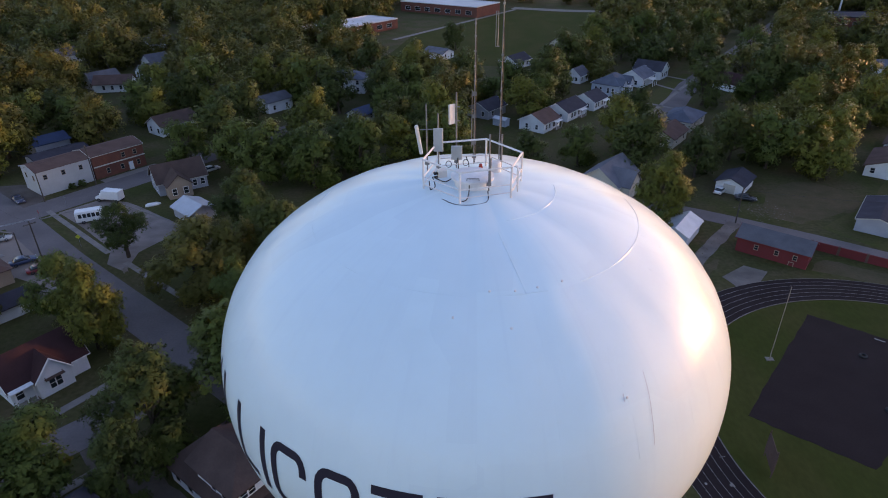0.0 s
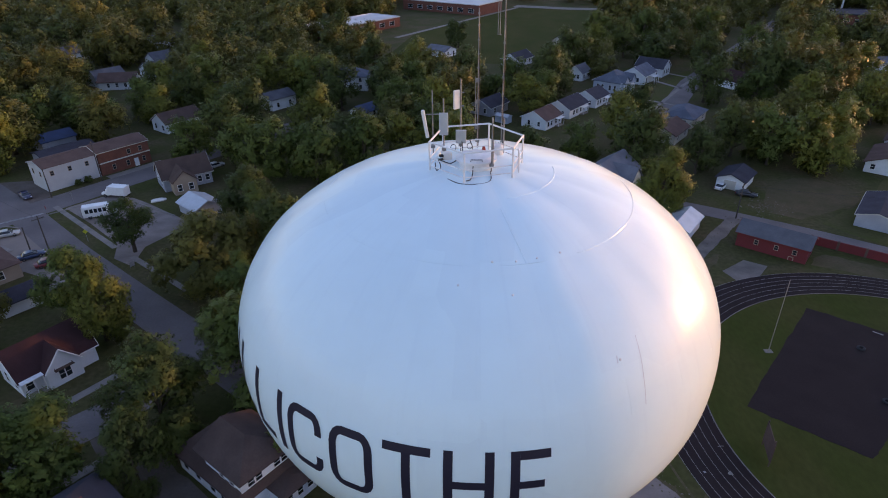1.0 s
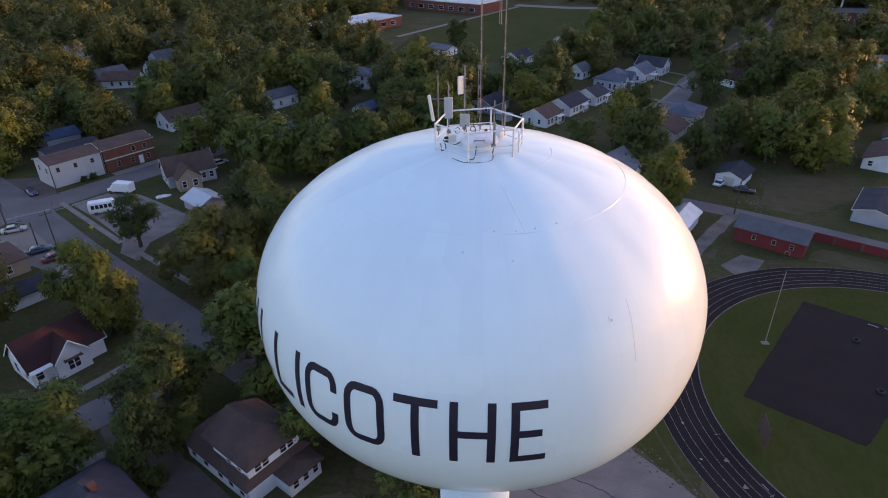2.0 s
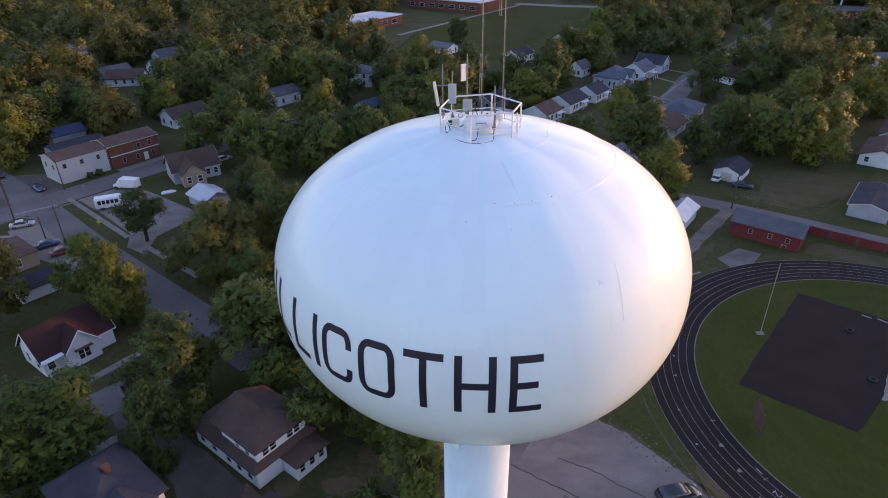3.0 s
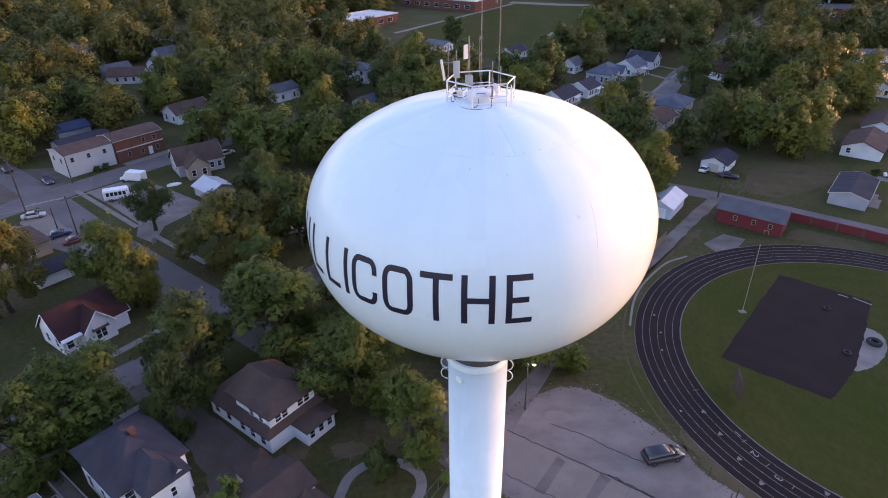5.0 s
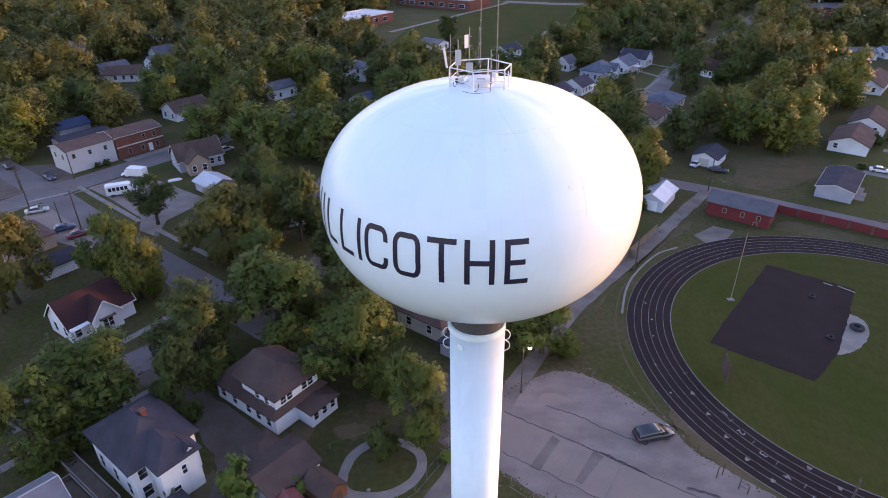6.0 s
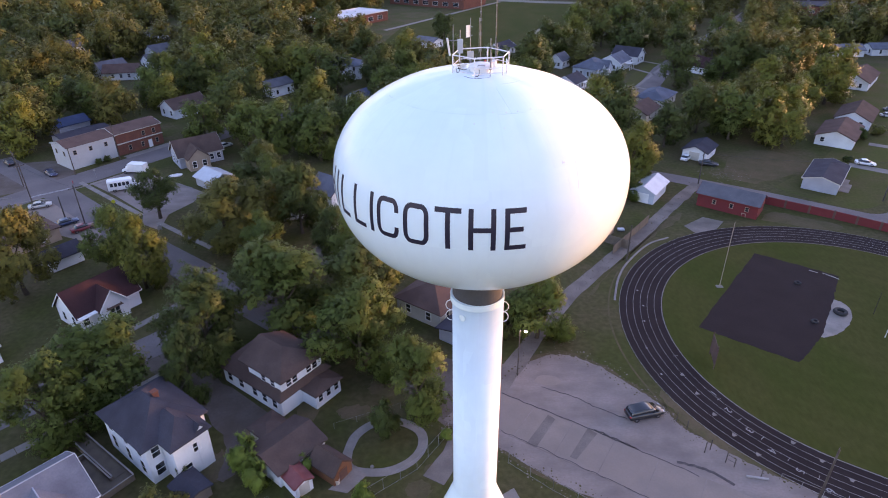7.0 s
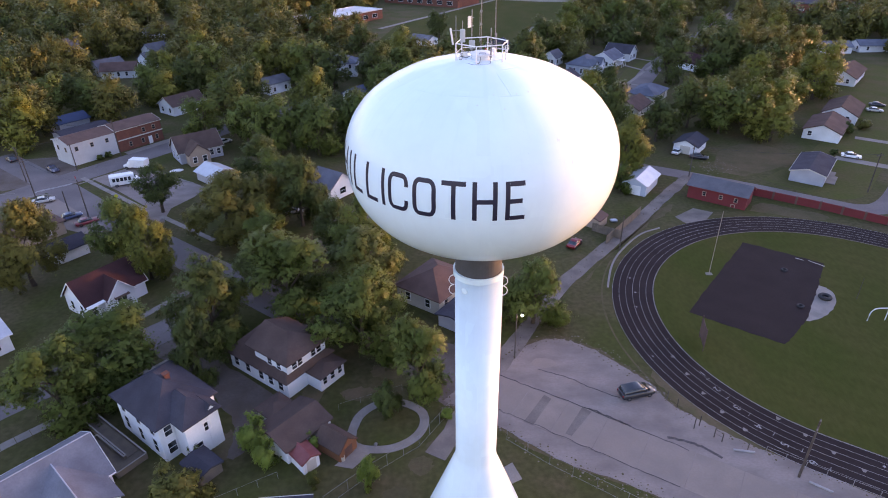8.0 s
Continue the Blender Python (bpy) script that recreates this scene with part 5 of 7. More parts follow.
for k, (x, y) in enumerate(((33.2, 25.1), (33.9, 21.9), (35.1, 18.4), (36.4, 15.1), (38.2, 12.1), (40.2, 9.3))):
    me = text_mesh(str(k + 1), 1.35)
    me.materials.clear()
    me.materials.append(PAINTW)
    ob = new("lane_number", me)
    ob.parent = track
    ob["label"] = "white painted lane number " + str(k + 1)
    d = Vector((x, y)) - TC
    along = d.dot(TA)
    ang = math.degrees(math.atan2(d.y, d.x)) if along < 0 else FLIP - 90
    ob.matrix_world = pose(x, y, 0.036, 0, 0, ang)
for x, y in ((30.7, 32.9), (33.5, 23.9), (34.7, 20.2), (36.2, 17.1), (37.8, 13.8), (39.9, 11.1), (41.7, 8.3)):
    d = Vector((x, y)) - TC
    ang = math.degrees(math.atan2(d.y, d.x)) if d.dot(TA) < 0 else FLIP - 90
    ob = part("stagger_bar", boxes((-0.36, -0.03, 0.024, 0.36, 0.03, 0.04)), PAINTW, track, "white stagger line")
    ob.matrix_world = pose(x, y, 0, 0, 0, ang)
for x, y in ((30.3, 28.8), (31.0, 25.0), (31.8, 21.1), (32.9, 17.6), (34.5, 14.5), (39.5, 16.3), (41.5, 13.5), (43.4, 10.7), (45.4, 8.0)):
    d = Vector((x, y)) - TC
    ang = math.degrees(math.atan2(d.y, d.x)) if d.dot(TA) < 0 else FLIP - 90
    ob = part("zone_arrow", sheet([(-0.26, -0.36), (0.26, -0.12), (0.26, 0.14), (-0.26, 0.3)], 0.02, 0.04), WALKWAY, track, "grey painted exchange arrow")
    ob.matrix_world = pose(x, y, 0, 0, 0, ang)
for s, o in ((52.0, 1.6), (53.0, 2.7), (10.0, 2.8), (14.0, 3.0), (6.0, 4.0), (20.0, 4.4), (25.0, 5.0), (-62.0, 1.5), (-66.0, 3.0), (-72.0, 4.2), (-80.0, 2.2)):
    p = track_at(s, o)
    ob = part("mark", boxes((-0.14, -0.14, 0.024, 0.14, 0.14, 0.04)), PAINTW, track)
    ob.matrix_world = pose(p.x, p.y, 0, 0, 0, 20)
part("start_line", track_strip(64.6, 64.72, 0.05, 5.4, 0.024, 0.042), PAINTW, track, "dashed white cross line")
structure("track_kerb_west", band(spline([(25.4, 47.4), (26.0, 49.4), (27.8, 54.5), (30.7, 59.7), (36.3, 66.4), (41.1, 69.2)], 6), 0.35, -0.2, 0.1), WALKWAY, "pale concrete edging round the bend", "kerb")
structure("inner_kerb", track_strip(S0, S1, -0.12, -0.02, -0.1, 0.06), GRAVEL, "low pale kerb along the inner lane", "kerb")


structure("worn_path", track_strip(2.0, 62.0, 8.15, 8.45, -0.1, 0.006), THIN, "narrow worn dirt line outside the track", "path")
structure("dirt_edge", sheet(uneven([(25.9, 24.6), (27.0, 21.6), (28.1, 18.4), (30.4, 15.6), (33.3, 12.9), (36.0, 10.9), (34.2, 13.2), (31.6, 16.6), (29.4, 19.6), (27.8, 23.0), (26.6, 25.8)], 6, 0.16, 44), -0.1, 0.018), DRY, "bare brown soil between lot and track", "soil")


# ---- field things ----
def flag_pole(x, y, h, r, mat, label, name="field_pole", base=True):
    ob = thing(name, pose(x, y, 0), label, "pole")
    part("pole", rods(((0, 0, -0.2), (0, 0, h), r, r * 0.6)), mat, ob)
    if base:
        part("base", boxes((-0.55, -0.4, -0.1, 0.55, 0.4, 0.12), bevel=0.02), WALKWAY, ob, "concrete footing")
    return ob


flag_pole(44.2, 51.3, 12.3, 0.065, TAN, "tall pale pole on a concrete footing", "flag_pole")
flag_pole(65.3, 42.9, 4.1, 0.06, POLE, "short dark post on the field", base=False)


def tyre_ring(x, y, R, r, label):
    ob = thing("tyre", pose(x, y, 0), label, "tyre")
    pr = [(R + r * math.cos(a), 0.03 + r * 0.9 + r * 0.9 * math.sin(a)) for a in [2 * math.pi * k / 12 for k in range(13)]]
    part("tread", lathe(pr, 28), TYRE, ob, smooth=True)
    return ob


tyre_ring(60.2, 43.2, 0.75, 0.32, "large black tractor tyre on the pad")
tyre_ring(57.9, 52.1, 0.42, 0.17, "black tyre lying on the apron")
tyre_ring(55.0, 40.9, 0.42, 0.17, "black tyre lying on the apron")
gp = thing("goal_post", pose(63.4, 36.9, 0, 0, 0, 0), "white curved goal post neck on the field", "goal post")
part("neck", bead([(0, 0, -0.1), (0, 0, 1.2), (0.15, 0, 1.75), (0.55, 0, 2.15), (1.1, 0, 2.3), (2.7, 0, 2.3)], 0.08, 8), STEELW, gp)
part("upright", rods(((2.7, 0, -0.1), (2.7, 0, 5.6), 0.07)), STEELW, gp)
sb = thing("sign_board", pose(35.4, 31.6, 0, 0, 0, 78), "tall weathered red and white board on posts", "sign")
for sx in (-1.7, 1.7):
    part("post", rods(((sx, 0, -0.2), (sx, 0, 4.0), 0.07)), R_RUST, sb)
part("panel", boxes((-1.9, -0.05, 0.7, 1.9, 0.05, 3.6)), R_RUST, sb, "faded red board")
for k in range(5):
    part("stripe", boxes((-1.7 + 0.72 * k, -0.062, 0.95, -1.3 + 0.72 * k, -0.051, 3.35)), STEELW, sb, "pale painted stripe")
for x, y, a in ((64.4, 54.9, -52), (65.3, 53.9, -52), (62.6, 56.0, -40)):
    structure("apron_mark", boxes((-0.7, -0.12, -0.02, 0.7, 0.12, 0.034)), PAINTW, "worn white paint mark on the apron", "marking").matrix_world = pose(x, y, 0, 0, 0, a)

# ---- concrete road slabs and tar seams on the lot ----
RD = Vector((20.7, -13.2)).normalized()
RN = Vector((-RD.y, RD.x))
slab_road = structure("concrete_road", boxes((-14.0, -3.15, -0.3, 46.0, 3.15, 0.014)), LOTGREY, "old tan concrete slab road across the lot", "road")
mid_road = Vector((14.5, 15.5))
ra = math.degrees(math.atan2(RD.y, RD.x))
slab_road.matrix_world = pose(mid_road.x, mid_road.y, 0, 0, 0, ra)
sl = boxes((-2.66, -3.05, -0.1, 2.66, 3.05, 0.03), bevel=0.01)
sm = bpy.data.meshes.new("slab")
sl.to_mesh(sm)
sl.free()
sm.materials.append(CONCRETE)
for k in range(11):
    ob = new("slab", sm)
    ob.parent = slab_road
    ob.matrix_local = pose(-11.2 + 5.4 * k, 0, 0, 0, 0, 0)
TAR = material("dark_tar_seam", (0.06, 0.052, 0.05), 0.9, second=(0.12, 0.1, 0.095), scale=1.2, fine=5, amount=0.4, spec=0.2)


def seam(points, width, seed, name="tar_seam"):
    r2 = random.Random(seed)
    q = spline(points, 7)
    q = [(x + r2.uniform(-0.12, 0.12), y + r2.uniform(-0.12, 0.12)) for x, y in q]
    return structure(name, band(q, width, -0.05, 0.036), TAR, "dark tar-filled crack in the paving", "crack")


seam([(5.0, 25.3), (10.0, 22.2), (16.0, 18.5), (21.0, 15.0), (26.5, 11.4)], 0.13, 1)
seam([(4.2, 18.6), (9.0, 15.6), (13.3, 12.8), (18.0, 9.6), (23.5, 6.1)], 0.1, 2)
seam([(10.5, 26.5), (14.5, 24.5), (17.5, 22.2), (20.5, 20.5)], 0.1, 3)
seam([(16.0, 18.7), (18.0, 17.2), (20.5, 15.4)], 0.22, 4)
seam([(24.5, 13.4), (27.5, 12.4), (30.0, 10.2)], 0.35, 5)
for pts in ([(10.6, 21.3), (11.4, 20.5), (8.4, 15.8), (7.2, 16.4)], [(15.2, 18.9), (16.2, 18.0), (12.9, 13.9), (12.1, 14.3)]):
    structure("patch_strip", sheet(uneven(pts, 1, 0.05, 4), -0.05, 0.034), GRAVEL, "grey asphalt repair strip across the slabs", "patch")
structure("worn_patch", sheet(spline([(9.5, 27.6), (10.5, 28.8), (12.6, 28.6), (13.2, 27.4), (11.5, 26.6), (9.5, 27.6)], 4), -0.05, 0.026), CONCRETE, "brown patch of bare ground on the lot", "patch")
structure("lot_yard", sheet(spline([(-13.5, 31.5), (-9.0, 34.5), (-3.0, 33.0), (3.0, 29.5), (2.0, 22.0), (-2.4, 19.4), (-6.0, 24.0), (-10.0, 27.5), (-13.5, 31.5)], 6), -0.2, 0.009), YARD, "worn asphalt yard behind the tower", "yard")
structure("sidewalk_brick", band([(-88.2, 117.2), (-79.8, 128.8)], 2.6, -0.2, 0.04), WALKWAY, "pale concrete pavement before the brick building", "sidewalk")
structure("equipment_pad", sheet([(5.1, 9.9), (6.0, 7.5), (4.4, 6.7), (3.6, 8.9)], -0.1, 0.06), WALKWAY, "small concrete pad by the tower fence", "pad")


# ---- fences, walls and edgings ----
def fence(points, h, label, post_r=0.035, rails=(0.98, 0.5), gap=3.0, mat=GALV, name="fence"):
    ob = thing(name, pose(0, 0, 0), label, "fence")
    for (ax, ay), (bx2, by2) in zip(points, points[1:]):
        n = max(1, round(math.hypot(bx2 - ax, by2 - ay) / gap))
        for k in range(n + 1):
            x, y = ax + (bx2 - ax) * k / n, ay + (by2 - ay) * k / n
            part("post", rods(((x, y, -0.2), (x, y, h), post_r)), mat, ob)
        for r in rails:
            part("rail", rods(((ax, ay, h * r), (bx2, by2, h * r), post_r * 0.6)), mat, ob)
    return ob


fence([(4.8, 13.4), (9.4, 9.5), (14.2, 6.1), (20.0, 2.0)], 1.7, "galvanised pipe fence along the lot", rails=(0.98, 0.08), post_r=0.028)
fence([(-2.2, 18.0), (-5.9, 12.5), (-11.4, 8.3), (-16.0, 4.0)], 1.9, "galvanised wire fence with angled posts", rails=(0.98, 0.08), gap=2.6, post_r=0.028)
fence([(-30.0, 3.5), (-22.0, 8.0)], 1.2, "low wire garden fence", gap=2.4, post_r=0.02, rails=(0.98,))
fence([(-16.6, 19.0), (-8.5, 22.5)], 1.0, "thin wire fence by the garden path", gap=2.6, post_r=0.016, rails=(0.98,))
for x, y, h in ((27.4, 18.5, 1.6), (28.3, 14.9, 1.7), (29.1, 15.3, 1.7), (30.2, 13.4, 1.5), (30.9, 12.7, 1.3), (33.4, 11.3, 1.1), (26.6, 20.0, 1.5)):
    ob = thing("fence_post", pose(x, y, 0), "short dark steel post beside the track", "post", "posts beside the track")
    part("post", rods(((0, 0, -0.2), (0, 0, h), 0.06)), POLE, ob)
fence([(30.2, 13.4), (30.9, 12.7)], 1.3, "dark steel bar barrier", mat=POLE, gap=2)
fence([(35.4, 10.9), (40.6, 7.3), (47.0, 2.9), (60.0, -6.0)], 1.0, "pale pipe railing beside the track", mat=GALV, gap=2.5, rails=(0.98,), post_r=0.03)
for x0, y0, x1, y1 in ((31.9, 11.3, 33.9, 10.9), (38.3, 6.5, 40.1, 5.1)):
    ob = thing("parking_bumper", pose((x0 + x1) / 2, (y0 + y1) / 2, 0, 0, 0, math.degrees(math.atan2(y1 - y0, x1 - x0))), "long white concrete bumper on the lot", "bumper")
    part("block", boxes((-1.2, -0.12, 0, 1.2, 0.12, 0.2), bevel=0.03), PAINTW, ob)
rw = tagged(new("wall_red"), "long low red painted boundary wall", "wall", kind="structure")
WP = [(66.4, 84.9), (77.6, 76.9), (87.2, 69.0), (100.0, 58.4), (118.0, 43.5)]
for (ax, ay), (bx2, by2) in zip(WP, WP[1:]):
    L = math.hypot(bx2 - ax, by2 - ay)
    n = max(1, round(L / 4.6))
    a = math.degrees(math.atan2(by2 - ay, bx2 - ax))
    for k in range(n):
        t = (k + 0.5) / n
        ob = part("panel", boxes((-L / n / 2 + 0.1, -0.08, -0.2, L / n / 2 - 0.1, 0.08, 1.65), (-L / n / 2 + 0.1, -0.11, 1.65, L / n / 2 - 0.1, 0.11, 1.73)), REDW, rw)
        ob.matrix_world = pose(ax + (bx2 - ax) * t, ay + (by2 - ay) * t, 0, 0, 0, a)
        t = k / n
        ob = part("pier", boxes((-0.22, -0.2, -0.2, 0.22, 0.2, 1.8), bevel=0.02), R_RUST, rw)
        ob.matrix_world = pose(ax + (bx2 - ax) * t, ay + (by2 - ay) * t, 0, 0, 0, a)
wf = thing("board_fence", pose(33.8, 69.2, 0, 0, 0, 51.5), "tall brown board fence along the alley", "fence")
for k in range(44):
    part("board", boxes((-8.3 + 0.38 * k, -0.02, -0.1, -7.95 + 0.38 * k, 0.02, 1.8 + 0.03 * ((k * 7) % 3))), WOOD, wf)
wf2 = thing("board_fence", pose(29.6, 66.6, 0, 0, 0, 141.5), "tall brown board fence of a back yard", "fence")
for k in range(16):
    part("board", boxes((-3.0 + 0.38 * k, -0.02, -0.1, -2.65 + 0.38 * k, 0.02, 1.8 + 0.03 * ((k * 5) % 3))), WOOD, wf2)
house("low brown yard shed with a flat roof", 28.6, 71.0, 51.0, 3.6, 3.0, 1.9, 0.5, TAN, R_RUST, name="shed", category="shed", ov=0.15)
tr = thing("tarp_bundle", pose(32.6, 72.4, 0), "pale blue plastic bundle in a back yard", "bundle")
part("bundle", boxes((-0.7, -0.5, 0, 0.7, 0.5, 0.5), bevel=0.15), R_METAL, tr)

CREAM_OLD = siding("weathered_pale_boards", (0.34, 0.31, 0.28))
# ramp and deck beside the grey-roofed house
rp = thing("access_ramp", pose(-43.4, 14.9, 0, 0, 0, -35.9) @ Matrix.Diagonal((1.04, 1.35, 1, 1)), "weathered wooden access ramp doubling back on itself", "ramp")
part("upper_run", boxes((-5.8, -1.1, 0.3, 4.3, 0.0, 0.4)), WOOD, rp, "grey wooden ramp boards")
part("lower_run", boxes((-1.5, -2.6, 0.1, 4.3, -1.35, 0.2)), WOOD, rp)
part("landing", boxes((4.3, -2.6, 0.2, 5.9, 0.0, 0.32)), WOOD, rp)
for x0, x1, y, z in ((-5.8, 5.9, 0.04, 0.95), (-5.8, 4.3, -1.14, 0.95), (-1.5, 4.3, -1.31, 0.85), (-1.5, 5.9, -2.64, 0.85)):
    side = part("side_board", boxes((x0, y - 0.035, z - 0.95, x1, y + 0.035, z)), WOOD, rp)
    part("cap_rail", boxes((x0, y - 0.06, z, x1, y + 0.06, z + 0.05)), CREAM_OLD, side, "weathered pale rail")
for x0, y0, y1 in ((5.9, -2.68, 0.08), (4.26, -1.35, -1.1), (-1.5, -2.6, -1.35)):
    side = part("end_board", boxes((x0, y0, -0.1, x0 + 0.07, y1, 0.87)), WOOD, rp)
    part("cap_rail", boxes((x0 - 0.03, y0, 0.87, x0 + 0.1, y1, 0.92)), CREAM_OLD, side)


# ---- poles, lamps, signs and wires ----
def utility_pole(x, y, h, label="dark wooden utility pole", arm=True, turn=0):
    ob = thing("utility_pole", pose(x, y, 0, 0, 0, turn), label, "pole")
    part("pole", rods(((0, 0, -0.3), (0, 0, h), 0.15, 0.1)), POLE, ob)
    if arm:
        part("cross_arm", boxes((-1.1, -0.06, h - 0.7, 1.1, 0.06, h - 0.58)), POLE, ob)
        for sx in (-0.95, 0.0, 0.95):
            part("insulator", lathe([(0, 0), (0.05, 0), (0.06, 0.08), (0, 0.14)], 8), CHROME, ob).matrix_local = pose(sx, 0, h - 0.58)
    return ob


utility_pole(37.5, 7.3, 8.6, turn=50)
utility_pole(30.6, 60.1, 7.4, arm=False)
utility_pole(56.5, 95.8, 8.0, turn=54)
utility_pole(-96.2, 88.4, 9.5, turn=54)
utility_pole(-78.2, 77.0, 9.0, turn=54)
utility_pole(-95.2, 105.0, 7.1, arm=False)
utility_pole(-88.8, 115.2, 10.0, turn=-36)
utility_pole(-82.8, 78.2, 6.0, arm=False)
utility_pole(93.0, 85.2, 9.4, turn=20)
utility_pole(80.0, 196.0, 9.0, turn=54)
utility_pole(-104.0, 98.0, 9.0, turn=-36)
lamp = thing("street_lamp", pose(7.4, 28.9, 0), "dark street lamp post with a glowing lamp", "street lamp")
part("pole", rods(((0, 0, -0.2), (0, 0, 7.9), 0.09, 0.06)), POLE, lamp)
part("arm", rods(((0, 0, 7.8), (0.7, -0.3, 8.0), 0.035)), POLE, lamp)
part("hood", lathe([(0, 0.2), (0.12, 0.16), (0.2, 0.0), (0, 0.0)], 14), POLE, lamp).matrix_local = pose(0.75, -0.32, 7.95)
GLOW = bpy.data.materials.new("lit_lamp_bulb")
GLOW.use_nodes = True
gb = GLOW.node_tree.nodes["Principled BSDF"]
gb.inputs["Emission Color"].default_value = (1, 0.97, 0.9, 1)
gb.inputs["Emission Strength"].default_value = 30
part("bulb", lathe([(0, -0.24), (0.16, -0.16), (0.2, 0), (0, 0.0)], 12), GLOW, lamp, "lit white bulb").matrix_local = pose(0.75, -0.32, 7.94)
YELLOW = material("yellow_sign_paint", (0.6, 0.55, 0.03), 0.5, scale=3)
SIGNRED = material("red_sign_paint", (0.5, 0.03, 0.03), 0.5, scale=3)


def road_sign(x, y, h, mat, sides, label, turn=0, size=0.4):
    ob = thing("road_sign", pose(x, y, 0, 0, 0, turn), label, "sign")
    part("post", rods(((0, 0, -0.2), (0, 0, h), 0.035)), GALV, ob)
    bm = bmesh.new()
    bmesh.ops.create_cone(bm, cap_ends=True, segments=sides, radius1=size, radius2=size, depth=0.02)
    p = part("plate", bm, mat, ob)
    p.matrix_local = pose(0, -0.05, h, 90, 0, 0) @ pose(0, 0, 0, 0, 0, 0 if sides == 4 else 22.5)
    return ob


road_sign(-75.1, 84.0, 2.2, YELLOW, 4, "yellow diamond warning sign at the kerb", 10, 0.5)
road_sign(-90.0, 95.2, 2.2, SIGNRED, 8, "red octagonal sign at the street corner", -40)
road_sign(-89.0, 103.0, 2.0, PAINTW, 4, "small white sign by the grass strip", 20, 0.3)
yb = thing("yard_board", pose(-61.2, 74.0, 0, 0, 0, 60), "white yard sign board on the grass", "sign")
part("panel", boxes((-0.45, -0.04, 0.3, 0.45, 0.04, 1.3)), PAINTW, yb)
for sx in (-0.4, 0.4):
    part("leg", rods(((sx, 0, -0.1), (sx, 0, 0.4), 0.03)), GALV, yb)


def wire(a, b, sag):
    pts = [(a[0] + (b[0] - a[0]) * t, a[1] + (b[1] - a[1]) * t, a[2] + (b[2] - a[2]) * t - sag * 4 * t * (1 - t)) for t in [k / 10 for k in range(11)]]
    return tagged(part("power_line", bead(pts, 0.02, 4), BLACKRUB), "black overhead power line between poles", "wire")


wire((-96.2, 88.4, 9.2), (-104.0, 98.0, 8.7), 0.3)
wire((-104.0, 98.0, 8.5), (-88.8, 115.2, 9.6), 0.8)
wire((-104.0, 98.0, 8.2), (-150.0, 150.0, 9.0), 1.2)
wire((-96.2, 88.4, 9.0), (-78.2, 77.0, 8.6), 0.5)
wire((-88.8, 115.2, 9.2), (-150.0, 118.0, 9.0), 1.2)
wire((56.5, 95.8, 7.6), (93.0, 85.2, 9.0), 0.8)

# kerbs and islands at the crossing
for pts, w in (([(-108.0, 90.9), (-105.6, 90.3), (-102.6, 91.0)], 0.35), ([(-101.0, 87.0), (-96.0, 90.2), (-93.0, 89.6)], 0.4), ([(-93.0, 70.2), (-84.6, 70.9), (-80.5, 71.6)], 1.0), ([(-96.0, 81.0), (-91.3, 81.3), (-88.0, 79.6)], 1.0), ([(-90.6, 96.0), (-86.2, 100.5), (-80.5, 102.5)], 0.35), ([(-62.7, 95.9), (-72.0, 101.2), (-77.0, 104.0)], 0.35), ([(-28.7, 72.0), (-24.6, 75.9), (-21.4, 79.4)], 1.1)):
    structure("kerb", band(pts, w, -0.2, 0.12), WALKWAY, "pale concrete kerb at the lawn edge", "kerb")
for k in range(6):
    structure("crossing_bar", boxes((-0.28, -1.1, -0.05, 0.28, 1.1, 0.034)), PAINTW, "faded white crosswalk bar", "marking").matrix_world = pose(-97.6 + 0.95 * k, 92.3 + 1.2 * k * 0.6, 0, 0, 0, -38)


# ---- vehicles ----
def paint(name, c, rough=0.3):
    m = material(name, c, rough, second=tuple(v * 0.9 for v in c), scale=1, amount=0.1)
    m.node_tree.nodes["Principled BSDF"].inputs["Coat Weight"].default_value = 0.5
    return m


def loft(sections):
    """A closed body through rounded cross-sections: x, half width low, half width high, z low, z high."""
    bm = bmesh.new()
    rings = []
    for x, wl, wh, z0, z1 in sections:
        c = 0.14 * (z1 - z0)
        pts = [(-wl * 0.92, z0), (wl * 0.92, z0), (wl, z0 + c), (wl, z0 + (z1 - z0) * 0.55), (wh, z1 - c), (wh * 0.86, z1), (-wh * 0.86, z1), (-wh, z1 - c), (-wl, z0 + (z1 - z0) * 0.55), (-wl, z0 + c)]
        rings.append([bm.verts.new((x, y, z)) for y, z in pts])
    for a, b in zip(rings, rings[1:]):
        for k in range(10):
            bm.faces.new((a[k], a[(k + 1) % 10], b[(k + 1) % 10], b[k]))
    bm.faces.new(rings[0])
    bm.faces.new(rings[-1][::-1])
    bmesh.ops.recalc_face_normals(bm, faces=bm.faces)
    return bm


HEADLAMP = glass_material("headlamp_glass", (0.6, 0.6, 0.6), 0.1)
TAILRED = glass_material("tail_lamp_red", (0.3, 0.01, 0.01), 0.2)


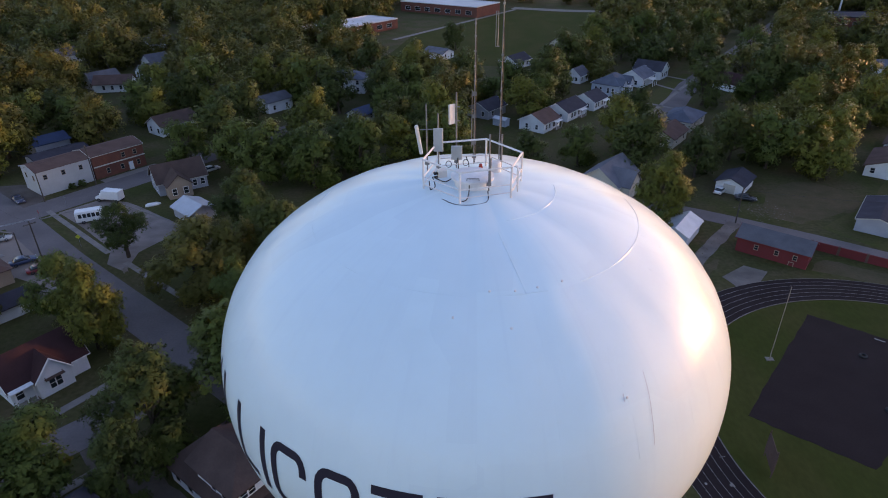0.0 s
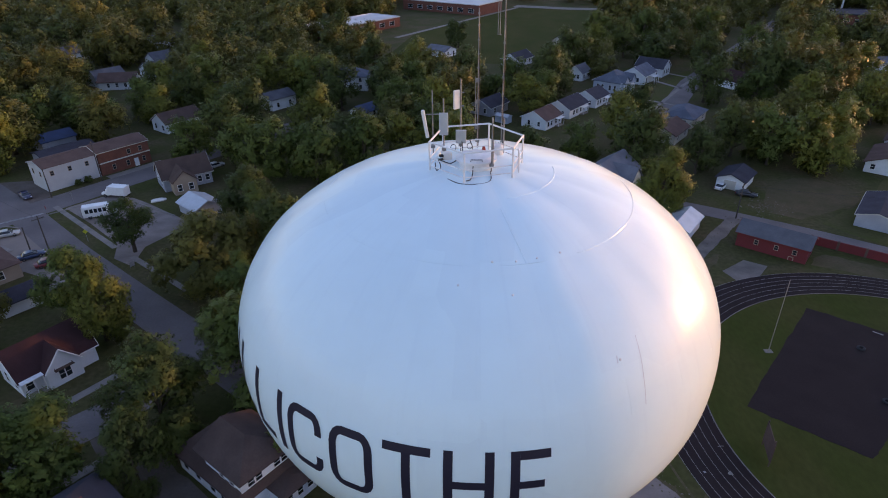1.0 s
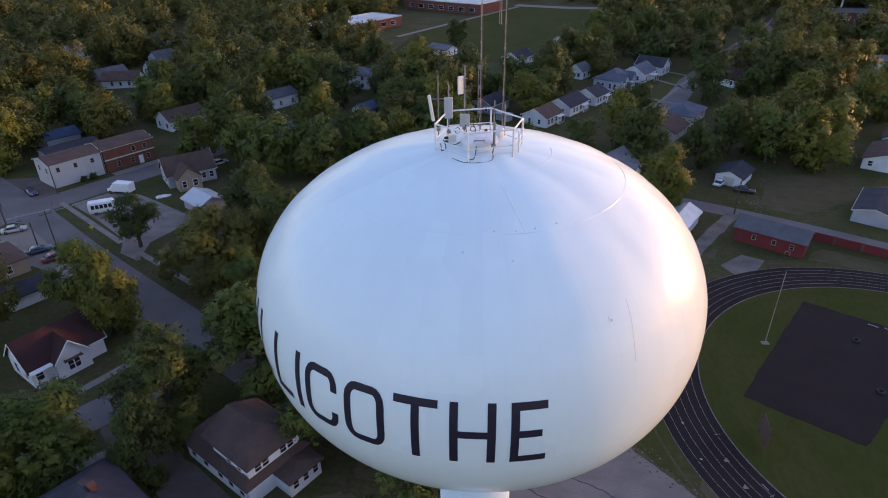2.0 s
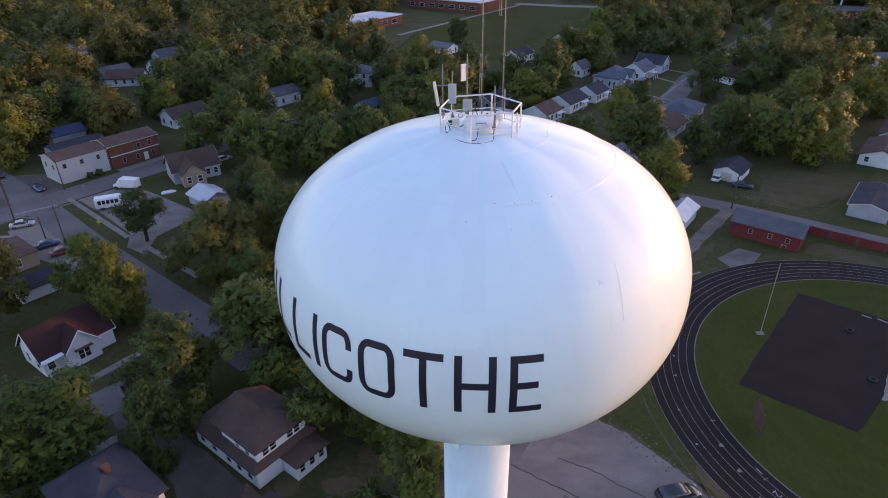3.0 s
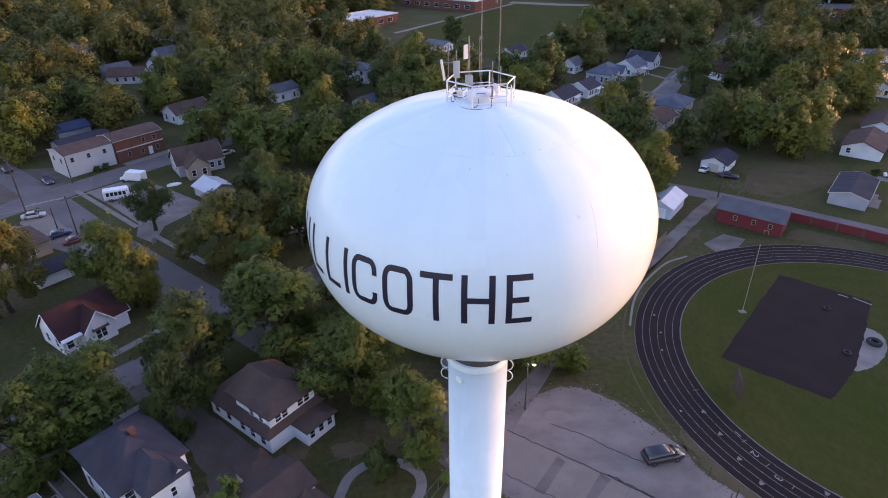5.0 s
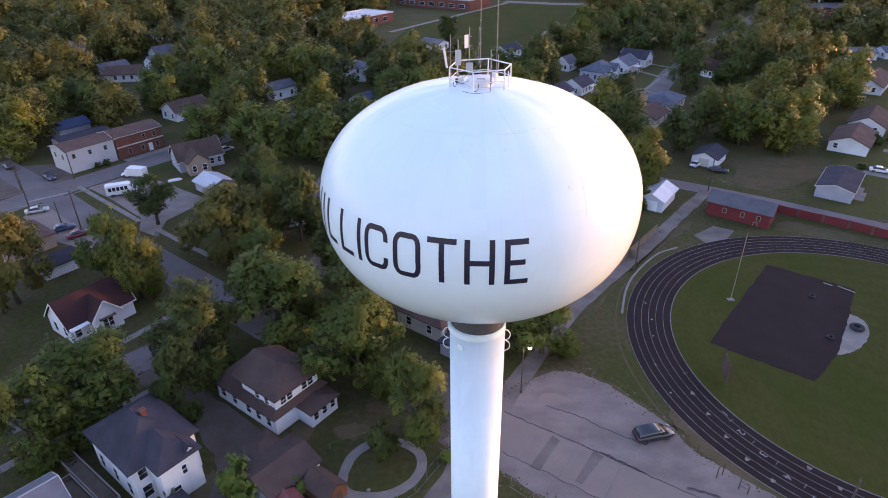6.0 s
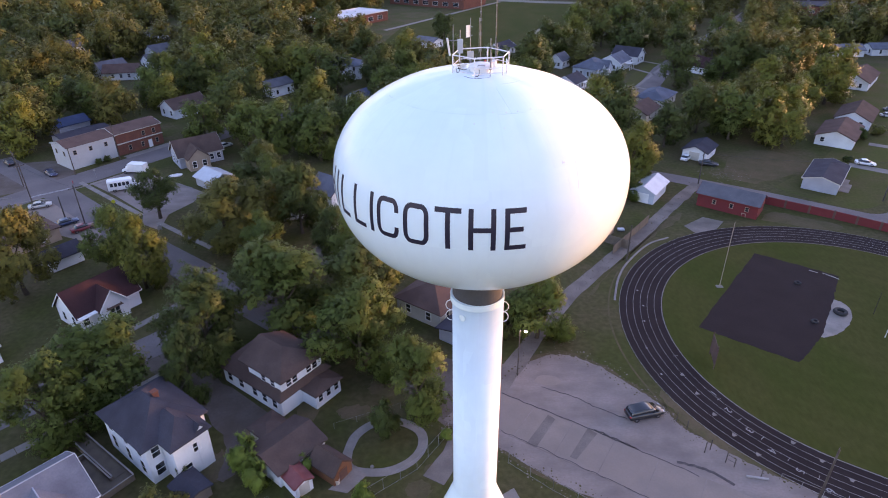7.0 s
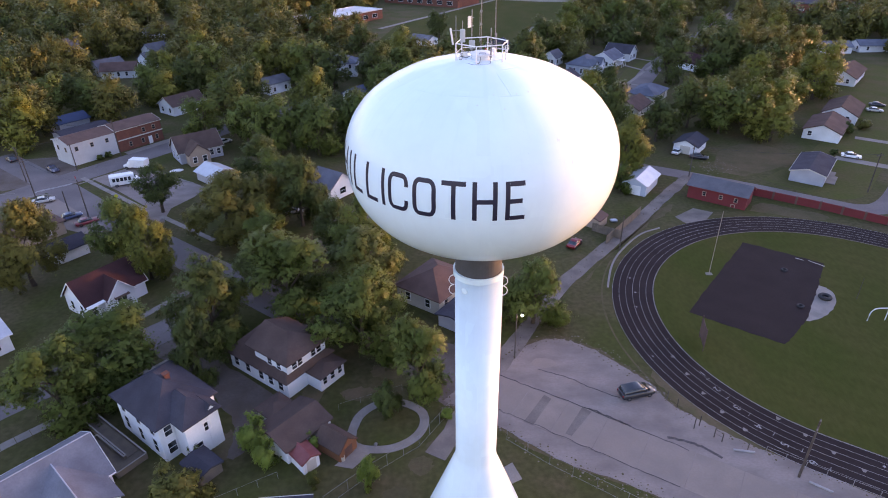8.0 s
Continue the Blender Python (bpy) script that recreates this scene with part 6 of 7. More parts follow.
def car(x, y, turn, mat, label, L=4.6, W=1.82, suv=False):
    """Front towards +x."""
    ob = thing("car", pose(x, y, 0.02, 0, 0, turn), label, "car")
    h, l, w = (1.02, L / 2, W / 2) if suv else (0.88, L / 2, W / 2)
    top = 1.7 if suv else 1.42
    part("body", loft([(-l, w * 0.8, w * 0.74, 0.42, h * 0.92), (-l + 0.12, w * 0.95, w * 0.86, 0.3, h), (-l * 0.4, w, w * 0.9, 0.24, h + 0.02), (l * 0.35, w, w * 0.9, 0.24, h), (l * 0.62, w * 0.99, w * 0.86, 0.25, h * 0.93), (l - 0.15, w * 0.92, w * 0.76, 0.28, h * 0.8), (l, w * 0.78, w * 0.66, 0.36, h * 0.66)]), mat, ob, smooth=True)
    r = -l + 0.12 if suv else -l * 0.72
    nose = (l * 0.28, l * 0.68) if suv else (l * 0.14, l * 0.5)
    part("cabin_glass", loft([(r, w * 0.84, w * 0.78, h - 0.05, h + 0.03), (r + (0.22 if suv else 0.6), w * 0.86, w * 0.7, h - 0.05, top - 0.09), (0.0, w * 0.88, w * 0.72, h - 0.05, top - 0.05), (nose[0], w * 0.87, w * 0.7, h - 0.05, top - 0.12), (nose[1], w * 0.84, w * 0.76, h - 0.06, h + 0.0)]), GLASS, ob, "dark glass", smooth=True)
    part("roof", loft([(r + (0.18 if suv else 0.62), w * 0.72, w * 0.64, top - 0.13, top - 0.06), (0.0, w * 0.75, w * 0.67, top - 0.09, top), (nose[0] + 0.05, w * 0.7, w * 0.62, top - 0.15, top - 0.07)]), mat, ob, smooth=True)
    for sy in (-1, 1):
        part("pillar", rods(((0.0, sy * w * 0.86, h - 0.02), (-0.03, sy * w * 0.7, top - 0.08), 0.04), n=6), mat, ob)
        part("headlight", boxes((l - 0.2, sy * w * 0.62 - 0.16, h * 0.66, l - 0.02, sy * w * 0.62 + 0.16, h * 0.78), bevel=0.02), HEADLAMP, ob)
        part("tail_light", boxes((-l - 0.01, sy * w * 0.72 - 0.14, h * 0.72, -l + 0.12, sy * w * 0.72 + 0.14, h * 0.92), bevel=0.02), TAILRED, ob)
        part("mirror", boxes((l * 0.36, sy * w * 0.98 - 0.1, h + 0.0, l * 0.42, sy * w * 0.98 + 0.1, h + 0.14), bevel=0.02), mat, ob)
        for sx in (-0.62, 0.6):
            wh = part("wheel", lathe([(0.2, -0.1), (0.33, -0.11), (0.34, -0.06), (0.34, 0.06), (0.33, 0.11), (0.2, 0.1)], 20), TYRE, ob)
            wh.matrix_local = pose(sx * l, sy * (w - 0.1), 0.33, 90, 0, 0)
            part("rim", lathe([(0, -0.07), (0.2, -0.08), (0.21, 0.08), (0, 0.07)], 16), CHROME, wh)
    return ob


P_BLACK, P_SILVER, P_BLUE = paint("dark_grey_car_paint", (0.022, 0.022, 0.026)), paint("silver_car_paint", (0.42, 0.42, 0.4), 0.35), paint("blue_car_paint", (0.02, 0.045, 0.11))
P_RED, P_WHITE, P_NAVY = paint("red_car_paint", (0.22, 0.012, 0.015)), paint("white_car_paint", (0.7, 0.7, 0.7)), paint("navy_car_paint", (0.018, 0.02, 0.06))
car(22.8, 21.1, 14.6, P_BLACK, "dark grey minivan parked on the worn lot", 4.85, 1.95, True)
car(-92.9, 86.0, 29.0, P_SILVER, "silver saloon car parked on the apron")
car(-82.3, 77.4, 44.0, P_BLUE, "dark blue saloon car parked on the apron")
car(-77.5, 74.8, 46.0, P_RED, "red saloon car parked on the apron")
car(-101.4, 105.2, -40.0, P_NAVY, "dark blue car standing in the crossing")
car(-116.6, 112.8, 140.0, P_BLACK, "dark car parked under the trees")
car(101.9, 106.8, -28.0, P_WHITE, "white saloon car parked on a driveway")
car(59.0, 111.6, 50.0, P_WHITE, "small white car before a garage", 4.2)
car(132.1, 145.8, -20.0, P_SILVER, "silver car parked on a lawn drive")
car(136.5, 151.5, -20.0, P_BLACK, "black car parked on a lawn drive")
car(-40.1, 76.0, 60.0, P_RED, "red car under the trees")
car(-35.2, 78.6, 20.0, P_SILVER, "grey pickup under the trees", 5.2)
car(22.5, 62.3, 55.0, P_RED, "red car beside the alley", 4.0)
car(-64.0, 124.5, 50.0, P_SILVER, "silver car beside the grey house")
car(63.2, 107.5, -20.0, P_BLACK, "dark car before the garage")


def wheel_on(parent, x, y, r=0.4):
    w = part("wheel", lathe([(r * 0.55, -0.12), (r, -0.12), (r, 0.12), (r * 0.55, 0.12)], 18), TYRE, parent)
    w.matrix_local = pose(x, y, r, 90, 0, 0)
    part("rim", lathe([(0, -0.08), (r * 0.56, -0.09), (r * 0.56, 0.09), (0, 0.08)], 14), CHROME, w)


bus = thing("minibus", pose(-78.5, 95.7, 0.02, 0, 0, 25.5), "white minibus parked on the lot", "bus")
part("body", loft([(-3.4, 1.05, 0.98, 0.5, 2.6), (-3.2, 1.12, 1.06, 0.42, 2.75), (1.4, 1.12, 1.06, 0.42, 2.75), (1.9, 1.1, 1.0, 0.42, 2.5)]), P_WHITE, bus, smooth=False)
part("cab", loft([(1.8, 1.0, 0.9, 0.42, 2.1), (2.4, 0.98, 0.82, 0.42, 1.6), (3.3, 0.92, 0.8, 0.45, 1.15)]), P_WHITE, bus)
for sy in (-1, 1):
    for k in range(5):
        part("window", boxes((-2.8 + 0.85 * k, sy * 1.1 - 0.05, 1.4, -2.16 + 0.85 * k, sy * 1.1 + 0.05, 2.25)), GLASS, bus)
    for px in (-2.1, 2.3):
        wheel_on(bus, px, sy * 0.98)
part("windscreen", boxes((1.95, -0.8, 1.5, 2.3, 0.8, 2.05)), GLASS, bus)
tk = thing("box_truck", pose(-80.2, 105.8, 0.02, 0, 0, 170), "white box truck parked on the lot", "truck")
part("cargo_box", boxes((-2.9, -1.05, 0.7, 1.4, 1.05, 2.75), bevel=0.04), P_WHITE, tk)
part("cab", loft([(1.45, 1.0, 0.86, 0.5, 2.1), (2.1, 1.0, 0.84, 0.5, 2.0), (2.5, 0.98, 0.86, 0.5, 1.3), (3.3, 0.9, 0.78, 0.5, 1.1)]), P_WHITE, tk)
part("windscreen", boxes((2.05, -0.78, 1.35, 2.4, 0.78, 1.85)), GLASS, tk)
part("chassis", boxes((-2.8, -0.5, 0.5, 3.0, 0.5, 0.7)), BLACKRUB, tk)
for sy in (-1, 1):
    for px in (-2.2, 2.4):
        wheel_on(tk, px, sy * 0.95, 0.42)
bt = thing("upturned_boat", pose(-69.6, 103.6, 0.0, 0, 0, 30), "small white boat hull on the lawn", "boat")
part("hull", loft([(-1.6, 0.5, 0.3, 0.0, 0.3), (-1.0, 0.7, 0.45, 0.0, 0.5), (0.8, 0.7, 0.45, 0.0, 0.5), (1.7, 0.1, 0.06, 0.0, 0.3)]), P_WHITE, bt, smooth=True)
ut = thing("rubbish_bin", pose(-14.9, 10.6, 0.0), "small pale bin beside the shed", "bin")
part("bin", lathe([(0, 0), (0.25, 0), (0.3, 0.7), (0.25, 0.7), (0.2, 0.1), (0, 0.1)], 16), CREAM, ut)
ball = thing("garden_stone", pose(-11.2, 12.9, 0.0), "pale round stone by the loop path", "stone")
part("stone", lathe([(0, 0), (0.2, 0.02), (0.26, 0.15), (0.16, 0.3), (0, 0.34)], 12), WALKWAY, ball)
# ---- trees ----
def mesh_from(name, verts, faces, mat, normals=None):
    me = bpy.data.meshes.new(name)
    me.vertices.add(len(verts))
    me.vertices.foreach_set("co", np.asarray(verts, dtype=np.float32).ravel())
    faces = np.asarray(faces, dtype=np.int32)
    k = faces.shape[1]
    me.loops.add(faces.size)
    me.loops.foreach_set("vertex_index", faces.ravel())
    me.polygons.add(len(faces))
    me.polygons.foreach_set("loop_start", np.arange(0, faces.size, k, dtype=np.int32))
    me.update(calc_edges=True)
    if normals is not None:
        me.normals_split_custom_set_from_vertices(normals)
    me.materials.append(mat)
    return me


def crown_points(rng, rad, high, base, lobes, sprays, per, leaf):
    """Sprays of leaves over a heap of uneven lobes: vertices and faces."""
    boughs = 7
    ang = np.arange(boughs) * 2.4 + rng.uniform(0, 6.28) + rng.normal(size=boughs) * 0.3
    lev = np.linspace(0.14, 0.82, boughs) + rng.uniform(-0.07, 0.07, boughs)
    out = rng.uniform(0.38, 0.6, boughs) * (1.1 - 0.75 * np.clip(lev - 0.5, 0, 1) * 2)
    bc = np.stack([np.cos(ang) * out * rad, np.sin(ang) * out * rad, base + high * lev], 1)
    br = rng.uniform(0.34, 0.5, boughs) * rad * (1.05 - 0.3 * lev)
    own = rng.choice(boughs, lobes, p=br ** 2 / (br ** 2).sum())
    d = rng.normal(size=(lobes, 3))
    d[:, 2] += 0.25
    d /= np.linalg.norm(d, axis=1)[:, None]
    bc[:, :2] *= 1.12
    c = bc[own] + d * (br[own] * rng.uniform(0.55, 1.0, lobes))[:, None] * np.array([1.05, 1.05, high / rad * 0.46])
    c[:, 2] = np.maximum(c[:, 2], base + 0.03 * high)
    lr = rng.uniform(0.1, 0.23, lobes) * rad
    m = sprays * 2
    pick = rng.choice(lobes, m, p=lr ** 2 / (lr ** 2).sum())
    n = rng.normal(size=(m, 3))
    n[:, 2] += 0.35
    n /= np.linalg.norm(n, axis=1)[:, None]
    pos = c[pick] + n * (lr[pick] * rng.uniform(0.6, 1.05, m))[:, None]
    pos += n * ((rng.random(m) < 0.14) * rng.uniform(0.04, 0.15, m) * rad)[:, None]
    inside = np.zeros(m, int)
    for k in range(lobes):
        inside += np.linalg.norm(pos - c[k], axis=1) < lr[k] * 0.58
    keep = np.where(inside == 0)[0][:sprays]
    pos, n = pos[keep], n[keep]
    way = n + rng.normal(size=n.shape) * 0.45 - np.array([0, 0, 0.55])
    way /= np.linalg.norm(way, axis=1)[:, None]
    t = rng.uniform(0, 1, (len(pos), per, 1)) * leaf * 2.6
    p = (pos[:, None] + way[:, None] * t + rng.normal(size=(len(pos), per, 3)) * leaf * 0.55).reshape(-1, 3)
    nn = np.repeat(n, per, 0) + rng.normal(size=p.shape) * 0.42 + np.array([0, 0, 0.3])
    nn /= np.linalg.norm(nn, axis=1)[:, None]
    a = np.cross(nn, rng.normal(size=p.shape))
    a /= np.linalg.norm(a, axis=1)[:, None]
    b = np.cross(nn, a)
    s = (leaf * rng.uniform(0.55, 1.4, len(p)))[:, None]
    v = np.stack([p - a * s * 0.5 - b * s * 0.36, p + a * s * 0.8 - nn * s * 0.1, p - a * s * 0.5 + b * s * 0.36], 1).reshape(-1, 3)
    dome = (p - np.array([0, 0, base + high * 0.32])) / np.array([rad, rad, high * 0.62])
    dome /= np.linalg.norm(dome, axis=1)[:, None]
    soft = np.repeat(n, per, 0) * 0.5 + dome * 0.95 + nn * 0.18
    soft /= np.linalg.norm(soft, axis=1)[:, None]
    return v, np.arange(len(p) * 3).reshape(-1, 3), c, np.repeat(soft, 3, 0)


def trunk_mesh(rng, rad, high, base, c):
    bm = bmesh.new()
    top = Vector((0, 0, base + high * 0.5))
    r0 = 0.055 * rad + 0.06
    mid = Vector((rng.uniform(-0.2, 0.2), rng.uniform(-0.2, 0.2), base + 0.4))
    rod(bm, (0, 0, -0.3), mid, r0 * 1.25, r0 * 0.8, n=8)
    rod(bm, mid, top, r0 * 0.8, r0 * 0.25, n=6)
    for k in range(min(7, len(c))):
        q = Vector(c[k])
        rod(bm, mid.lerp(top, 0.15 + 0.1 * k), q, r0 * 0.4, r0 * 0.1, n=5)
    return bm


def make_tree(seed, rad, high, base, lobes, sprays, per, leaf, mat):
    """Crown and trunk meshes of one kind of tree, about its foot."""
    rng = np.random.default_rng(seed)
    v, f, c, soft = crown_points(rng, rad, high, base, lobes, sprays, per, leaf)
    crown = mesh_from("crown", v, f, mat, soft)
    bm = trunk_mesh(rng, rad, high, base, c)
    tm = bpy.data.meshes.new("trunk")
    bm.to_mesh(tm)
    bm.free()
    tm.materials.append(BARK)
    return crown, tm


def plant(meshes, x, y, size, turn, label, group="", tall=1.0):
    ob = thing("tree", Matrix.LocRotScale((x, y, 0), Euler((0, 0, turn)), (size, size, size * tall)), label, "tree", group)
    for nm, me in zip(("crown", "trunk"), meshes):
        p = new(nm, me)
        p.parent = ob
    return ob


rnd = random.Random(7)
# kinds of one-metre-radius scale: built at radius 5, used between 0.5 and 1.4
NEAR = [make_tree(s, 5.0, h, b, 80, 3700, 9, 0.215, m) for s, m, h, b in ((1, LEAF_N, 11.0, 1.0), (2, LEAF_D, 11.8, 1.0), (3, LEAF_B, 10.5, 1.0), (4, LEAF_Y, 9.8, 1.0), (5, LEAF_D, 10.6, 1.0), (6, LEAF_N, 12.0, 1.0), (7, LEAF_O, 10.5, 1.0))]
MID = [make_tree(s, 5.0, h + 0.8, 0.9, 56, 1120, 7, 0.37, m) for s, m, h in ((11, LEAF_N, 9.0), (12, LEAF_D, 10.0), (13, LEAF_Y, 8.5), (14, LEAF_N, 9.5), (15, LEAF_O, 9.0), (16, LEAF_B, 9.0), (17, LEAF_O, 10.0))]
FARK = [make_tree(s, 5.0, h + 0.7, 0.8, 44, 420, 6, 0.6, m) for s, m, h in ((21, LEAF, 9.0), (22, LEAF_D, 9.5), (23, LEAF_O, 8.5), (24, LEAF_O, 8.5), (25, LEAF, 9.0))]
# x, y, crown radius, height, kind
NEAR_TREES = [(-52.0, 18.6, 5.5, 12.6, 0), (-47.6, 25.0, 6.4, 12.6, 5), (-36.6, 32.6, 5.6, 15.5, 1), (-36.4, 25.0, 3.4, 11.0, 4), (-27.0, 39.4, 7.9, 15.0, 5), (-14.6, 30.8, 6.4, 15.0, 0), (-16.3, 43.0, 6.4, 13.0, 4), (-6.2, 20.4, 4.4, 12.6, 5), (-33.0, 48.5, 4.6, 11.0, 1),
              (-61.0, 57.4, 4.9, 13.4, 2), (-54.6, 52.2, 4.6, 12.6, 3), (-74.6, 50.6, 5.8, 16.0, 6), (11.2, 37.5, 4.8, 11.5, 0), (-17.4, 56.6, 5.6, 13.0, 0), (-23.0, 62.5, 4.2, 11.0, 1)]
NEAR_TREES_2 = [(-45.2, 67.4, 7.4, 13.2, 6), (-38.4, 70.6, 5.0, 12.4, 6), (-35.7, 61.3, 3.9, 9.5, 2), (-43.8, 91.5, 5.6, 12.5, 4), (-31.6, 72.4, 5.4, 14.5, 4), (-38.6, 83.6, 5.6, 13.0, 0), (6.6, 38.3, 2.7, 7.0, 1), (41.0, 98.2, 5.8, 13.0, 3), (37.8, 87.7, 2.7, 7.0, 0)]
TALL = (12.0, 12.8, 11.5, 10.8, 11.6, 13.0, 11.5)
for x, y, r, h, k in NEAR_TREES + NEAR_TREES_2:
    plant(NEAR[k], x, y, r / 5.0, rnd.uniform(0, 6.28), tall=h / (r / 5.0 * TALL[k]), label=("green leafy tree by the houses", "dark green broadleaf tree by the houses", "bright green maple tree on a lawn", "yellow-green tree catching the low sun", "dark green broadleaf tree by the houses", "tall green leafy tree by the yard", "green tree with the low sun's orange put into its leaf colour")[k])
LOT_TREE = make_tree(8, 5.0, 7.6, 3.4, 60, 3000, 9, 0.2, LEAF_D)
plant(LOT_TREE, -63.6, 79.9, 0.98, 1.0, "dark green tree with a bare trunk beside the lot")
SHRUB = [make_tree(s, 5.0, 10.0, 0.3, 20, 900, 9, 0.5, m) for s, m in ((31, LEAF_V), (32, LEAF_D), (33, LEAF))]
for x, y, r, k, tall, lab in ((-25.6, 12.4, 1.9, 0, 1.3, "bright green climbing bush by the garage"), (-23.8, 10.2, 1.5, 0, 1.2, "bright green bush beside the garage wall"), (-18.6, 12.6, 1.0, 0, 1.2, "small green bush between the sheds"), (-11.4, 6.9, 1.2, 0, 1.8, "young green sapling at the fence"),
                              (-9.9, 17.9, 1.9, 1, 1.4, "dark shrub inside the loop path"), (-2.6, 17.4, 0.8, 0, 0.9, "small green weed bush at the fence"), (-32.2, 5.0, 2.6, 2, 1.0, "leafy bush behind the white house"), (-17.8, 7.4, 0.8, 2, 1.0, "small bush on the lawn"), (-32.6, 11.3, 0.9, 1, 1.4, "dark bush against the white house"),
                              (-92.9, 112.6, 0.9, 1, 0.8, "dark shrub along the white building"), (-91.5, 114.4, 1.0, 1, 0.8, "dark shrub along the white building"), (112.0, 126.0, 2.0, 1, 0.8, "round dark shrub by the white house"), (118.5, 129.5, 2.2, 2, 0.7, "round shrub on a lawn"), (99.0, 109.5, 1.2, 1, 0.6, "low shrub beside the drive"), (1.2, 37.0, 2.0, 2, 1.0, "leafy bush by the carport")):
    o = plant(SHRUB[k], x, y, r / 5.0, rnd.uniform(0, 6.28), lab, "", tall)
    o.name = "bush"
    o["category"] = "bush"
MID_TREES = [(-39.1, 120.5, 6.8, 0), (-29.7, 129.1, 5.8, 1), (-53.7, 123.8, 6.8, 0), (-70.0, 127.8, 5.6, 3), (-48.7, 118.2, 7.0, 0), (-35.2, 113.6, 6.0, 3), (-66.0, 136.0, 6.2, 1), (-64.6, 151.9, 6.8, 1), (-44.2, 147.3, 6.8, 2), (-101.0, 142.4, 6.8, 4), (-131.5, 172.7, 6.8, 6), (-122.5, 133.5, 7.6, 4), (-160.6, 190.1, 6.8, 1),
             (42.3, 124.6, 6.6, 1), (56.3, 121.0, 5.0, 1), (69.0, 133.0, 6.0, 1), (76.0, 127.0, 6.6, 3), (84.0, 125.0, 6.8, 2), (87.5, 120.5, 5.0, 2), (92.0, 134.0, 6.6, 2), (100.9, 165.1, 6.8, 2)]
MID_TREES_3 = [(16.0, 122.0, 4.6, 1), (29.0, 128.0, 4.8, 3), (50.5, 161.0, 5.2, 1), (27.5, 193.0, 7.4, 1), (17.0, 196.0, 6.4, 0), (79.5, 185.0, 6.6, 1), (45.0, 236.0, 6.4, 3), (64.0, 282.0, 8.0, 0), (83.0, 281.0, 8.0, 3), (96.0, 274.0, 7.4, 1), (120.0, 296.0, 8.0, 0), (86.0, 247.0, 6.0, 1), (118.0, 241.0, 7.4, 3), (143.0, 266.0, 7.8, 4), (146.0, 241.0, 7.0, 2), (-44.0, 256.0, 7.4, 4), (-60.0, 270.0, 7.8, 1), (-21.0, 214.0, 7.0, 2), (-35.0, 220.0, 7.0, 1), (-11.0, 200.0, 7.0, 4)]
MID_TREES_2 = [(139.3, 206.4, 6.8, 2), (120.3, 160.1, 6.8, 2), (125.4, 207.4, 6.8, 4), (118.9, 226.4, 6.8, 1), (93.4, 228.4, 6.8, 1), (57.3, 252.7, 6.8, 2), (41.3, 232.4, 6.8, 1), (32.6, 202.7, 6.8, 0), (-16.7, 206.1, 6.8, 2), (-26.6, 181.7, 6.8, 1), (-3.4, 281.0, 5.4, 1), (-101.5, 217.7, 6.8, 2), (-72.0, 160.0, 6.4, 0), (-40.2, 175.4, 6.8, 1)]
for x, y, r, k in MID_TREES + MID_TREES_2 + MID_TREES_3:
    plant(MID[k], x, y, r / 5.0, rnd.uniform(0, 6.28), "large broadleaf tree among the houses", "trees of the town")

# the wooded town beyond, in a loose scatter that leaves houses, streets and the field free
clear = [(o.matrix_world.translation.x, o.matrix_world.translation.y, max(6.5, 0.55 * max(c.dimensions.x for c in o.children if c.name.startswith("wall")))) for o in scene.objects if o.get("category") in ("house", "garage", "building", "school", "carport", "shed")]
clear += [(x - (x + 2.6) / math.hypot(x + 2.6, y + 40) * d, y - (y + 40) / math.hypot(x + 2.6, y + 40) * d, 5.5) for x, y, q in clear if y > 130 for d in ((9, 18, 27) if x < 0 else (9, 18, 27, 36, 45))]
clear += [(-40, 292, 14), (-52, 304, 14), (-66, 316, 14), (-34, 280, 10), (100, 116, 9), (94, 206, 11), (110, 236, 10), (124, 258, 10), (140, 285, 10)]
clear += [(170 - 0.42 * k, 268 - k, 6) for k in range(0, 90, 10)]
clear += [(230 - 0.494 * d, 385 - 0.87 * d, 7) for d in range(0, 72, 8)] + [(222 - 0.494 * d, 352 - 0.87 * d, 9) for d in range(14, 60, 8)]
clear += [(95 - 0.42 * d, 202 - 0.9 * d, 6) for d in range(6, 50, 8)]
clear += [(28, 153, 11), (39, 163, 11), (51, 177, 11), (63, 195, 11), (73, 211, 9), (82, 225, 8)]
clear += [(q[0], q[1], q[2] + 1.5) for q in NEAR_TREES + NEAR_TREES_2 + MID_TREES + MID_TREES_2 + MID_TREES_3]


STREETS = [[(-120, 114.5), (-94, 94), (-56, 64), (-20, 37)], [(-150, 22), (-112, 74.5), (-77, 124), (-50, 162)], [(62, 168), (84, 212), (128, 278), (180, 356)], [(30, 110), (56, 96), (87, 76), (107, 93), (120, 110)], [(34, 428), (66, 414), (100, 406), (150, 398)], [(23, 155), (85, 232)]]
FIELD = [(-42, 222), (-20, 212), (24, 210), (44, 236), (56, 262), (74, 330), (100, 392), (122, 424), (50, 450), (-50, 440), (-46, 298)]


def in_field(x, y):
    inside = False
    for (ax, ay), (bx, by) in zip(FIELD, FIELD[1:] + FIELD[:1]):
        if (ay > y) != (by > y) and x < (bx - ax) * (y - ay) / (by - ay) + ax:
            inside = not inside
    return inside


def open_ground(x, y):
    """Lawns and yards that carry no trees."""
    return (x > 55 and y < 112) or (x > 98 and y < 150) or (x > 128 and y < 226 and y > 150 and x > 0.55 * y + 30)


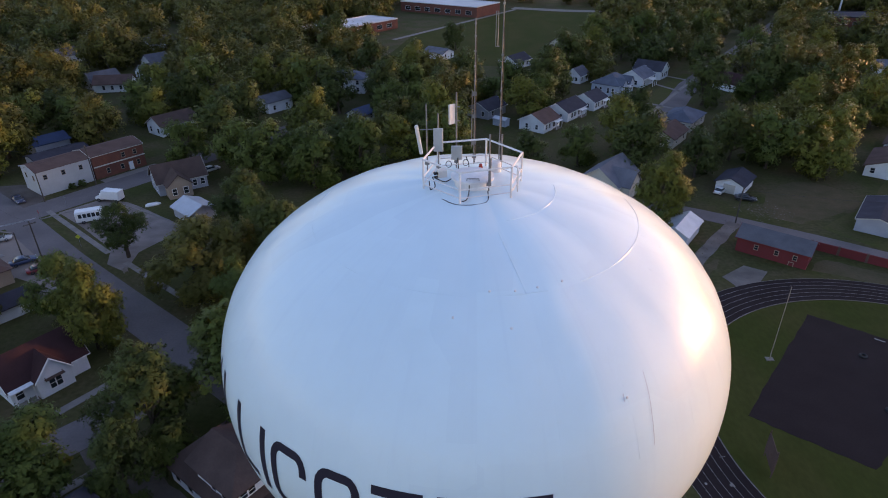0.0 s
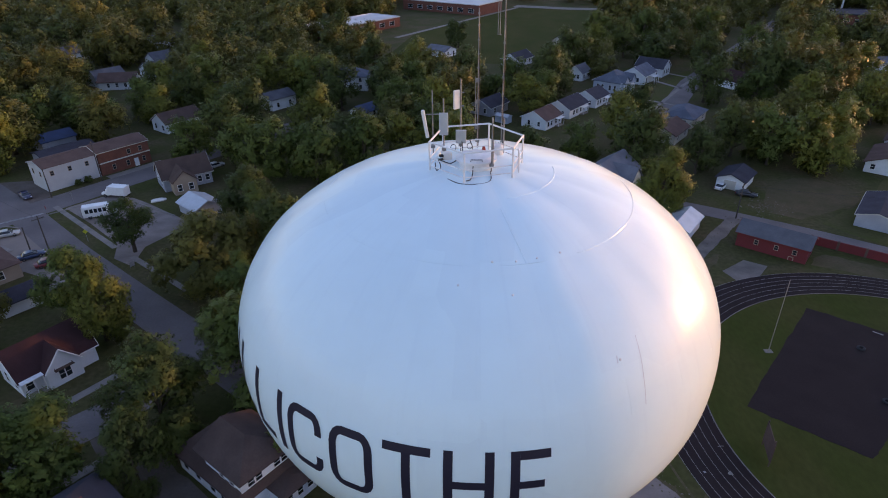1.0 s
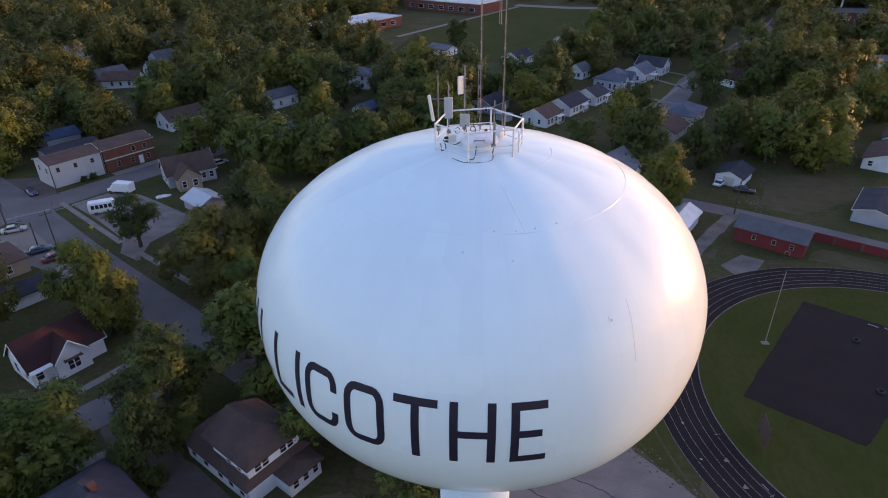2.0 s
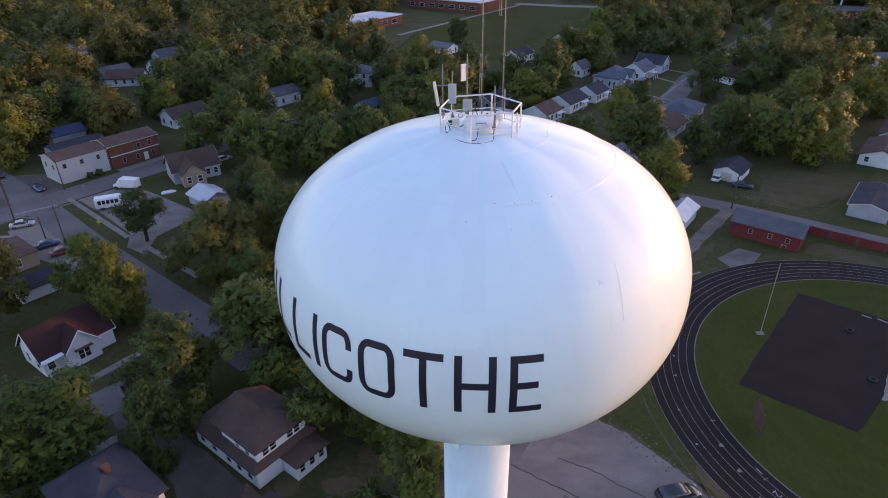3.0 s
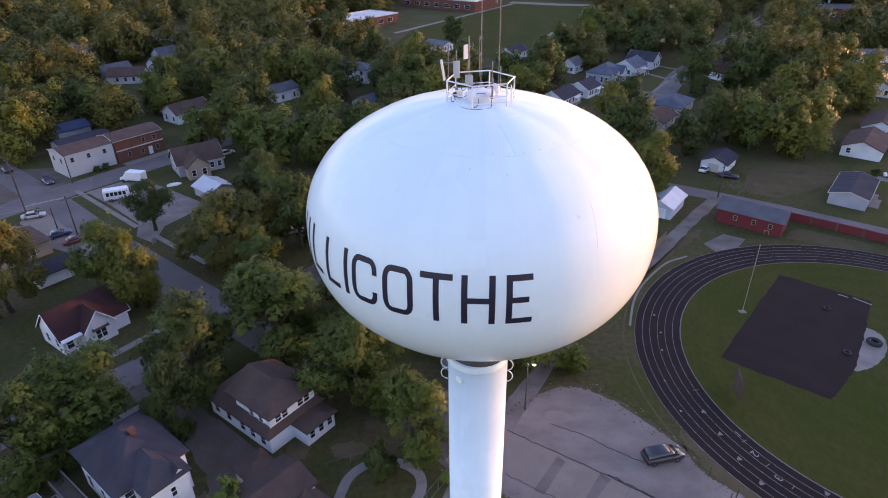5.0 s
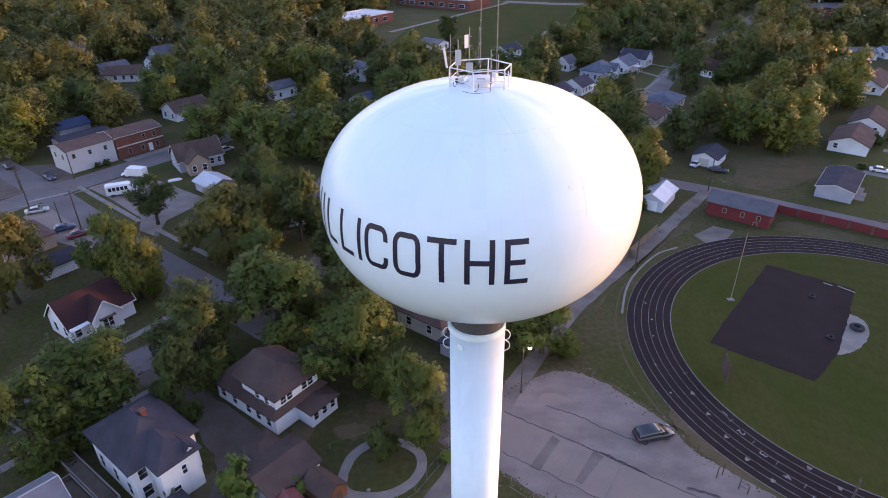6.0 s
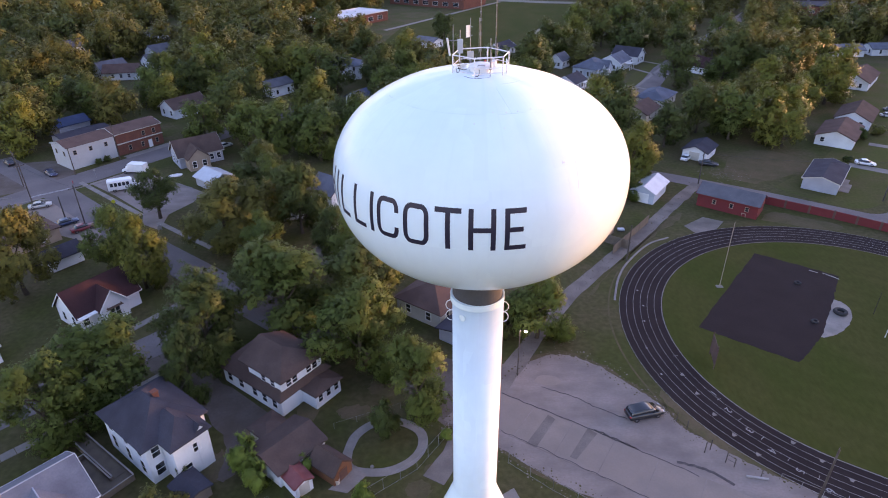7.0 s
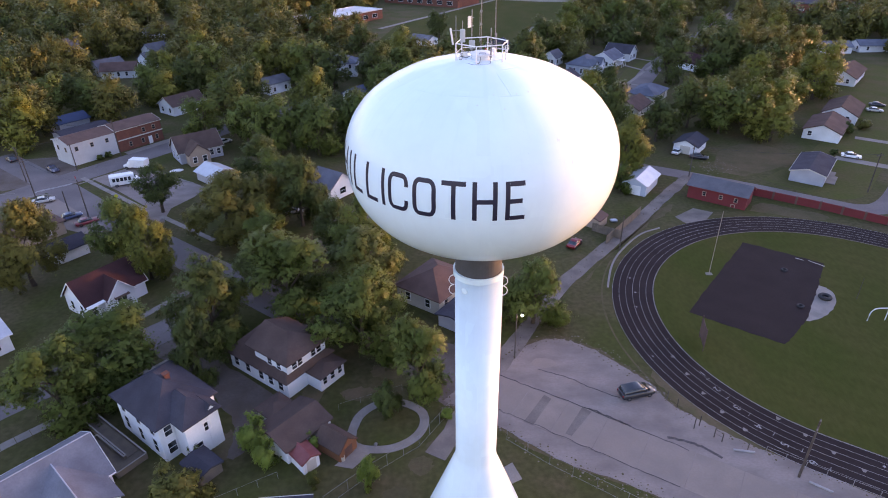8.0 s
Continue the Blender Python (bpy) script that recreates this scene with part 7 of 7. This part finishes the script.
spots = []
tries = 0
while len(spots) < 640 and tries < 40000:
    tries += 1
    y = rnd.uniform(118, 480)
    x = rnd.uniform(-0.82 * y - 30, 0.82 * y + 20)
    r = rnd.uniform(4.8, 8.4)
    if in_field(x, y) or open_ground(x, y) or any(line_gap(x, y, s) < 6.5 for s in STREETS):
        continue
    if any((x - a) ** 2 + (y - b) ** 2 < (q + 0.45 * r) ** 2 for a, b, q in clear):
        continue
    if any((x - a) ** 2 + (y - b) ** 2 < (0.64 * (r + q)) ** 2 for a, b, q in spots):
        continue
    spots.append((x, y, r))
spots.sort(key=lambda s: s[1])
for x, y, r in spots[:200]:
    plant(rnd.choice(MID if y < 200 else FARK), x, y, r / 5.0, rnd.uniform(0, 6.28), "broadleaf tree of the wooded town", "trees of the town", rnd.uniform(0.85, 1.15))
VV, FF, NN, base = [], [], [], 0
kinds = [crown_points(np.random.default_rng(40 + k), 5.0, 9.0, 2.0, 36, 230, 6, 0.8) for k in range(6)]
lean = [crown_points(np.random.default_rng(60 + k), 5.0, 9.0, 2.0, 36, 130, 6, 1.1) for k in range(6)]
# trees past the houses, mostly out of view, added to block the low sun
shade_belt = []
while len(shade_belt) < 300:
    y = rnd.uniform(-40, 330)
    x = rnd.uniform(0.78 * (y + 42) + 22, 0.78 * (y + 42) + 190)
    if x < 75 or (x < 118 and y < 110) or any((x - a) ** 2 + (y - b) ** 2 < 60 for a, b, q in shade_belt) or any((x - a) ** 2 + (y - b) ** 2 < (q + 3) ** 2 for a, b, q in clear):
        continue
    shade_belt.append((x, y, rnd.uniform(5.4, 6.6)))
for i, (x, y, r) in enumerate(spots[200:] + shade_belt):
    v, f, _, soft = (kinds if i < len(spots) - 200 else lean)[rnd.randrange(6)]
    a, s = rnd.uniform(0, 6.28), r / 5.0
    # heights of the added trees decide which treetops the low sun reaches
    tall = rnd.uniform(0.85, 1.15) if i < len(spots) - 200 else (13.6 if y - 0.5 * x < 58 else 11.0) / (11.0 * s) * rnd.uniform(0.95, 1.05)
    turn = np.array([[math.cos(a), math.sin(a), 0], [-math.sin(a), math.cos(a), 0], [0, 0, 1.0]])
    VV.append(v @ turn * np.array([s, s, s * tall]) + np.array([x, y, 0]))
    NN.append(soft @ turn)
    FF.append(f + base)
    base += len(v)
woods = new("far_woods", mesh_from("far_woods", np.concatenate(VV), np.concatenate(FF), LEAF, np.concatenate(NN)))
tagged(woods, "distant wooded canopy of the town, with an added belt that blocks the low sun", "woods", kind="stuff")
